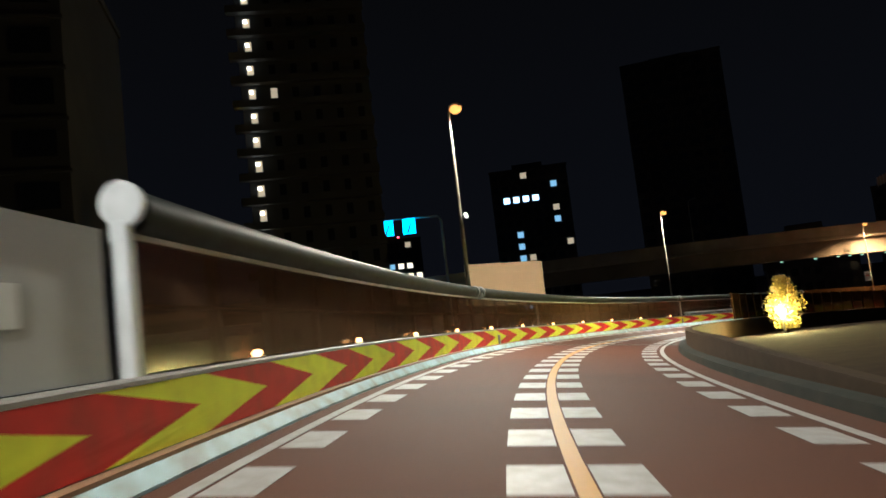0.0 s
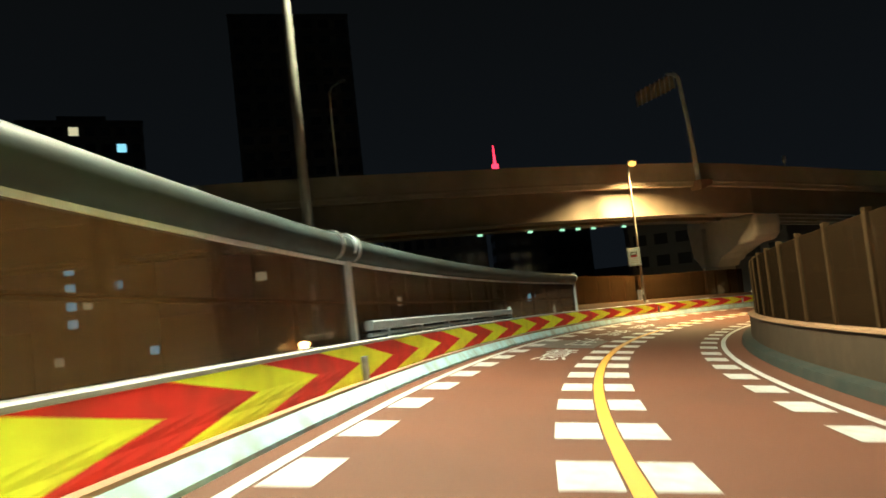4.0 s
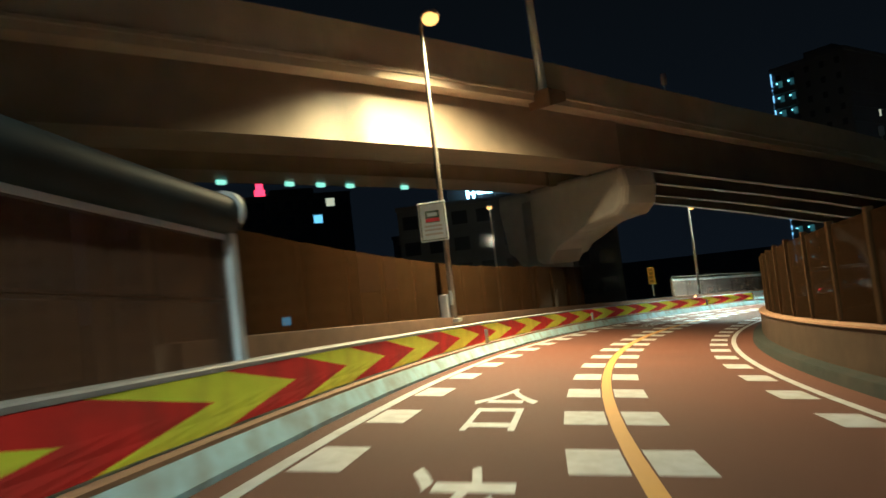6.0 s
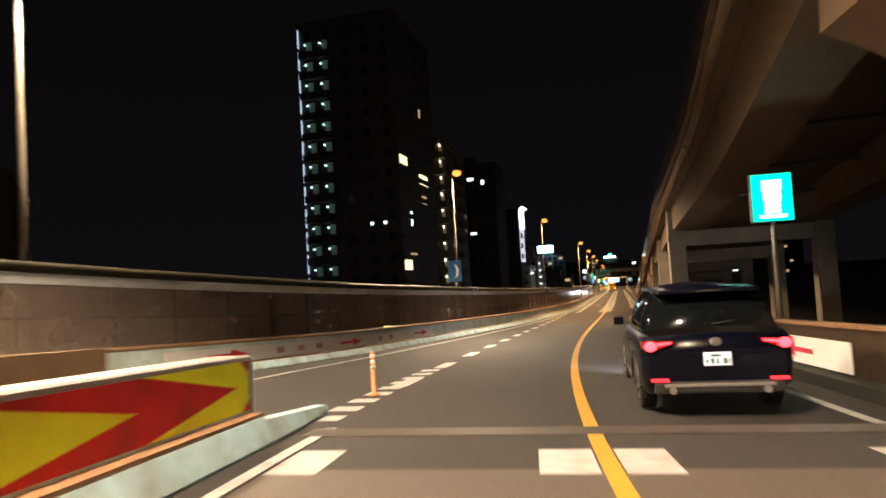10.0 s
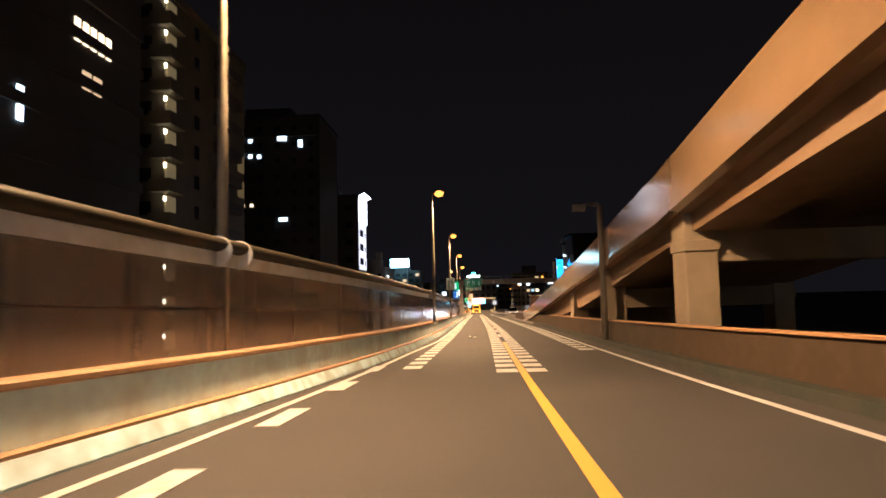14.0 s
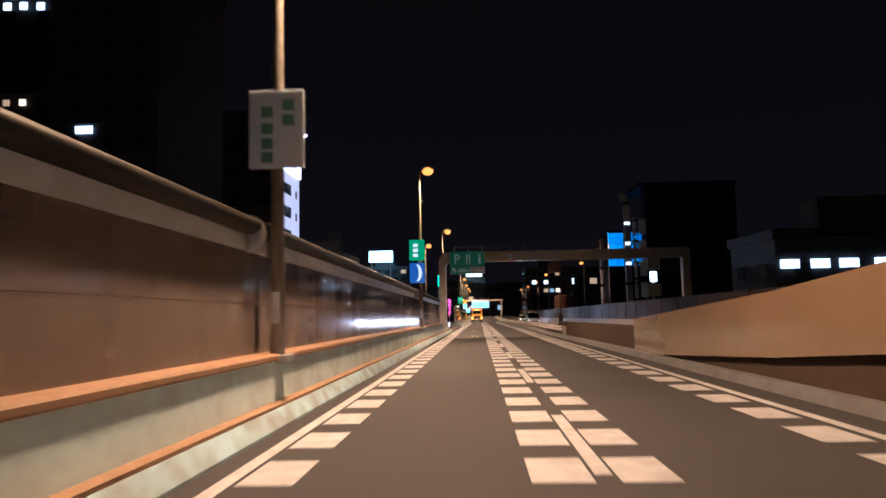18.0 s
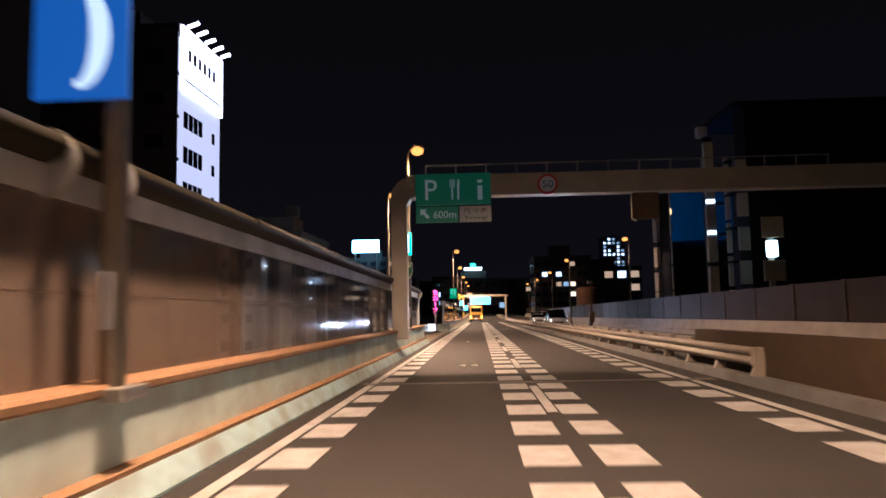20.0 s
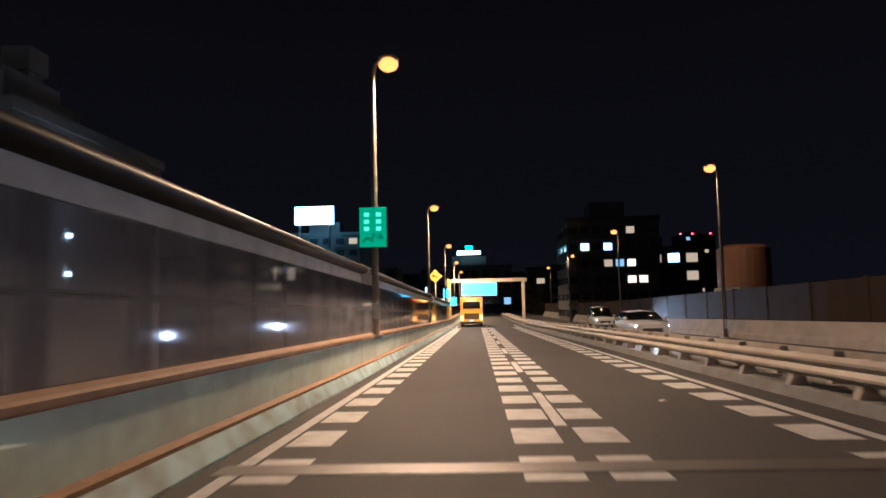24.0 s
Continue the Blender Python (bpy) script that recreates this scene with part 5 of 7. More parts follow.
# lit green sign and route shield on a post
g = thing("lit_sign", stand(311.2, -3.25, 0.96), "glowing green sign above a green route shield on a post", "lit sign")
sign_post(g, 4.1, 0.06)
part("case", box(-0.33, 0.33, -0.02, 0.12, 3.0, 3.98, 0.02), STEEL, g)
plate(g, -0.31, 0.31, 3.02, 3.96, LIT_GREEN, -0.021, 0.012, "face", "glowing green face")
plate(g, -0.21, 0.21, 3.1, 3.9, LIT_WHITE, -0.034, 0.006, "character_bar")
shield = [(-0.34, 2.7), (0.34, 2.7), (0.36, 2.3), (0.26, 2.05), (0.0, 1.93), (-0.26, 2.05), (-0.36, 2.3)]
part("shield_rim", prism(shield, -0.04, -0.01), WHITE_INK, g)
part("shield", prism([(x * 0.9, 2.33 + (z - 2.33) * 0.9) for x, z in shield], -0.046, -0.04), GREEN_SIGN, g)
words(g, "4", 0.0, 2.24, 0.2, 0.28, WHITE_INK, -0.05)
for x in (-0.2, 0.0, 0.2):
    plate(g, x - 0.07, x + 0.07, 2.5, 2.62, WHITE_INK, -0.046, 0.004, "letter_bar")

plate(g, -0.16, 0.16, 0.78, 1.32, WHITE_SIGN, -0.012, 0.012, "lower_plate", "small white plate")

# vertical text display in pink lights
g = thing("text_display", stand(343.4, -4.05, 0.3), "upright message display with glowing pink characters on a post", "message display")
sign_post(g, 1.7, 0.09)
part("case", box(-0.32, 0.32, -0.02, 0.2, 1.35, 3.55, 0.03), mat("black_case", (0.02, 0.02, 0.022), 0.5), g)
PINK = glow("pink_lights", (1.0, 0.06, 0.26), 5.0)
for k, char in enumerate("急カーブ"):
    if char == "ー":
        plate(g, -0.03, 0.03, 3.22 - 0.53 * k - 0.2, 3.22 - 0.53 * k + 0.2, PINK, -0.022, 0.006, "lettering")
    else:
        words(g, char, 0, 3.22 - 0.53 * k, 0.42, 0.44, PINK, -0.03)
# lit white box below it, on the slanting barrier
g = thing("light_box", stand(341.35, -4.28, 0.17, turn=-22), "bright white light box on the barrier", "light box")
part("case", box(-0.4, 0.4, -0.02, 0.12, -0.06, 0.58, 0.02), STEEL, g)
plate(g, -0.37, 0.37, -0.02, 0.54, glow("white_light_box", (1.0, 0.97, 0.92), 1.6), -0.021, 0.01, "face", "glowing white face")

g = thing("sign", stand(359.3, -3.02, 3.36), "green parking area sign with white characters, added glow, on lamp post", "sign")
# Board and letter bars carry thrown-back headlight as emission.
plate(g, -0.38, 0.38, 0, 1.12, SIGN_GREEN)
words(g, "PA", 0.14, 0.28, 0.34, 0.2, WHITE_INK, -0.034)
for x in (-0.18, 0.16):
    for z in (0.45, 0.65, 0.85):
        plate(g, x - 0.08, x + 0.08, z, z + 0.13, glow("retro_glow_pale_green", (0.20, 0.75, 0.42), 0.6), -0.03, 0.004, "letter_bar")
part("chevron_mark", prism([(-0.3, 0.12), (-0.15, 0.24), (0.0, 0.12), (0.0, 0.17), (-0.15, 0.29), (-0.3, 0.17)], -0.036, -0.031), mat("yellow_mark", (0.8, 0.6, 0.05), 0.5), g)
part("clamp", box(-0.02, 0.2, 0.0, 0.12, 0.5, 0.6, 0.01), GALV, g)

g = thing("sign", stand(394, -3.4, 0.96), "yellow diamond warning sign with a black bend arrow", "sign")
part("board", prism([(-0.55, 3.55), (0, 3.0), (0.55, 3.55), (0, 4.1)], -0.03, 0.0), mat("warning_yellow", (0.85, 0.55, 0.02), 0.4, vary=0.05), g)
part("bend_arrow", prism([(0.15, 3.4), (0.2, 3.5), (-0.1, 3.62), (-0.06, 3.72), (-0.28, 3.6), (-0.18, 3.42), (-0.13, 3.53)], -0.036, -0.031), mat("black_ink", (0.02, 0.02, 0.02), 0.5), g)
sign_post(g, 3.9)

g = thing("gantry", stand(418, 0), "gantry with a glowing blue message board over the road", "gantry")
part("left_leg", box(-3.5, -3.1, -0.2, 0.2, 0.9, 5.4, 0.04), mat("yellow_steel", (0.55, 0.36, 0.06), 0.5, vary=0.08), g)
part("beam", box(-3.4, 5.6, -0.15, 0.15, 5.0, 5.4, 0.03), GAN, g)
part("right_leg", box(5.0, 5.35, -0.2, 0.2, 0.1, 5.4, 0.04), GAN, g)
part("board_case", box(-1.9, 2.2, -0.4, -0.2, 3.4, 5.0, 0.03), STEEL, g)
part("board_face", box(-1.8, 2.1, -0.42, -0.401, 3.5, 4.9), LIT_BLUE, g, "glowing blue face")
for x in (-3.6, -2.8):
    part("small_board", box(x - 0.35, x + 0.35, -0.35, -0.25, 3.3 if x < -3 else 2.4, 4.3 if x < -3 else 3.3, 0.02), LIT_BLUE, g)

# flexible post at the end of the chevron barrier
g = thing("flexible_post", stand(153.4, -2.75, 0.0), "orange flexible lane post with white bands", "post")
part("post", tube([(0, 0, 0), (0, 0, 0.03), (0, 0, 0.035), (0, 0, 0.78), (0, 0, 0.8)], [0.1, 0.1, 0.04, 0.04, 0.03], 12), mat("faded_orange", (0.60, 0.24, 0.08), 0.5, vary=0.1), g, smooth=True)
for z in (0.48, 0.58, 0.68):
    part("band", tube([(0, 0, z), (0, 0, z + 0.06)], 0.043, 12), WHITE_INK, g, smooth=True)

# ---- vehicles ----
GLASS = mat("dark_car_glass", (0.004, 0.005, 0.006), 0.08, vary=0.02, spec=0.35)
TYRE = mat("tyre_rubber", (0.018, 0.018, 0.018), 0.85, vary=0.15, scale=20)
ALLOY = mat("alloy_rim", (0.55, 0.55, 0.56), 0.3, metal=0.9, vary=0.05)
TRIM = mat("black_trim", (0.02, 0.02, 0.021), 0.6, vary=0.1)
TAIL = glow("red_tail_light", (1.0, 0.016, 0.02), 10.0)
# Reflectors shine by emission instead of thrown-back light.
TAIL_DIM = glow("red_reflector_glow", (1.0, 0.03, 0.04), 1.2)
HEAD = glow("white_headlight", (1.0, 0.97, 0.92), 12.0)


def paint(name, color, rough=0.22, spec=0.6):
    m = mat(name, color, rough, vary=0.04, scale=2, spec=spec)
    b = m.node_tree.nodes["Principled BSDF"]
    b.inputs["Coat Weight"].default_value, b.inputs["Coat Roughness"].default_value = 0.8, 0.06
    return m


def loft(sections, bm=None):
    """A skin over cross-sections of (y, [(x, z) ...]) given for one half and mirrored."""
    own = bmesh.new()
    rings = []
    for y, half in sections:
        pts = [(x, z) for x, z in half] + [(-x, z) for x, z in reversed(half) if abs(x) > 1e-4]
        rings.append([own.verts.new((x, y, z)) for x, z in pts])
    n = len(rings[0])
    for a, b in zip(rings, rings[1:]):
        for k in range(n):
            own.faces.new((a[k], a[(k + 1) % n], b[(k + 1) % n], b[k]))
    own.faces.new(rings[0][::-1])
    own.faces.new(rings[-1])
    return merge(bm, own)


def wheel(car, x, y, r, w):
    out = 1 if x > 0 else -1
    t = part("wheel", tube([(x - w / 2, y, r), (x - w / 2 + 0.02, y, r), (x + w / 2 - 0.02, y, r), (x + w / 2, y, r)], [r * 0.93, r, r, r * 0.93], 24), TYRE, car, smooth=False)
    xo = x + out * (w / 2 + 0.004)
    part("rim", tube([(xo - out * 0.02, y, r), (xo, y, r)], [r * 0.68, r * 0.66], 20), ALLOY, t)
    for k in range(5):
        a = 2 * math.pi * k / 5
        part("spoke_gap", tube([(xo + out * 0.002, y + r * 0.42 * math.cos(a), r + r * 0.42 * math.sin(a)), (xo + out * 0.006, y + r * 0.42 * math.cos(a), r + r * 0.42 * math.sin(a))], r * 0.15, 8), TRIM, t)


def suv(m):
    car = thing("suv", m, "dark navy five-door SUV with red tail lights on", "car")
    NAVY = paint("navy_car_paint", (0.0015, 0.002, 0.008), 0.3, 0.2)
    NAVY.node_tree.nodes["Principled BSDF"].inputs["Coat Weight"].default_value = 0.22
    # lower body from the rear bumper (y = 0) to the nose (y = 4.55)
    body = [(0.0, [(0, 0.42), (0.70, 0.42), (0.80, 0.50), (0.82, 0.72), (0.80, 0.86), (0, 0.88)]),
            (0.06, [(0, 0.36), (0.78, 0.36), (0.87, 0.46), (0.90, 0.72), (0.88, 0.98), (0, 1.02)]),
            (0.25, [(0, 0.28), (0.82, 0.28), (0.90, 0.40), (0.92, 0.72), (0.90, 1.04), (0, 1.08)]),
            (0.60, [(0, 0.24), (0.84, 0.24), (0.91, 0.36), (0.925, 0.74), (0.89, 1.06), (0, 1.10)]),
            (1.6, [(0, 0.22), (0.84, 0.22), (0.90, 0.34), (0.92, 0.72), (0.88, 1.02), (0, 1.06)]),
            (2.9, [(0, 0.22), (0.84, 0.22), (0.90, 0.34), (0.92, 0.70), (0.87, 0.99), (0, 1.03)]),
            (3.5, [(0, 0.24), (0.84, 0.24), (0.90, 0.36), (0.92, 0.70), (0.84, 0.95), (0, 1.00)]),
            (4.2, [(0, 0.28), (0.76, 0.28), (0.84, 0.42), (0.86, 0.66), (0.74, 0.86), (0, 0.92)]),
            (4.5, [(0, 0.36), (0.58, 0.36), (0.66, 0.46), (0.68, 0.62), (0.56, 0.76), (0, 0.80)])]
    part("body", loft(body), NAVY, car, smooth=True)
    cabin = [(0.20, [(0, 1.02), (0.78, 1.02), (0.80, 1.06), (0.74, 1.12), (0, 1.14)]),
             (0.50, [(0, 1.02), (0.86, 1.02), (0.85, 1.12), (0.66, 1.56), (0, 1.60)]),
             (0.95, [(0, 1.02), (0.87, 1.02), (0.86, 1.12), (0.66, 1.62), (0, 1.67)]),
             (2.0, [(0, 1.02), (0.87, 1.02), (0.86, 1.12), (0.66, 1.63), (0, 1.69)]),
             (2.7, [(0, 1.02), (0.86, 1.02), (0.85, 1.10), (0.62, 1.54), (0, 1.60)]),
             (3.45, [(0, 0.99), (0.80, 0.99), (0.79, 1.02), (0.66, 1.04), (0, 1.06)])]
    part("glasshouse", loft(cabin), GLASS, car, "dark glossy windows", smooth=True)
    roof = [(0.40, [(0, 1.585), (0.62, 1.555), (0.64, 1.575), (0, 1.63)]), (0.62, [(0, 1.64), (0.66, 1.58), (0.68, 1.60), (0, 1.68)]), (1.2, [(0, 1.66), (0.66, 1.61), (0.68, 1.635), (0, 1.705)]),
            (2.2, [(0, 1.66), (0.65, 1.59), (0.67, 1.62), (0, 1.70)]), (2.75, [(0, 1.57), (0.60, 1.52), (0.62, 1.54), (0, 1.61)])]
    part("roof", loft(roof), NAVY, car, smooth=True)
    part("spoiler", box(-0.62, 0.62, 0.26, 0.52, 1.575, 1.62, 0.018), NAVY, car)
    part("high_stop_light", box(-0.16, 0.16, 0.255, 0.262, 1.585, 1.603), TRIM, car)
    part("tailgate_crease", box(-0.66, 0.66, -0.012, 0.02, 0.80, 0.825, 0.008), NAVY, car)
    part("lower_bumper", box(-0.78, 0.78, -0.03, 0.10, 0.32, 0.47, 0.03), TRIM, car)
    part("bumper_strip", box(-0.66, 0.66, -0.045, 0.0, 0.40, 0.445, 0.012), mat("grey_bumper_strip", (0.25, 0.25, 0.26), 0.4, metal=0.4), car)
    for sx in (-1, 1):
        lamp = part("tail_light", prism([(sx * 0.52, 0.99), (sx * 0.90, 0.985), (sx * 0.905, 0.90), (sx * 0.80, 0.85), (sx * 0.66, 0.90), (sx * 0.52, 0.955)], -0.03, 0.22), mat("dark_red_lens", (0.25, 0.01, 0.01), 0.15), car, "red lens")
        ring = bmesh.new()
        bmesh.ops.create_uvsphere(ring, u_segments=12, v_segments=8, radius=0.062, matrix=Matrix.LocRotScale((sx * 0.80, -0.032, 0.925), None, (1.25, 0.35, 1)))
        part("bulb_glow", ring, TAIL, lamp, "glowing red bulb")
        part("light_bar", prism([(sx * 0.55, 0.975), (sx * 0.72, 0.965), (sx * 0.72, 0.93), (sx * 0.55, 0.955)], -0.038, -0.031), TAIL, lamp, "glowing red bar")
        part("reflector", box(sx * 0.60, sx * 0.82, -0.05, -0.03, 0.475, 0.515, 0.008), TAIL_DIM, car, "red reflector")
        part("exhaust_tip", tube([(sx * 0.56, -0.06, 0.36), (sx * 0.56, 0.1, 0.36)], 0.045, 14), ALLOY, car, smooth=True)
        mir = part("wing_mirror", box(sx * 0.92, sx * 1.08, 2.95, 3.10, 1.0, 1.14, 0.03), NAVY, car)
        part("wheel_arch", prism([(0, 0)] * 0 + [(0.43 * math.cos(a), 0.36 + 0.43 * math.sin(a)) for a in [math.radians(d) for d in range(0, 181, 20)]] + [(0.36 * math.cos(a), 0.36 + 0.36 * math.sin(a)) for a in [math.radians(d) for d in range(180, -1, -20)]], 0, 0.04), TRIM, car, m=pose(sx * 0.93, 0.86, 0, 0, 0, 90 if sx < 0 else -90))
        for y in (0.86, 3.55):
            wheel(car, sx * 0.80, y, 0.36, 0.22)
        part("head_light", box(sx * 0.45, sx * 0.72, 4.42, 4.5, 0.62, 0.70, 0.01), HEAD, car, "glowing headlight")
        part("side_skirt", box(sx * 0.88, sx * 0.93, 1.3, 3.1, 0.24, 0.33, 0.01), TRIM, car)
        part("door_handle", box(sx * 0.915, sx * 0.94, 1.75, 1.95, 0.86, 0.89, 0.006), NAVY, car)
        part("door_seam", box(sx * 0.918, sx * 0.924, 2.1, 2.112, 0.4, 0.98), TRIM, car)
    # The plate lamp's light is the plate's own emission.
    pl = part("number_plate", box(-0.165, 0.165, -0.03, -0.012, 0.665, 0.83, 0.004), glow("plate_glow", (1.0, 0.97, 0.92), 0.55), car, "white plate with its lamp's light as glow")
    for x, z, w, h in ((-0.02, 0.79, 0.12, 0.03), (-0.125, 0.72, 0.03, 0.04), (-0.06, 0.72, 0.04, 0.07), (0.0, 0.72, 0.03, 0.07), (0.09, 0.72, 0.05, 0.07), (0.14, 0.72, 0.02, 0.07)):
        part("character_bar", box(x - w / 2, x + w / 2, -0.034, -0.03, z - h / 2, z + h / 2), mat("plate_ink", (0.06, 0.16, 0.09), 0.5), pl)
    emb = bmesh.new()
    bmesh.ops.create_uvsphere(emb, u_segments=14, v_segments=8, radius=0.07, matrix=Matrix.LocRotScale((0, 0.015, 0.96), None, (1.1, 0.3, 0.8)))
    part("emblem", emb, ALLOY, car, smooth=True)
    part("rear_wiper", tube([(0.0, 0.17, 1.17), (0.3, 0.25, 1.2)], 0.012, 6), TRIM, car)
    for sx in (-0.6, 0.6):
        L = bpy.data.lights.new("headlight_beam", "SPOT")
        L.energy, L.color, L.spot_size, L.spot_blend, L.shadow_soft_size = 1000, (1.0, 0.97, 0.92), radians(62), 0.6, 0.06
        o = new("headlight_beam", L)
        o.parent = car
        o.location = (sx, 4.56, 0.66)
        o.rotation_euler = (radians(83), 0, 0)
    return car


suv(stand(150.45, 2.5, 0.0, turn=-3))


def bus(m):
    b = thing("coach", m, "yellow single-deck coach with a dark rear window and orange lights", "bus")
    YEL = paint("coach_yellow", (0.75, 0.40, 0.02), 0.3)
    part("body", box(-1.23, 1.23, 0, 11.5, 0.35, 3.25, 0.14), YEL, b)
    part("rear_window", box(-0.95, 0.95, -0.02, 0.04, 2.0, 2.75, 0.02), GLASS, b)
    part("rear_grille", box(-0.8, 0.8, -0.025, 0.02, 0.85, 1.5, 0.02), mat("dark_grille", (0.08, 0.05, 0.02), 0.6), b)
    part("route_display", box(-0.5, 0.5, -0.03, 0.0, 2.85, 3.05, 0.01), glow("amber_text", (1.0, 0.55, 0.08), 2.5), b)
    part("bumper", box(-1.2, 1.2, -0.08, 0.1, 0.35, 0.6, 0.04), TRIM, b)
    part("side_windows", box(-1.245, 1.245, 0.8, 10.8, 1.9, 2.8), GLASS, b)
    for x in (-1.05, 1.05):
        part("tail_light", box(x - 0.1, x + 0.1, -0.04, 0.02, 0.75, 1.25, 0.015), glow("orange_tail", (1.0, 0.35, 0.05), 7.0), b, "glowing orange light")
        part("marker_light", box(x - 0.07, x + 0.07, -0.04, 0.0, 3.0, 3.1, 0.01), TAIL, b)
        for y in (2.4, 8.6):
            wheel(b, x * 1.02, y, 0.5, 0.28)
    # This plate glows as well, in place of a plate lamp.
    part("number_plate", box(-0.2, 0.2, -0.1, -0.08, 0.62, 0.8), glow("plate_glow", (1.0, 0.97, 0.92), 0.55), b)
    return b


bus(stand(414.5, -0.75, 0.0))


def oncoming(m, label, color, tall):
    c = thing("minivan" if tall else "sedan", m, label, "car", "oncoming cars")
    P = paint("paint_" + str(round(color[0], 2)), color, 0.25)
    h = 1.85 if tall else 1.42
    body = [(0.0, [(0, 0.40), (0.60, 0.40), (0.70, 0.50), (0.72, 0.66), (0.62, 0.80), (0, 0.84)]), (0.3, [(0, 0.28), (0.76, 0.28), (0.84, 0.40), (0.86, 0.70), (0.78, 0.92), (0, 0.97)]),
            (1.0, [(0, 0.22), (0.80, 0.22), (0.86, 0.36), (0.88, 0.74), (0.84, 0.99), (0, 1.04)]), (3.9, [(0, 0.22), (0.80, 0.22), (0.86, 0.36), (0.88, 0.76), (0.85, 1.04), (0, 1.08)]),
            (4.5, [(0, 0.32), (0.74, 0.32), (0.82, 0.44), (0.84, 0.74), (0.80, 0.98), (0, 1.02)])]
    part("body", loft(body), P, c, smooth=True)
    back = 4.4 if tall else 3.9
    cabin = [(0.95, [(0, 0.98), (0.76, 0.98), (0.75, 1.0), (0.66, 1.03), (0, 1.05)]), (1.75, [(0, 0.98), (0.82, 0.98), (0.80, 1.08), (0.64, h - 0.1), (0, h - 0.04)]),
             (2.6, [(0, 0.98), (0.83, 0.98), (0.82, 1.1), (0.68, h - 0.05), (0, h)]), (back - 0.4, [(0, 0.98), (0.83, 0.98), (0.82, 1.1), (0.68, h - 0.1), (0, h - 0.05)]), (back, [(0, 0.98), (0.78, 0.98), (0.77, 1.0), (0.62, 1.12), (0, 1.14)])]
    part("glasshouse", loft(cabin), GLASS, c, "dark windows", smooth=True)
    part("roof", loft([(1.85, [(0, h - 0.05), (0.62, h - 0.09), (0.64, h - 0.07), (0, h)]), (2.6, [(0, h - 0.02), (0.67, h - 0.06), (0.69, h - 0.03), (0, h + 0.03)]), (back - 0.3, [(0, h - 0.08), (0.66, h - 0.12), (0.68, h - 0.09), (0, h - 0.03)])]), P, c, smooth=True)
    part("grille", box(-0.45, 0.45, -0.01, 0.06, 0.48, 0.66, 0.02), TRIM, c)
    part("number_plate", box(-0.165, 0.165, -0.02, 0.0, 0.36, 0.5), WHITE_SIGN, c)
    for x in (-1, 1):
        part("head_light", box(x * 0.48, x * 0.74, 0.06, 0.2, 0.66, 0.78, 0.02), HEAD, c, "glowing headlight")
        part("wing_mirror", box(x * 0.88, x * 1.03, 1.25, 1.37, 1.0, 1.14, 0.03), P, c)
        for y in (0.85, 3.55):
            wheel(c, x * 0.76, y, 0.32, 0.2)
    L = bpy.data.lights.new("headlight_beam", "SPOT")
    L.energy, L.color, L.spot_size, L.spot_blend, L.shadow_soft_size = 1400, (0.92, 0.96, 1.0), radians(60), 0.6, 0.1
    o = new("headlight_beam", L)
    o.parent = c
    o.location = (0, -0.1, 0.7)
    o.rotation_euler = (radians(-84), 0, 0)
    return c


oncoming(stand(347.6, 7.4, -0.02), "white minivan with bright headlights on the oncoming lanes", (0.62, 0.62, 0.60), True)
oncoming(stand(371.0, 7.6, -0.02), "silver car with bright headlights on the oncoming lanes", (0.40, 0.41, 0.42), False)
oncoming(stand(398.0, 10.6, -0.02), "pale van with bright headlights on the oncoming lanes", (0.55, 0.55, 0.54), True)

# ---- the city around: buildings with their storeys and lit windows ----
WARM = glow("warm_window", (1.0, 0.74, 0.40), 1.1)
WARM_DIM = glow("dim_warm_window", (1.0, 0.66, 0.34), 0.30)
COOL = glow("cool_window", (0.72, 0.92, 1.0), 1.6)
COOL_DIM = glow("dim_cool_window", (0.55, 0.80, 0.90), 0.35)
STAIR = glow("stair_light", (0.62, 0.95, 0.88), 1.5)
PANE = mat("dark_window_pane", (0.02, 0.022, 0.026), 0.12, vary=0.1, scale=0.5)


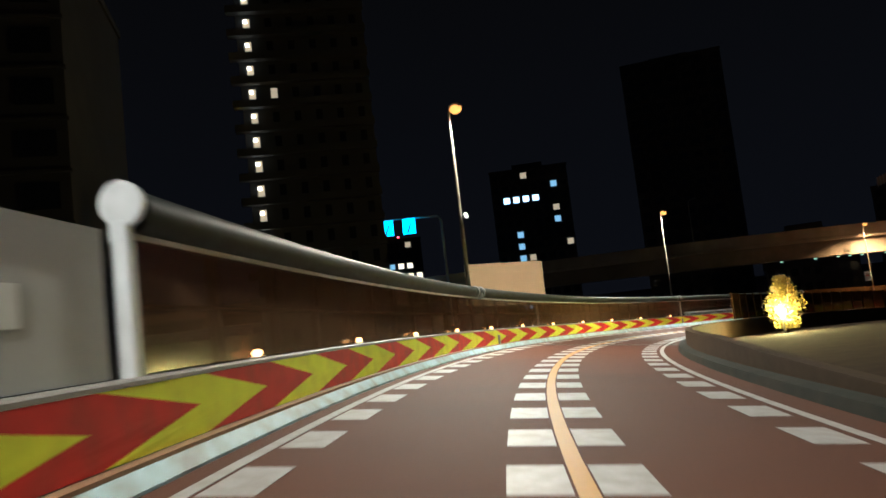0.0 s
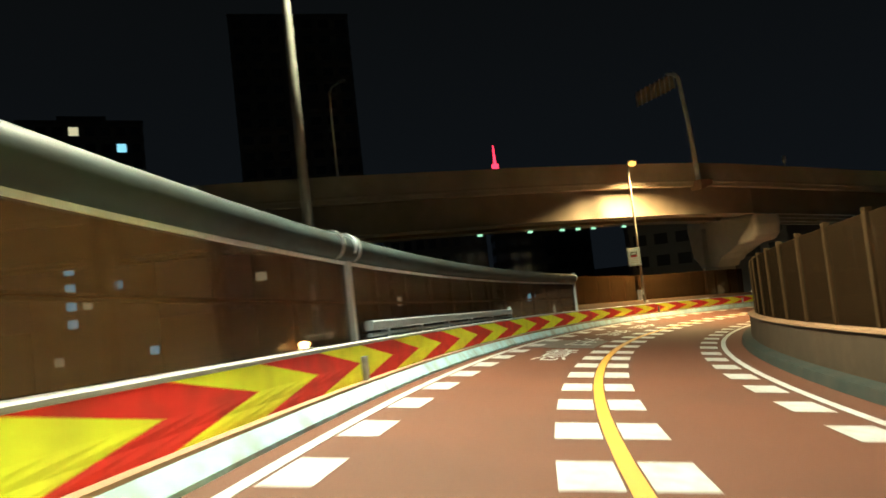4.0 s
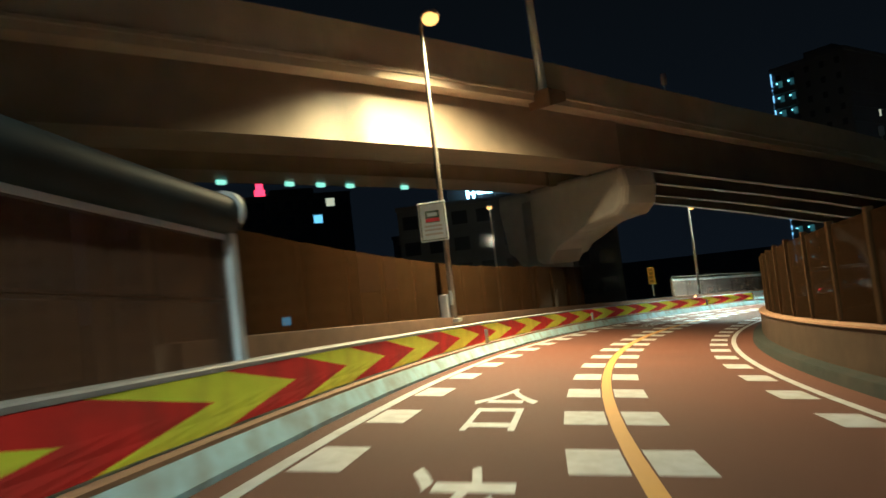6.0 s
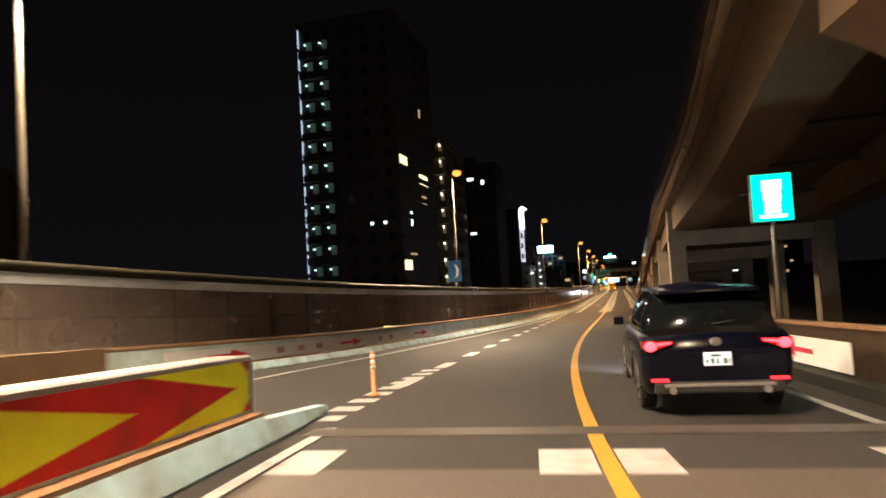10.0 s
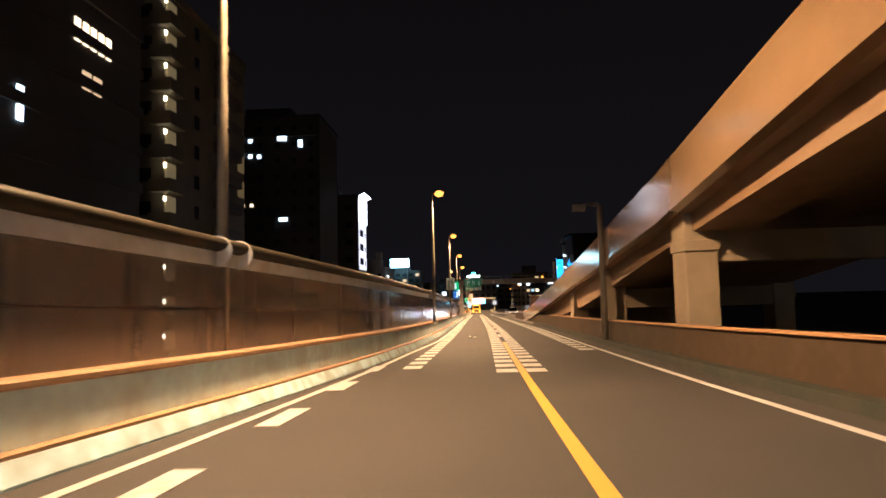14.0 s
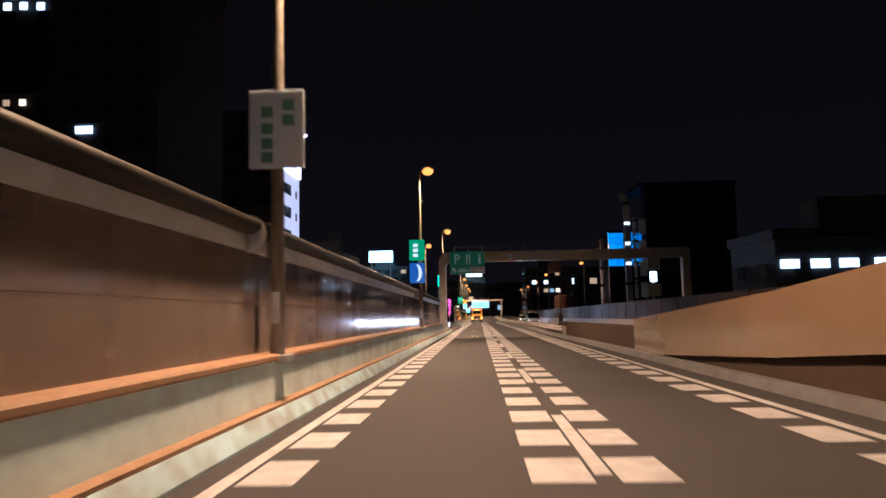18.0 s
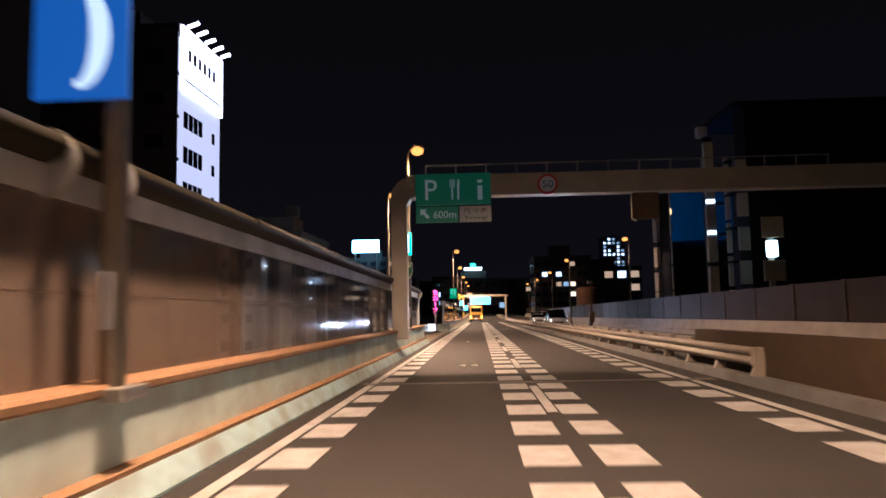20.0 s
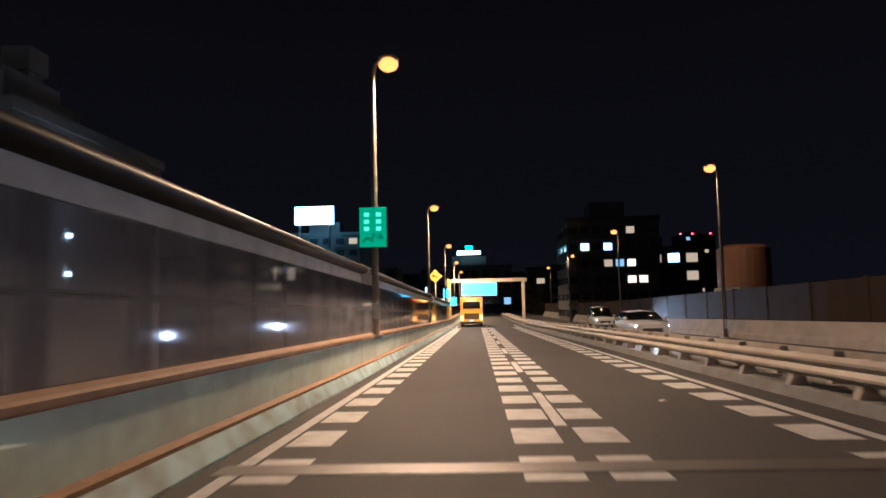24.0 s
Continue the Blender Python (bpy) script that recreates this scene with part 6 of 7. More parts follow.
def building(x, y, w, d, h, turn, face, label, floors, cols, lit, name="office_building", ledge=True, z0=GROUND_Z, win=(0.62, 0.5), balcony=False):
    """A block with storeys, window panes on the two faces that can be seen, a roof and roof plant.
    lit: {(face, floor, column): material}; the front (face 0) looks along -y, the side (face 1) along -x or +x."""
    b = thing(name, pose(x, y, z0, 0, 0, turn), label, "building")
    part("wall", box(-w / 2, w / 2, -d / 2, d / 2, 0, h), face, b)
    part("roof", box(-w / 2 - 0.2, w / 2 + 0.2, -d / 2 - 0.2, d / 2 + 0.2, h, h + 0.7), face, b)
    part("roof_plant", box(-w / 5, w / 5, -d / 5, d / 5, h + 0.7, h + 3.2), face, b)
    fh = h / floors
    if ledge:
        for k in range(1, floors):
            part("balcony" if balcony else "ledge", box(-w / 2 - (1.1 if balcony else 0.15), w / 2 + 0.15, -d / 2 - (1.1 if balcony else 0.18), -d / 2 + 0.1, k * fh - 0.14, k * fh + (0.85 if balcony else 0.1)), face, b)
    cw, cd = w / cols, max(2.0, d / max(1, round(d / 4)))
    me = {}
    def pane(key, u, k, m, side):
        tag = (m.name, side)
        if tag not in me:
            bm = box(-cw * win[0] / 2, cw * win[0] / 2, -0.09, 0.0, 0, fh * win[1]) if side == 0 else box(-0.09, 0.0, -cd * win[0] / 2, cd * win[0] / 2, 0, fh * win[1])
            clean(bm)
            me[tag] = bpy.data.meshes.new("window")
            bm.to_mesh(me[tag])
            bm.free()
            me[tag].materials.append(m)
        share("window", me[tag], b, pose(u, -d / 2, k * fh + fh * 0.28) if side == 0 else pose(-w / 2, u, k * fh + fh * 0.28))
    for k in range(floors):
        for c in range(cols):
            pane("f", -w / 2 + cw * (c + 0.5), k, lit.get((0, k, c), PANE), 0)
        for c in range(int(d / cd)):
            pane("s", -d / 2 + cd * (c + 0.5), k, lit.get((1, k, c), PANE), 1)
    return b


rng = random.Random(11)


def some(face, floors, cols, chance, mats, seed):
    r = random.Random(seed)
    return {(f, k, c): r.choice(mats) for f in face for k in range(floors) for c in range(cols) if r.random() < chance}


# high-rise with a lit edge beside the start of the bend
q = at(62, -53.5)
lit = {(0, k, 0): WARM_DIM for k in range(0, 22)}
lit.update(some((0,), 22, 6, 0.04, [WARM_DIM], 3))
tower = building(q.x + 4.3, q.y + 6, 17, 17, 62, 12, DARK_FACE, "dark high-rise with a lit column of stair windows and balconies", 19, 6, lit, "apartment_tower", balcony=True, win=(0.3, 0.5))
for k in range(19):
    part("stair_bulb", box(-7.4, -7.0, -8.8, -8.6, k * 3.263 + 1.9, k * 3.263 + 2.3), glow("stair_bulb_glow", (1.0, 0.90, 0.70), 5.0), tower)
# dark block on the left, near
q = at(34, -48)
building(q.x, q.y, 26, 20, 46, 18, DARK_FACE, "dark office block with few lights", 13, 7, some((0, 1), 13, 7, 0.03, [COOL_DIM, WARM_DIM], 5))
# lit cluster behind the bend
building(-38, 262, 30, 20, 44, 8, DARK_FACE, "distant office tower with a row of warm lit windows", 11, 9, {**{(0, 8, c): WARM for c in range(3, 8)}, **{(0, 7, c): WARM for c in (6, 7, 8)}, **some((0,), 11, 9, 0.06, [WARM_DIM, COOL_DIM], 8)})
building(20, 236, 26, 18, 60, -4, DARK_FACE, "distant tower with bluish lit windows", 15, 8, {**{(0, k, 2): COOL_DIM for k in range(3, 10)}, **{(0, 12, c): COOL for c in range(1, 5)}, **some((0,), 15, 8, 0.06, [COOL_DIM, WARM_DIM], 9)})
building(78, 250, 34, 22, 96, -14, DARK_FACE, "dark high-rise silhouette with no lights", 20, 7, some((0,), 20, 7, 0.008, [WARM_DIM], 10))
building(150, 232, 30, 20, 40, -30, DARK_FACE, "distant dark block with a few dim windows", 9, 8, {**some((0,), 9, 8, 0.05, [COOL_DIM, WARM_DIM], 12)})
building(96, 205, 24, 16, 26, -20, DARK_FACE, "distant low block with scattered lights", 6, 8, some((0,), 6, 8, 0.03, [COOL_DIM, WARM_DIM], 13))
building(215, 205, 34, 20, 24, -35, DARK_FACE, "distant low block with scattered lights", 6, 9, some((0,), 6, 9, 0.16, [COOL_DIM, COOL, WARM_DIM], 14))
building(150, 158, 44, 24, 22, -62, DARK_FACE, "dark warehouse-like block beyond the noise wall", 4, 9, {})
# tall apartment tower: two columns of stair lights, warm windows on the side towards the road
q = at(237, -32.5)
bt = building(q.x, q.y, 14, 18, 46.5, turn_at(237), DARK_FACE, "tall apartment tower with two columns of small stair lights", 16, 5, {}, "apartment_tower", win=(0.3, 0.4), ledge=False)
for k in range(15):
    for x in (-6.0, -3.7):
        part("stair_light", box(x, x + 0.2, -9.3, -9.1, k * 2.9 + 3.2, k * 2.9 + 3.42), STAIR, bt)
        # Stair light falling on the wall, put in as a glowing patch.
        part("stair_glow", box(x + 0.3, x + 1.1, -9.08, -9.01, k * 2.9 + 2.4, k * 2.9 + 3.7), glow("stair_wall_glow", (0.5, 0.8, 0.7), 0.018), bt)
    part("gallery", box(-6.6, -2.2, -10.0, -9.0, k * 2.9 + 1.1, k * 2.9 + 2.1), DARK_FACE, bt)
for k in range(14):
    part("edge_light", box(-7.0, -6.86, -9.3, -9.1, k * 3.2 + 2.0, k * 3.2 + 4.6), glow("edge_glow", (0.6, 0.75, 0.9), 0.5), bt)
    part("side_ledge", box(7.0, 7.25, -9, 9, k * 2.9 + 4.0, k * 2.9 + 4.7), DARK_FACE, bt)
for y, z, w, h, n, m in ((-8.4, 26.0, 0.5, 1.6, 4, WARM), (0.6, 24.2, 0.55, 1.5, 5, WARM), (-8.4, 11.3, 0.5, 1.5, 4, WARM), (1.5, 21.3, 0.9, 1.2, 2, WARM_DIM), (2.0, 34.5, 0.5, 1.3, 1, WARM_DIM), (-4.6, 17.6, 0.5, 2.0, 1, COOL), (-5.6, 13.2, 0.7, 0.5, 3, WARM_DIM)):
    for k in range(n):
        part("lit_window", box(7.0, 7.1, y + k * (w + 0.35), y + k * (w + 0.35) + w, z, z + h), m, bt)
for x in (2.6, 4.5):
    part("lit_window", box(x, x + 0.4, -9.1, -9.0, 17.7, 18.1), COOL, bt)
# slim beige tower with lit landings at its edges
q = at(259.5, -32.0)
BEIGE = mat("beige_facade", (0.15, 0.125, 0.085), 0.75, vary=0.15, scale=0.5, stain=(0.10, 0.08, 0.055), stain_amount=0.5, stain_scale=0.2)
bg = building(q.x, q.y, 13, 19, 33, turn_at(259), BEIGE, "slim beige apartment tower with lamps on its open landings", 12, 4, {}, "apartment_tower", win=(0.35, 0.4), ledge=False)
# Lamplight on the landing walls is put in as their own glow.
LANDING_GLOW = glow("landing_wall_glow", (1.0, 0.74, 0.34), 0.045)
for k in range(12):
    z = 0.1 + k * 2.75
    part("landing", box(5.6, 7.4, -10.3, -7.4, z - 0.3, z + 0.75), BEIGE, bg)
    part("landing_wall", box(6.51, 6.56, -9.3, -7.4, z + 0.8, z + 2.3), LANDING_GLOW, bg, "landing wall with lamplight put in as glow")
    part("landing_lamp", box(6.6, 6.75, -9.75, -9.55, z + 1.75, z + 2.1), glow("landing_bulb", (1.0, 0.86, 0.55), 4.0), bg)
    part("side_window", box(6.51, 6.55, -3.6, -2.6, z + 1.0, z + 2.2), PANE, bg)
    part("side_balcony", box(6.51, 7.3, 1.0, 6.6, z - 0.2, z + 0.8), DARK_FACE, bg)
# The corner walls carry their lamplight as glow too.
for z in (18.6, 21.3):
    part("landing_wall", box(6.51, 6.56, 7.4, 9.3, z, z + 1.8), glow("corner_wall_glow", (0.30, 0.20, 0.08), 0.12), bg)
# dark block with small white windows near its roof
q = at(314, -36)
db = building(q.x, q.y, 20, 14, 38, turn_at(310), DARK_FACE, "dark block with small white lights near its roof", 14, 7, {}, "apartment_building", win=(0.3, 0.3))
for X, Z, w, h, m in ((-39.1, 30.6, 0.6, 0.6, COOL), (-37.7, 30.6, 0.6, 0.6, COOL), (-39.1, 28.0, 0.6, 0.6, COOL), (-37.7, 28.0, 0.6, 0.6, COOL), (-36.2, 27.9, 0.6, 0.6, COOL), (-32.3, 30.9, 1.5, 0.8, COOL), (-29.2, 29.9, 0.7, 1.2, COOL),
                      (-38.9, 19.7, 0.5, 0.5, WARM_DIM), (-37.5, 19.7, 0.5, 0.5, WARM), (-32.2, 17.2, 1.4, 0.6, COOL)):
    part("lit_window", box(X + 36 - w / 2, X + 36 + w / 2, -7.15, -7.0, Z + 3.9 - h / 2, Z + 3.9 + h / 2), m, db)
# tower block; the floodlight on its road side is the wall's own glow
q = at(341, -32.6)
wt = building(q.x, q.y, 15.5, 8.8, 29.0, turn_at(341), DARK_FACE, "tower block with a floodlit white side and a large white billboard", 8, 4, {}, "office_building", win=(0.4, 0.3))
part("lit_side", box(7.76, 7.95, -4.3, 4.3, 14.0, 28.6), glow("floodlit_white_glow", (0.92, 0.90, 0.98), 0.42), wt, "white side wall with floodlight put in as glow")
part("billboard", box(7.96, 8.2, -4.4, 4.4, 24.0, 29.6), glow("billboard_white", (0.95, 0.97, 1.0), 1.6), wt, "glowing white billboard")
for k in range(6):
    part("letter_bar", box(8.21, 8.23, -3.4 + k * 1.05, -2.8 + k * 1.05, 26.8, 27.8), mat("billboard_ink", (0.15, 0.15, 0.17), 0.5), wt)
part("letter_bar", box(8.21, 8.23, -4.1, 4.1, 24.9, 25.05), mat("billboard_ink", (0.15, 0.15, 0.17), 0.5), wt)
for k in range(5):
    part("billboard_lamp", tube([(8.3, -3.6 + k * 1.8, 29.7), (9.2, -3.6 + k * 1.8, 30.0)], 0.15, 8), glow("billboard_lamp_glow", (1, 1, 1), 4.0), wt)
for z in (21.0, 18.0, 15.0):
    for c in range(4):
        part("window", box(7.951, 8.0, -3.6 + c * 1.0, -2.8 + c * 1.0, z, z + 1.4), PANE, wt)
    part("window", box(7.951, 8.0, 2.4, 3.0, z, z + 1.0), PANE, wt)
# bright cyan billboard far ahead on a roof
q = at(481, -31.5)
building(q.x, q.y, 16, 12, 19, turn_at(470), DARK_FACE, "dark block that carries a glowing billboard", 8, 6, some((0,), 8, 6, 0.12, [COOL_DIM, WARM_DIM], 31))
q = at(470, -31.5)
g = thing("billboard", pose(q.x, q.y, GROUND_Z, 0, 0, turn_at(470)), "glowing cyan-white billboard on steel legs", "billboard")
part("face", box(-3.8, 3.8, -0.3, 0.0, 20.8, 24.3), glow("cyan_billboard", (0.45, 0.90, 1.0), 5.0), g, "glowing cyan-white face")
for x in (-3, 3):
    part("leg", box(x - 0.15, x + 0.15, 0.0, 0.3, 0.0, 24.0), STEEL, g)
# blocks along the left beyond the lay-by
q = at(383, -30.4)
wb = building(q.x, q.y, 11.6, 17, 15.6, turn_at(383), PALE_FACE, "pale grey building with wall lamps and a roof tank", 5, 4, {}, win=(0.35, 0.4), ledge=False)
part("roof_block", box(-1.2, 4.6, -7.6, -2.6, 16.2, 18.4), PALE_FACE, wb)
part("tank_stand", box(2.9, 4.3, -5.2, -3.8, 18.4, 18.9), STEEL, wb)
part("roof_tank", box(2.7, 4.5, -5.4, -3.6, 18.9, 20.4, 0.08), PALE_FACE, wb)
WALL_LAMP = glow("wall_lamp_glass", (0.85, 1.0, 0.95), 4.0)
for z in (7.0, 9.3, 11.6, 14.0):
    part("wall_lamp", box(5.8, 6.1, -3.6, -3.3, z - 0.15, z + 0.15, 0.03), WALL_LAMP, wb, "glowing wall lamp")
for k in range(4):
    part("side_window", box(5.8, 5.85, 0.5 + k * 2.0, 1.6 + k * 2.0, 10.2, 11.4), PANE, wb)
L = bpy.data.lights.new("wall_lamp_bulb", "POINT")
L.energy, L.color, L.shadow_soft_size = 30, (0.92, 1.0, 0.96), 0.2
o = new("wall_lamp_bulb", L)
o.parent = wb
o.location = (9.5, -5.0, 12.0)
q = at(366.5, -31.0)
wc = building(q.x, q.y, 11.2, 13, 12.6, turn_at(366), mat("white_facade", (0.66, 0.66, 0.64), 0.7, vary=0.06, scale=0.6, stain=(0.5, 0.48, 0.45), stain_amount=0.4, stain_scale=0.3), "white building with a rounded lit canopy towards the road", 4, 4, {}, win=(0.3, 0.35), ledge=False)
part("canopy", tube([(5.6, -5.0, 12.0), (5.6, 4.5, 12.0)], [0.7, 0.7], 14), bpy.data.materials["white_facade"], wc, smooth=True)
for y in (-5.2, -2.7):
    part("canopy_light", tube([(5.75, y, 10.75), (5.75, y, 10.6)], [0.32, 0.28], 14), WALL_LAMP, wc, "glowing canopy light")
L = bpy.data.lights.new("canopy_bulb", "POINT")
L.energy, L.color, L.shadow_soft_size = 45, (0.95, 1.0, 0.92), 0.3
o = new("canopy_bulb", L)
o.parent = wc
o.location = (8.0, -4.0, 10.2)
q = at(405, -22)
building(q.x, q.y, 14, 16, 8.6, turn_at(405), DARK_FACE, "low dark building with scattered lights", 4, 5, some((0, 1), 4, 5, 0.15, [COOL_DIM, WARM_DIM], 33))
q = at(520, 1)
g = building(q.x, q.y + 3, 22, 10, 14, turn_at(520), DARK_FACE, "distant block with a glowing roof sign", 4, 8, some((0,), 4, 8, 0.2, [COOL_DIM, WARM_DIM, WARM], 34))
part("roof_sign", box(-3, 3, -5.3, -5.0, 17.4, 18.4), glow("pale_green_sign", (0.75, 1.0, 0.9), 3.0), g, "glowing pale sign")
part("roof_emblem", box(-0.9, 0.9, -5.3, -5.0, 18.5, 19.7), glow("green_emblem", (0.1, 0.9, 0.55), 2.5), g)
# right side
q = at(436, 18)
building(q.x, q.y, 12, 12, 15.2, turn_at(430), DARK_FACE, "dark office block with bright white and warm windows", 7, 8, {(0, 5, 1): COOL, (0, 5, 3): COOL, (0, 6, 5): WARM_DIM, (0, 4, 3): WARM_DIM, (0, 4, 5): WARM, (0, 3, 5): WARM, (0, 3, 6): WARM, (0, 4, 4): COOL_DIM}, win=(0.7, 0.42))
NIGHT_FACE = mat("black_facade", (0.012, 0.012, 0.013), 0.8, vary=0.2, scale=0.5, spec=0.1)
q = at(330, 16.8)
up = q.z - GROUND_Z
rb = thing("office_building", pose(q.x, q.y, GROUND_Z, 0, 0, turn_at(332)), "dark office block with pale panels and small lit corner windows", "building")
part("wall", box(2.0, 12.0, 0.6, 2.6, 0, up + 15.6), NIGHT_FACE, rb)
part("rear_wall", box(5.0, 12.0, 2.61, 8.4, 0, up + 15.6), NIGHT_FACE, rb)
part("corner_pier", box(0.5, 1.05, 5.02, 5.5, 0, up + 14.6), NIGHT_FACE, rb)
for k in range(6):
    for y in (0.6, 4.6):
        part("balcony_slab", box(0.6, 2.0, y, y + 1.0, up + 2.36 * k - 0.1, up + 2.36 * k + 0.04), NIGHT_FACE, rb)
part("roof", box(1.2, 12.1, 0.5, 8.5, up + 15.61, up + 16.0), NIGHT_FACE, rb)
STRIP = mat("pale_wall_strip", (0.52, 0.44, 0.36), 0.7, vary=0.12, scale=0.8, stain=(0.36, 0.30, 0.24), stain_amount=0.5, stain_scale=0.8)
for k in range(5):
    z = up + 0.75 + 2.36 * k
    part("wall_panel", box(1.15, 1.86, 0.3, 0.58, z, z + 1.62), STRIP, rb)
    part("wall_strip", box(0.72, 1.0, 1.3, 1.6, z - 0.1, z + 2.0), STRIP, rb)
for k in range(6):
    z = up + 0.2 + 2.37 * k
    part("corner_panel", box(0.45, 1.1, 4.5, 5.0, z, z + 2.02), STRIP, rb)
    if 1 < k < 5:
        part("corner_window", box(0.5, 1.05, 4.44, 4.9, z + 2.06, z + 2.34), COOL, rb, "small lit corner window")
    else:
        part("corner_window", box(0.5, 1.05, 4.52, 4.9, z + 2.06, z + 2.34), PANE, rb)
part("roof_box", box(0.3, 1.0, 5.2, 6.0, up + 14.7, up + 15.5, 0.04), STRIP, rb)
# block behind it: blue-glowing front, fins added to mask it sideways, pale corner strips
q = at(343.6, 16.8)
up = q.z - GROUND_Z
bb = thing("office_building", pose(q.x, q.y, GROUND_Z, 0, 0, turn_at(345)), "dark block with a blue-lit front behind fine added masking fins", "building")
part("wall", box(0.1, 5.6, 0.0, 4.6, 0, up + 12.1), NIGHT_FACE, bb)
part("roof", box(0.0, 5.7, -0.1, 4.7, up + 12.11, up + 12.3), NIGHT_FACE, bb)
part("blue_screen", box(0.12, 5.5, -0.12, -0.02, up + 7.6, up + 11.9), glow("blue_screen_glow", (0.03, 0.30, 0.80), 2.6), bb, "blue-lit front")
# Unseen fins, put in to hide the blue glow from oblique views.
for k in range(28):
    part("fin", box(0.08 + 0.2 * k, 0.11 + 0.2 * k, -0.74, -0.02, up + 7.5, up + 12.0), NIGHT_FACE, bb)
for z0, z1 in ((1.2, 3.1), (3.2, 4.95), (5.5, 7.3), (7.85, 9.7), (9.74, 11.55)):
    part("corner_strip", box(-0.25, 0.08, 2.9, 4.2, up + z0, up + z1), STRIP, bb)
for k in range(5):
    part("corner_strip", box(-0.02, 0.07, -0.95, -0.68, up + 1.0 + 2.25 * k, up + 3.1 + 2.25 * k), STRIP, bb)
part("corner_lamp", box(-0.02, 0.1, -1.05, -0.97, up + 9.85, up + 10.35), glow("amber_corner_lamp", (1.0, 0.55, 0.2), 1.2), bb, "glowing amber corner lamp")
# pale panels with a lit green sign on a post beyond the far wall
g = thing("lit_sign", stand(325.7, 18.1, -2.5), "small bright green-white sign between two beige panels on a post", "lit sign")
part("pole", box(-0.15, 0.15, 0.1, 0.3, 0, 9.6), STEEL, g)
for z in (5.6, 8.3):
    part("panel", box(-0.55, 0.75, -0.05, 0.09, z, z + 1.3), mat("beige_panel", (0.42, 0.34, 0.22), 0.6, vary=0.08), g)
part("face", box(-0.32, 0.32, -0.1, 0.09, 7.1, 8.1, 0.02), glow("green_white_face", (0.70, 1.0, 0.86), 4.0), g, "glowing green-white face")
# dark pole with a camera box before the far wall
g = thing("camera_pole", stand(358.8, 12.3, 0), "dark steel pole with a camera box beside the far wall", "pole")
part("pole", tube([(0, 0, 0), (0, 0, 4.7)], [0.11, 0.08], 10), POST_DARK, g, smooth=True)
part("cabinet", box(-0.3, 0.3, -0.25, 0.25, 0.0, 1.5, 0.03), POST_DARK, g)
part("camera_box", box(-0.35, 0.15, -0.2, 0.2, 4.6, 4.95, 0.03), STEEL, g)
q = at(305, 27)
lw = building(q.x, q.y, 14, 8, 10.2, turn_at(305), DARK_FACE, "low dark building with a row of lit windows", 3, 4, {}, win=(0.3, 0.25))
for x0, x1 in ((-6.7, -5.5), (-4.7, -3.5), (-2.8, -1.6), (-0.5, 0.6)):
    part("lit_window", box(x0, x1, -4.15, -4.0, 8.2, 8.8), COOL, lw)
q = at(380, 15.2)
tk = thing("water_tank", pose(q.x, q.y, GROUND_Z, 0, 0, 0), "brown cylindrical tank on a tall base", "tank")
part("base", box(-1.2, 1.2, -1.2, 1.2, 0, 5.4, 0.05), DARK_CONC, tk)
part("drum", tube([(0, 0, 5.4), (0, 0, 7.6), (0, 0, 7.8)], [1.45, 1.45, 1.1], 24), mat("brown_tank", (0.13, 0.06, 0.025), 0.6, vary=0.12), tk, smooth=False)
building(975, -297, 26, 26, 82, turn_at(600), mat("bright_tower", (0.3, 0.32, 0.34), 0.5), "distant tower with bright white outline lights", 18, 5, {**some((0,), 18, 5, 0.6, [COOL, COOL_DIM], 41)}, win=(0.5, 0.5))
for k, (s, X, w, h, seed) in enumerate(((560, -40, 30, 16, 51), (600, 34, 30, 16, 52), (650, -18, 36, 18, 53), (700, 20, 40, 18, 54), (500, 38, 24, 16, 55), (560, 20, 20, 13, 56), (760, -6, 60, 18, 57))):
    q = at(s, X)
    building(q.x, q.y, w, 14, h, turn_at(s), DARK_FACE, "distant city block with scattered lit windows", max(4, h // 4), max(5, w // 4), some((0,), max(4, h // 4), max(5, w // 4), 0.2, [COOL_DIM, WARM_DIM, WARM, COOL], seed))

# slender far tower; red, pink and white floodlighting put in as surface glow
g = thing("landmark_tower", pose(518, 787, GROUND_Z, 0, 0, 20), "slender stepped tower floodlit red and pink at its top", "tower")
part("shaft", box(-11, 11, -11, 11, 0, 116), DARK_FACE, g)
part("crown_base", box(-9, 9, -9, 9, 116, 131), glow("pink_white_floodlit_glow", (0.95, 0.42, 0.95), 0.5), g, "pink-white floodlit storeys")
for k in range(5):
    part("crown_fin", box(-8.5 + 3.8 * k, -7.2 + 3.8 * k, -9.5, -9.1, 116, 131), glow("blue_white_floodlit_glow", (0.55, 0.6, 1.0), 0.9), g)
RED = glow("red_floodlit_glow", (1.0, 0.02, 0.05), 1.3)
for a, z0, z1 in ((6, 131, 141), (4.6, 141, 152), (3.2, 152, 164)):
    part("step", box(-a, a, -a, a, z0, z1), RED, g, "red floodlit step")
part("spire", tube([(0, 0, 164), (0, 0, 190)], [2.0, 0.6], 8), RED, g, "red spire")

# tan board behind the wall in the bend
g = thing("sign_board", stand(43.6, -4.05, 2.7), "large plain tan board seen from behind above the noise wall", "sign")
inv = g.matrix_basis.inverted()
bm = bmesh.new()
a, b = at(43.1, -9.2, 2.2), at(44.6, -4.3, 2.2)
d = (b - a).normalized()
nrm = Vector((d.y, -d.x, 0))
ring = []
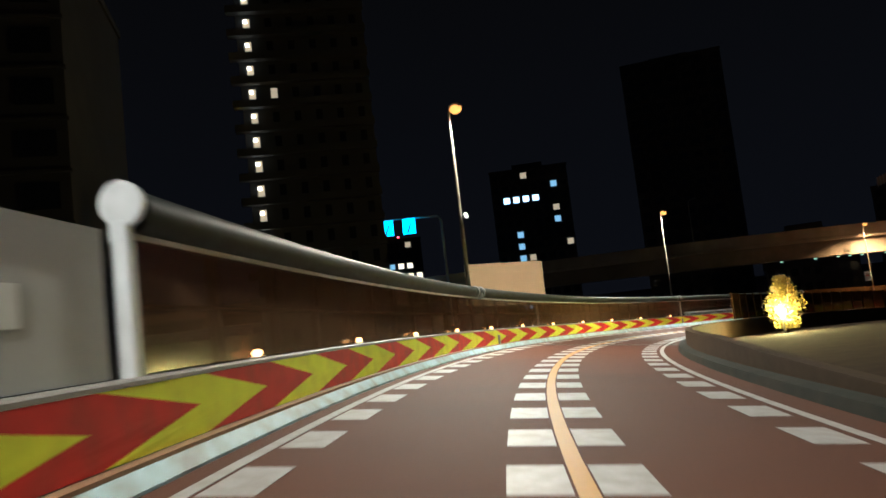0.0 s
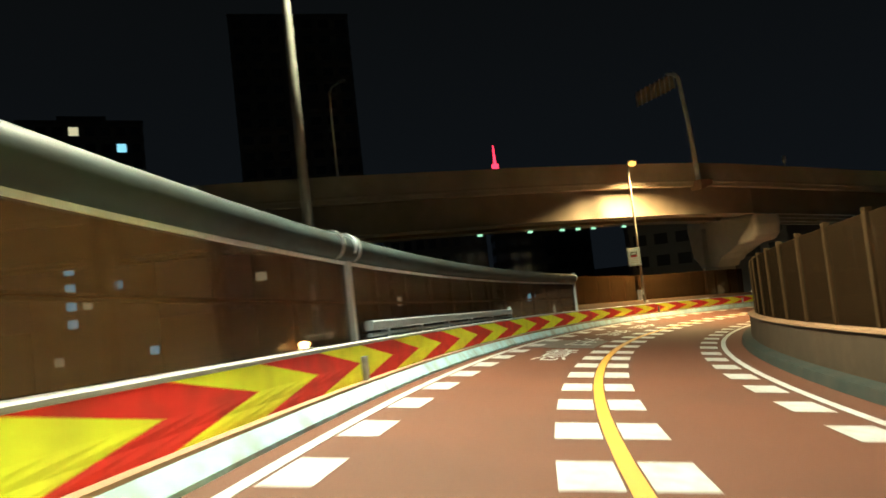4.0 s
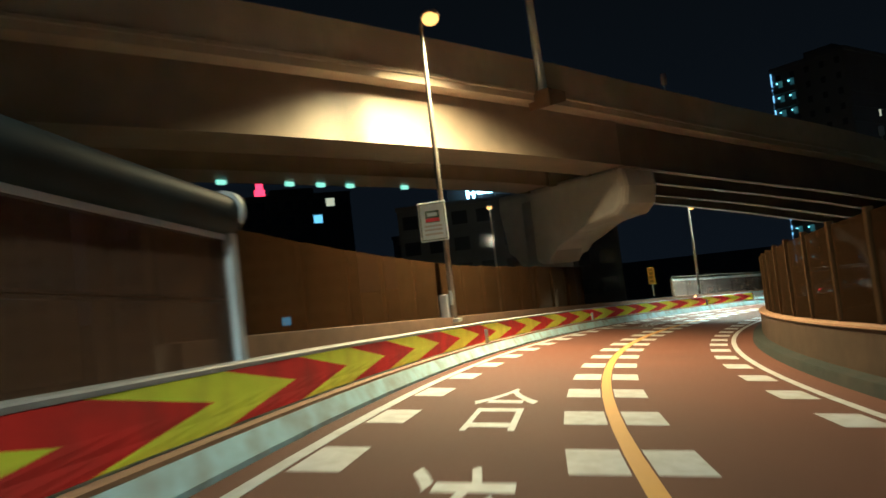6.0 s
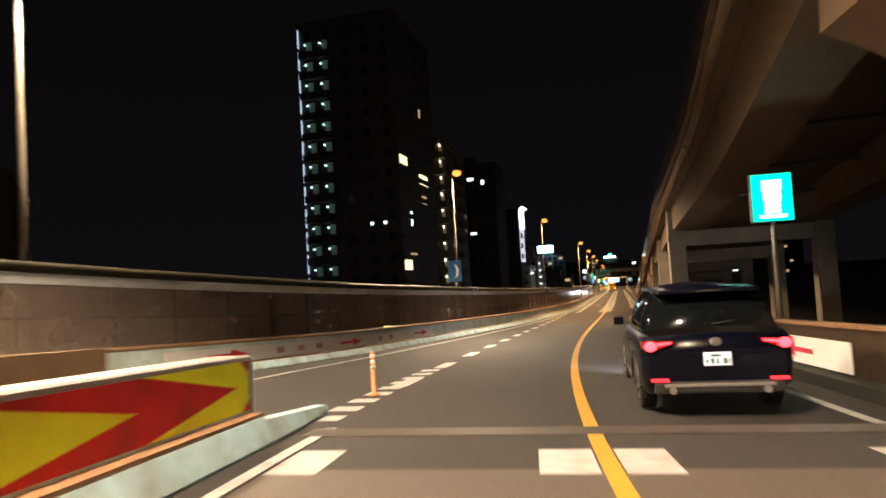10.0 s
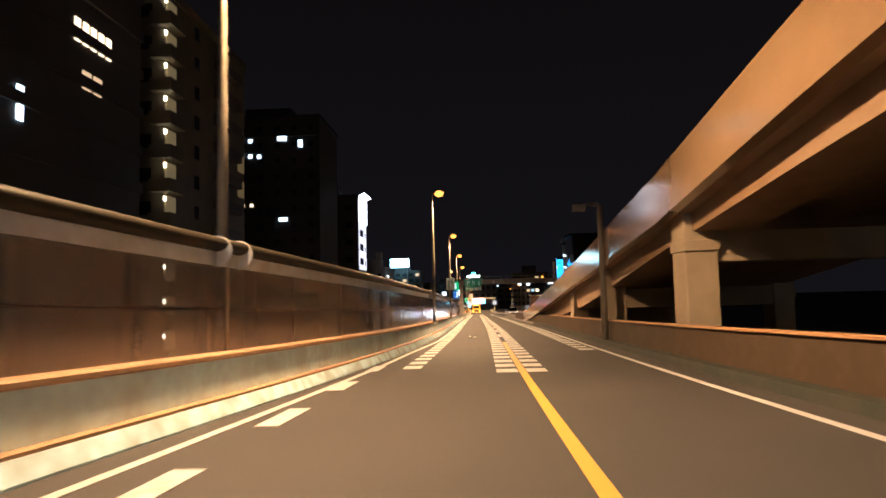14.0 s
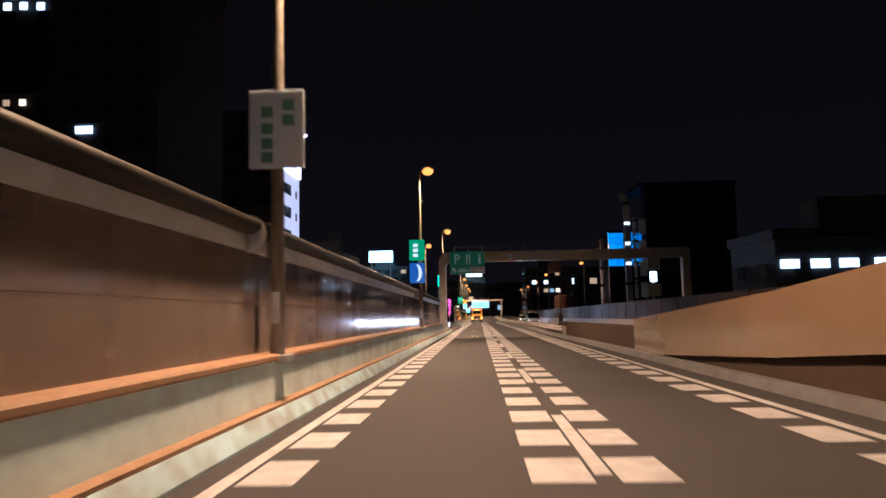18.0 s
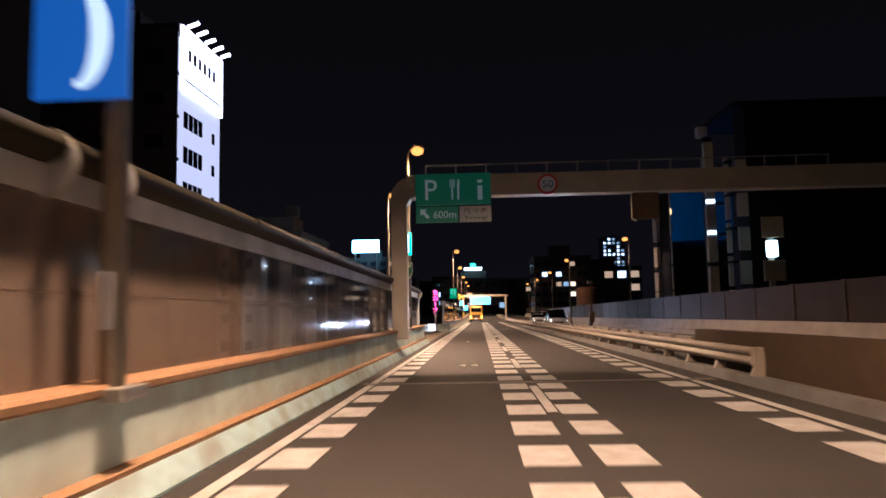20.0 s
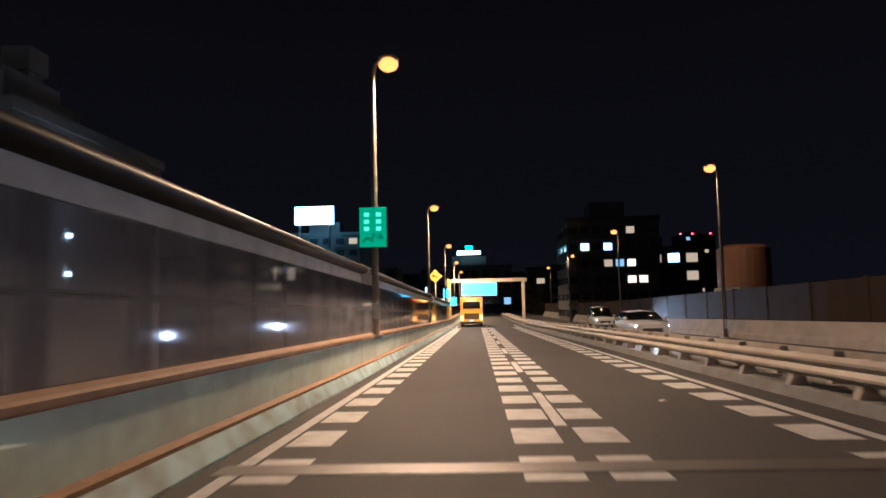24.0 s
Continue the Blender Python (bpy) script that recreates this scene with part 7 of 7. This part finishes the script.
for o in (0.0, 0.3):
    ring.append([bm.verts.new(inv @ (p + nrm * o + Vector((0, 0, z)))) for p, z in ((a, 0), (b, 0), (b, 2.95), (a, 2.8))])
bm.faces.new(ring[0])
bm.faces.new(ring[1][::-1])
for k in range(4):
    bm.faces.new((ring[0][k], ring[1][k], ring[1][(k + 1) % 4], ring[0][(k + 1) % 4]))
part("board", bm, mat("tan_board", (0.30, 0.20, 0.095), 0.6, vary=0.06, scale=1.0), g)
part("leg", tube([inv @ at(44.5, -5.0, -0.3), inv @ at(44.5, -5.0, 4.5)], 0.09, 8), STEEL, g)

# blue direction signs on a mast beyond the wall
q = at(74.9, -53.8) + Vector((1.2, 0, 0))
g = thing("sign_mast", pose(q.x, q.y, GROUND_Z, 0, 0, 4), "steel mast arm with two lit blue direction signs", "sign mast")
part("mast", tube([(6.5, 0, 0), (6.5, 0, 30.5), (6.0, 0, 31.2), (-2.5, 0, 31.4)], [0.22, 0.2, 0.18, 0.12], 10), BAND, g, smooth=True)
for x in (-2.2, 1.3):
    part("board", box(x - 1.0, x + 1.0, -0.4, -0.3, 28.8, 31.2), LIT_BLUE, g, "lit blue sign")
    part("road_line", prism([(x - 0.5, 28.9), (x - 0.2, 28.9), (x + 0.5, 30.6), (x + 0.3, 30.7)], -0.42, -0.401), mat("sign_navy", (0.02, 0.05, 0.12), 0.5), g)

# lit shrub beside the bend
def shrub(s, X, h, spread, seed):
    q = at(s, X, -0.3)
    g = thing("shrub", pose(q.x, q.y, q.z), "small leafy tree glowing yellow in lamplight", "tree")
    r = random.Random(seed)
    bm = None
    for k in range(5):
        a = 2 * math.pi * k / 5
        bm = tube([(0, 0, 0), (0.15 * math.cos(a), 0.15 * math.sin(a), h * 0.4), (spread * 0.5 * math.cos(a), spread * 0.5 * math.sin(a), h * (0.7 + 0.06 * k))], [0.07, 0.05, 0.015], 6, bm)
    part("trunk", bm, mat("bark", (0.10, 0.06, 0.035), 0.9, vary=0.25, scale=12), g)
    bm = bmesh.new()
    for k in range(5200):
        t = r.random()
        z = h * (0.2 + 0.85 * t)
        rad = spread * (1.05 - abs(t - 0.40) * 1.2) * math.sqrt(r.random()) * (0.7 + 0.5 * math.sin(9.0 * t + 3.0 * math.sin(k * 0.01)))
        a = r.uniform(0, 6.283)
        c = Vector((rad * math.cos(a), rad * math.sin(a), z))
        u = Vector((r.gauss(0, 1), r.gauss(0, 1), r.gauss(0, 0.6))).normalized()
        v = u.orthogonal().normalized()
        l, w = r.uniform(0.06, 0.12), r.uniform(0.03, 0.05)
        vs = [bm.verts.new(p) for p in (c - u * l, c + v * w, c + u * l, c - v * w)]
        bm.faces.new(vs)
    part("crown", bm, mat("leaf", (0.26, 0.20, 0.02), 0.6, vary=0.3, scale=3), g)
    return g


shrub(52.6, 9.2, 4.1, 1.2, 5)
L = bpy.data.lights.new("garden_lamp_bulb", "POINT")
L.energy, L.color, L.shadow_soft_size = 4200, (1.0, 0.64, 0.15), 0.12
g = thing("garden_lamp", stand(51.4, 9.1, -0.3), "small post lamp among the leaves", "lamp")
part("post", tube([(0, 0, 0), (0, 0, 1.5)], 0.05, 8), STEEL, g)
b = bmesh.new()
bmesh.ops.create_uvsphere(b, u_segments=12, v_segments=8, radius=0.14, matrix=Matrix.Translation((0, 0, 1.62)))
part("globe", b, glow("garden_globe", (1.0, 0.75, 0.3), 40.0), g, "glowing globe", smooth=True)
o = new("garden_lamp_bulb", L)
o.parent = g
o.location = (0, 0, 1.95)
sweep("planting_bed", [(5.4, -0.4), (16, -0.4), (16, 0.05), (5.4, -0.3)], -30, 96, mat("bed_soil", (0.032, 0.022, 0.014), 0.95, spec=0.1, vary=0.3, scale=2), 4, base=4.8, label="dark planted bed inside the bend", category="ground")

# greenish street-light reflections under the overpass's far girder, made as small glowing boxes
for x, y in ((43.0, 100.7), (46.5, 99.9), (49.7, 99.4), (51.5, 99.0), (53.5, 98.7), (55.8, 98.3)):
    u = via_u(x, y - 4.0)
    q = via(u, -3.3, -0.02) - Vector((60, 93, 2.7))
    part("service_light", box(q.x - 0.2, q.x + 0.2, q.y - 0.08, q.y + 0.08, q.z - 0.16, q.z + 0.03, 0.02), glow("reflection_patch_glow", (0.75, 1.0, 0.55), 0.35), overpass)
# lamp beyond the noise wall, and a white lit sign on a roof behind it
g = thing("street_lamp", pose(88.15, 116.2, GROUND_Z, 0, 0, 40), "tall street lamp with a glowing sodium head beyond the noise wall", "street lamp", "street lamps")
# The lamp's orange light on the pole is put into its colour.
part("pole", tube([(0, 0, 0), (0, 0, 12), (0, 0, 19.3), (0.3, 0, 19.55)], [0.16, 0.12, 0.08, 0.06], 10), mat("orange_lit_steel", (0.5, 0.4, 0.28), 0.5, vary=0.1), g, smooth=True)
part("head", prism([(0.35 + x * 1.1, 19.66 + z) for x, z in lamp_head], -0.18, 0.18), STEEL, g)
b = bmesh.new()
bmesh.ops.create_uvsphere(b, u_segments=14, v_segments=8, radius=0.28, matrix=Matrix.LocRotScale((0.35, 0, 19.5), None, (1.2, 1.0, 0.8)))
part("glass", b, SODIUM, g, "glowing orange glass", smooth=True)
L = bpy.data.lights.new("bulb", "POINT")
L.energy, L.color, L.shadow_soft_size = 900, (1.0, 0.62, 0.30), 0.25
o = new("bulb", L)
o.parent = g
o.location = (0.9, -0.5, 19.2)
rs = building(116.5, 138.5, 26, 9, 23.6, -53, DARK_FACE, "dark block with a white lit emblem on its roof", 6, 7, some((0,), 6, 7, 0.06, [COOL_DIM, WARM_DIM], 77))
EMBLEM = glow("white_emblem", (0.80, 0.93, 1.0), 4.0)
for x0, x1, z0, z1 in ((-2.3, -0.9, 25.6, 25.9), (-2.3, -0.9, 25.0, 25.25), (-2.2, -1.9, 24.4, 25.9), (-1.35, -1.05, 24.2, 25.9)):
    part("emblem_bar", box(x0, x1, -4.4, -4.25, z0, z1, 0.03), EMBLEM, rs, "glowing white emblem bar")
for k in range(4):
    part("letter_bar", box(-0.6 + 0.68 * k, -0.08 + 0.68 * k, -4.4, -4.25, 24.9, 25.6, 0.05), EMBLEM, rs, "glowing white letter bar")
for x in (-2.0, 0.0, 2.0):
    part("sign_leg", box(x - 0.06, x + 0.06, -4.24, -4.12, 23.6, 25.2), STEEL, rs)

# a truck's amber lamp panel, set on added posts behind the slip road's wall
g = thing("warning_panel", stand(179.0, -9.6, -8.0), "truck's panel of three glowing amber lamps, red board, added posts", "warning light")
for x in (-1.1, 1.1):
    part("leg", box(x - 0.06, x + 0.06, 0.1, 0.2, 0, 8.2), STEEL, g)
part("board", box(-1.3, 1.3, 0.0, 0.1, 7.3, 7.9, 0.01), mat("red_board", (0.45, 0.05, 0.03), 0.5, vary=0.1), g)
for x in (-0.9, 0.0, 0.9):
    part("lamp", box(x - 0.38, x + 0.38, -0.1, 0.1, 7.95, 8.75, 0.04), glow("amber_panel_lamp", (1.0, 0.50, 0.16), 18.0), g, "glowing amber lamp")

# far tower with red roof beacons
q = at(812, 150)
g = building(q.x, q.y, 24, 18, 48, turn_at(812), DARK_FACE, "distant dark tower with red beacons on its roof", 11, 6, some((0,), 11, 6, 0.08, [WARM_DIM, COOL_DIM], 71))
BEACON = glow("red_beacon", (1.0, 0.04, 0.06), 6.0)
for x in (-11, -3, 9):
    part("beacon", box(x - 0.5, x + 0.5, -9.4, -8.6, 48.7, 49.6), BEACON, g, "glowing red beacon")
# red beacons on the roofs near the bend
for x, y, z in ((-38, 253, 30.5), (-30, 253, 30.0)):
    g = thing("beacon", pose(x, y, z), "small red beacon on a rooftop mast", "beacon", "rooftop beacons")
    part("mast", tube([(0, 0, -6), (0, 0, 0)], 0.1, 6), STEEL, g)
    part("lamp", box(-0.3, 0.3, -0.3, 0.3, 0, 0.6, 0.05), BEACON, g, "glowing red lamp")
# scraps of litter on the road
PAPER = mat("dirty_white_scrap", (0.62, 0.60, 0.56), 0.7, vary=0.1)
rl = random.Random(8)
for s, X in ((237.1, -0.89), (236.0, -0.61), (318.3, -0.75), (351.3, 2.67), (247.0, 0.34), (301.9, -0.63), (301.9, -0.3)):
    g = thing("litter", stand(s, X, 0.004, turn=rl.uniform(0, 180)), "small white scrap of litter lying on the road", "litter", "litter")
    bm = bmesh.new()
    vs = [bm.verts.new((0.11 * math.cos(k * 1.047) * rl.uniform(0.6, 1.1), 0.07 * math.sin(k * 1.047) * rl.uniform(0.6, 1.1), 0.012 + rl.uniform(0, 0.02))) for k in range(6)]
    lo = [bm.verts.new((v.co.x * 0.95, v.co.y * 0.95, 0.0)) for v in vs]
    bm.faces.new(vs)
    bm.faces.new(lo[::-1])
    for k in range(6):
        bm.faces.new((vs[k], lo[k], lo[(k + 1) % 6], vs[(k + 1) % 6]))
    part("scrap", bm, PAPER, g)
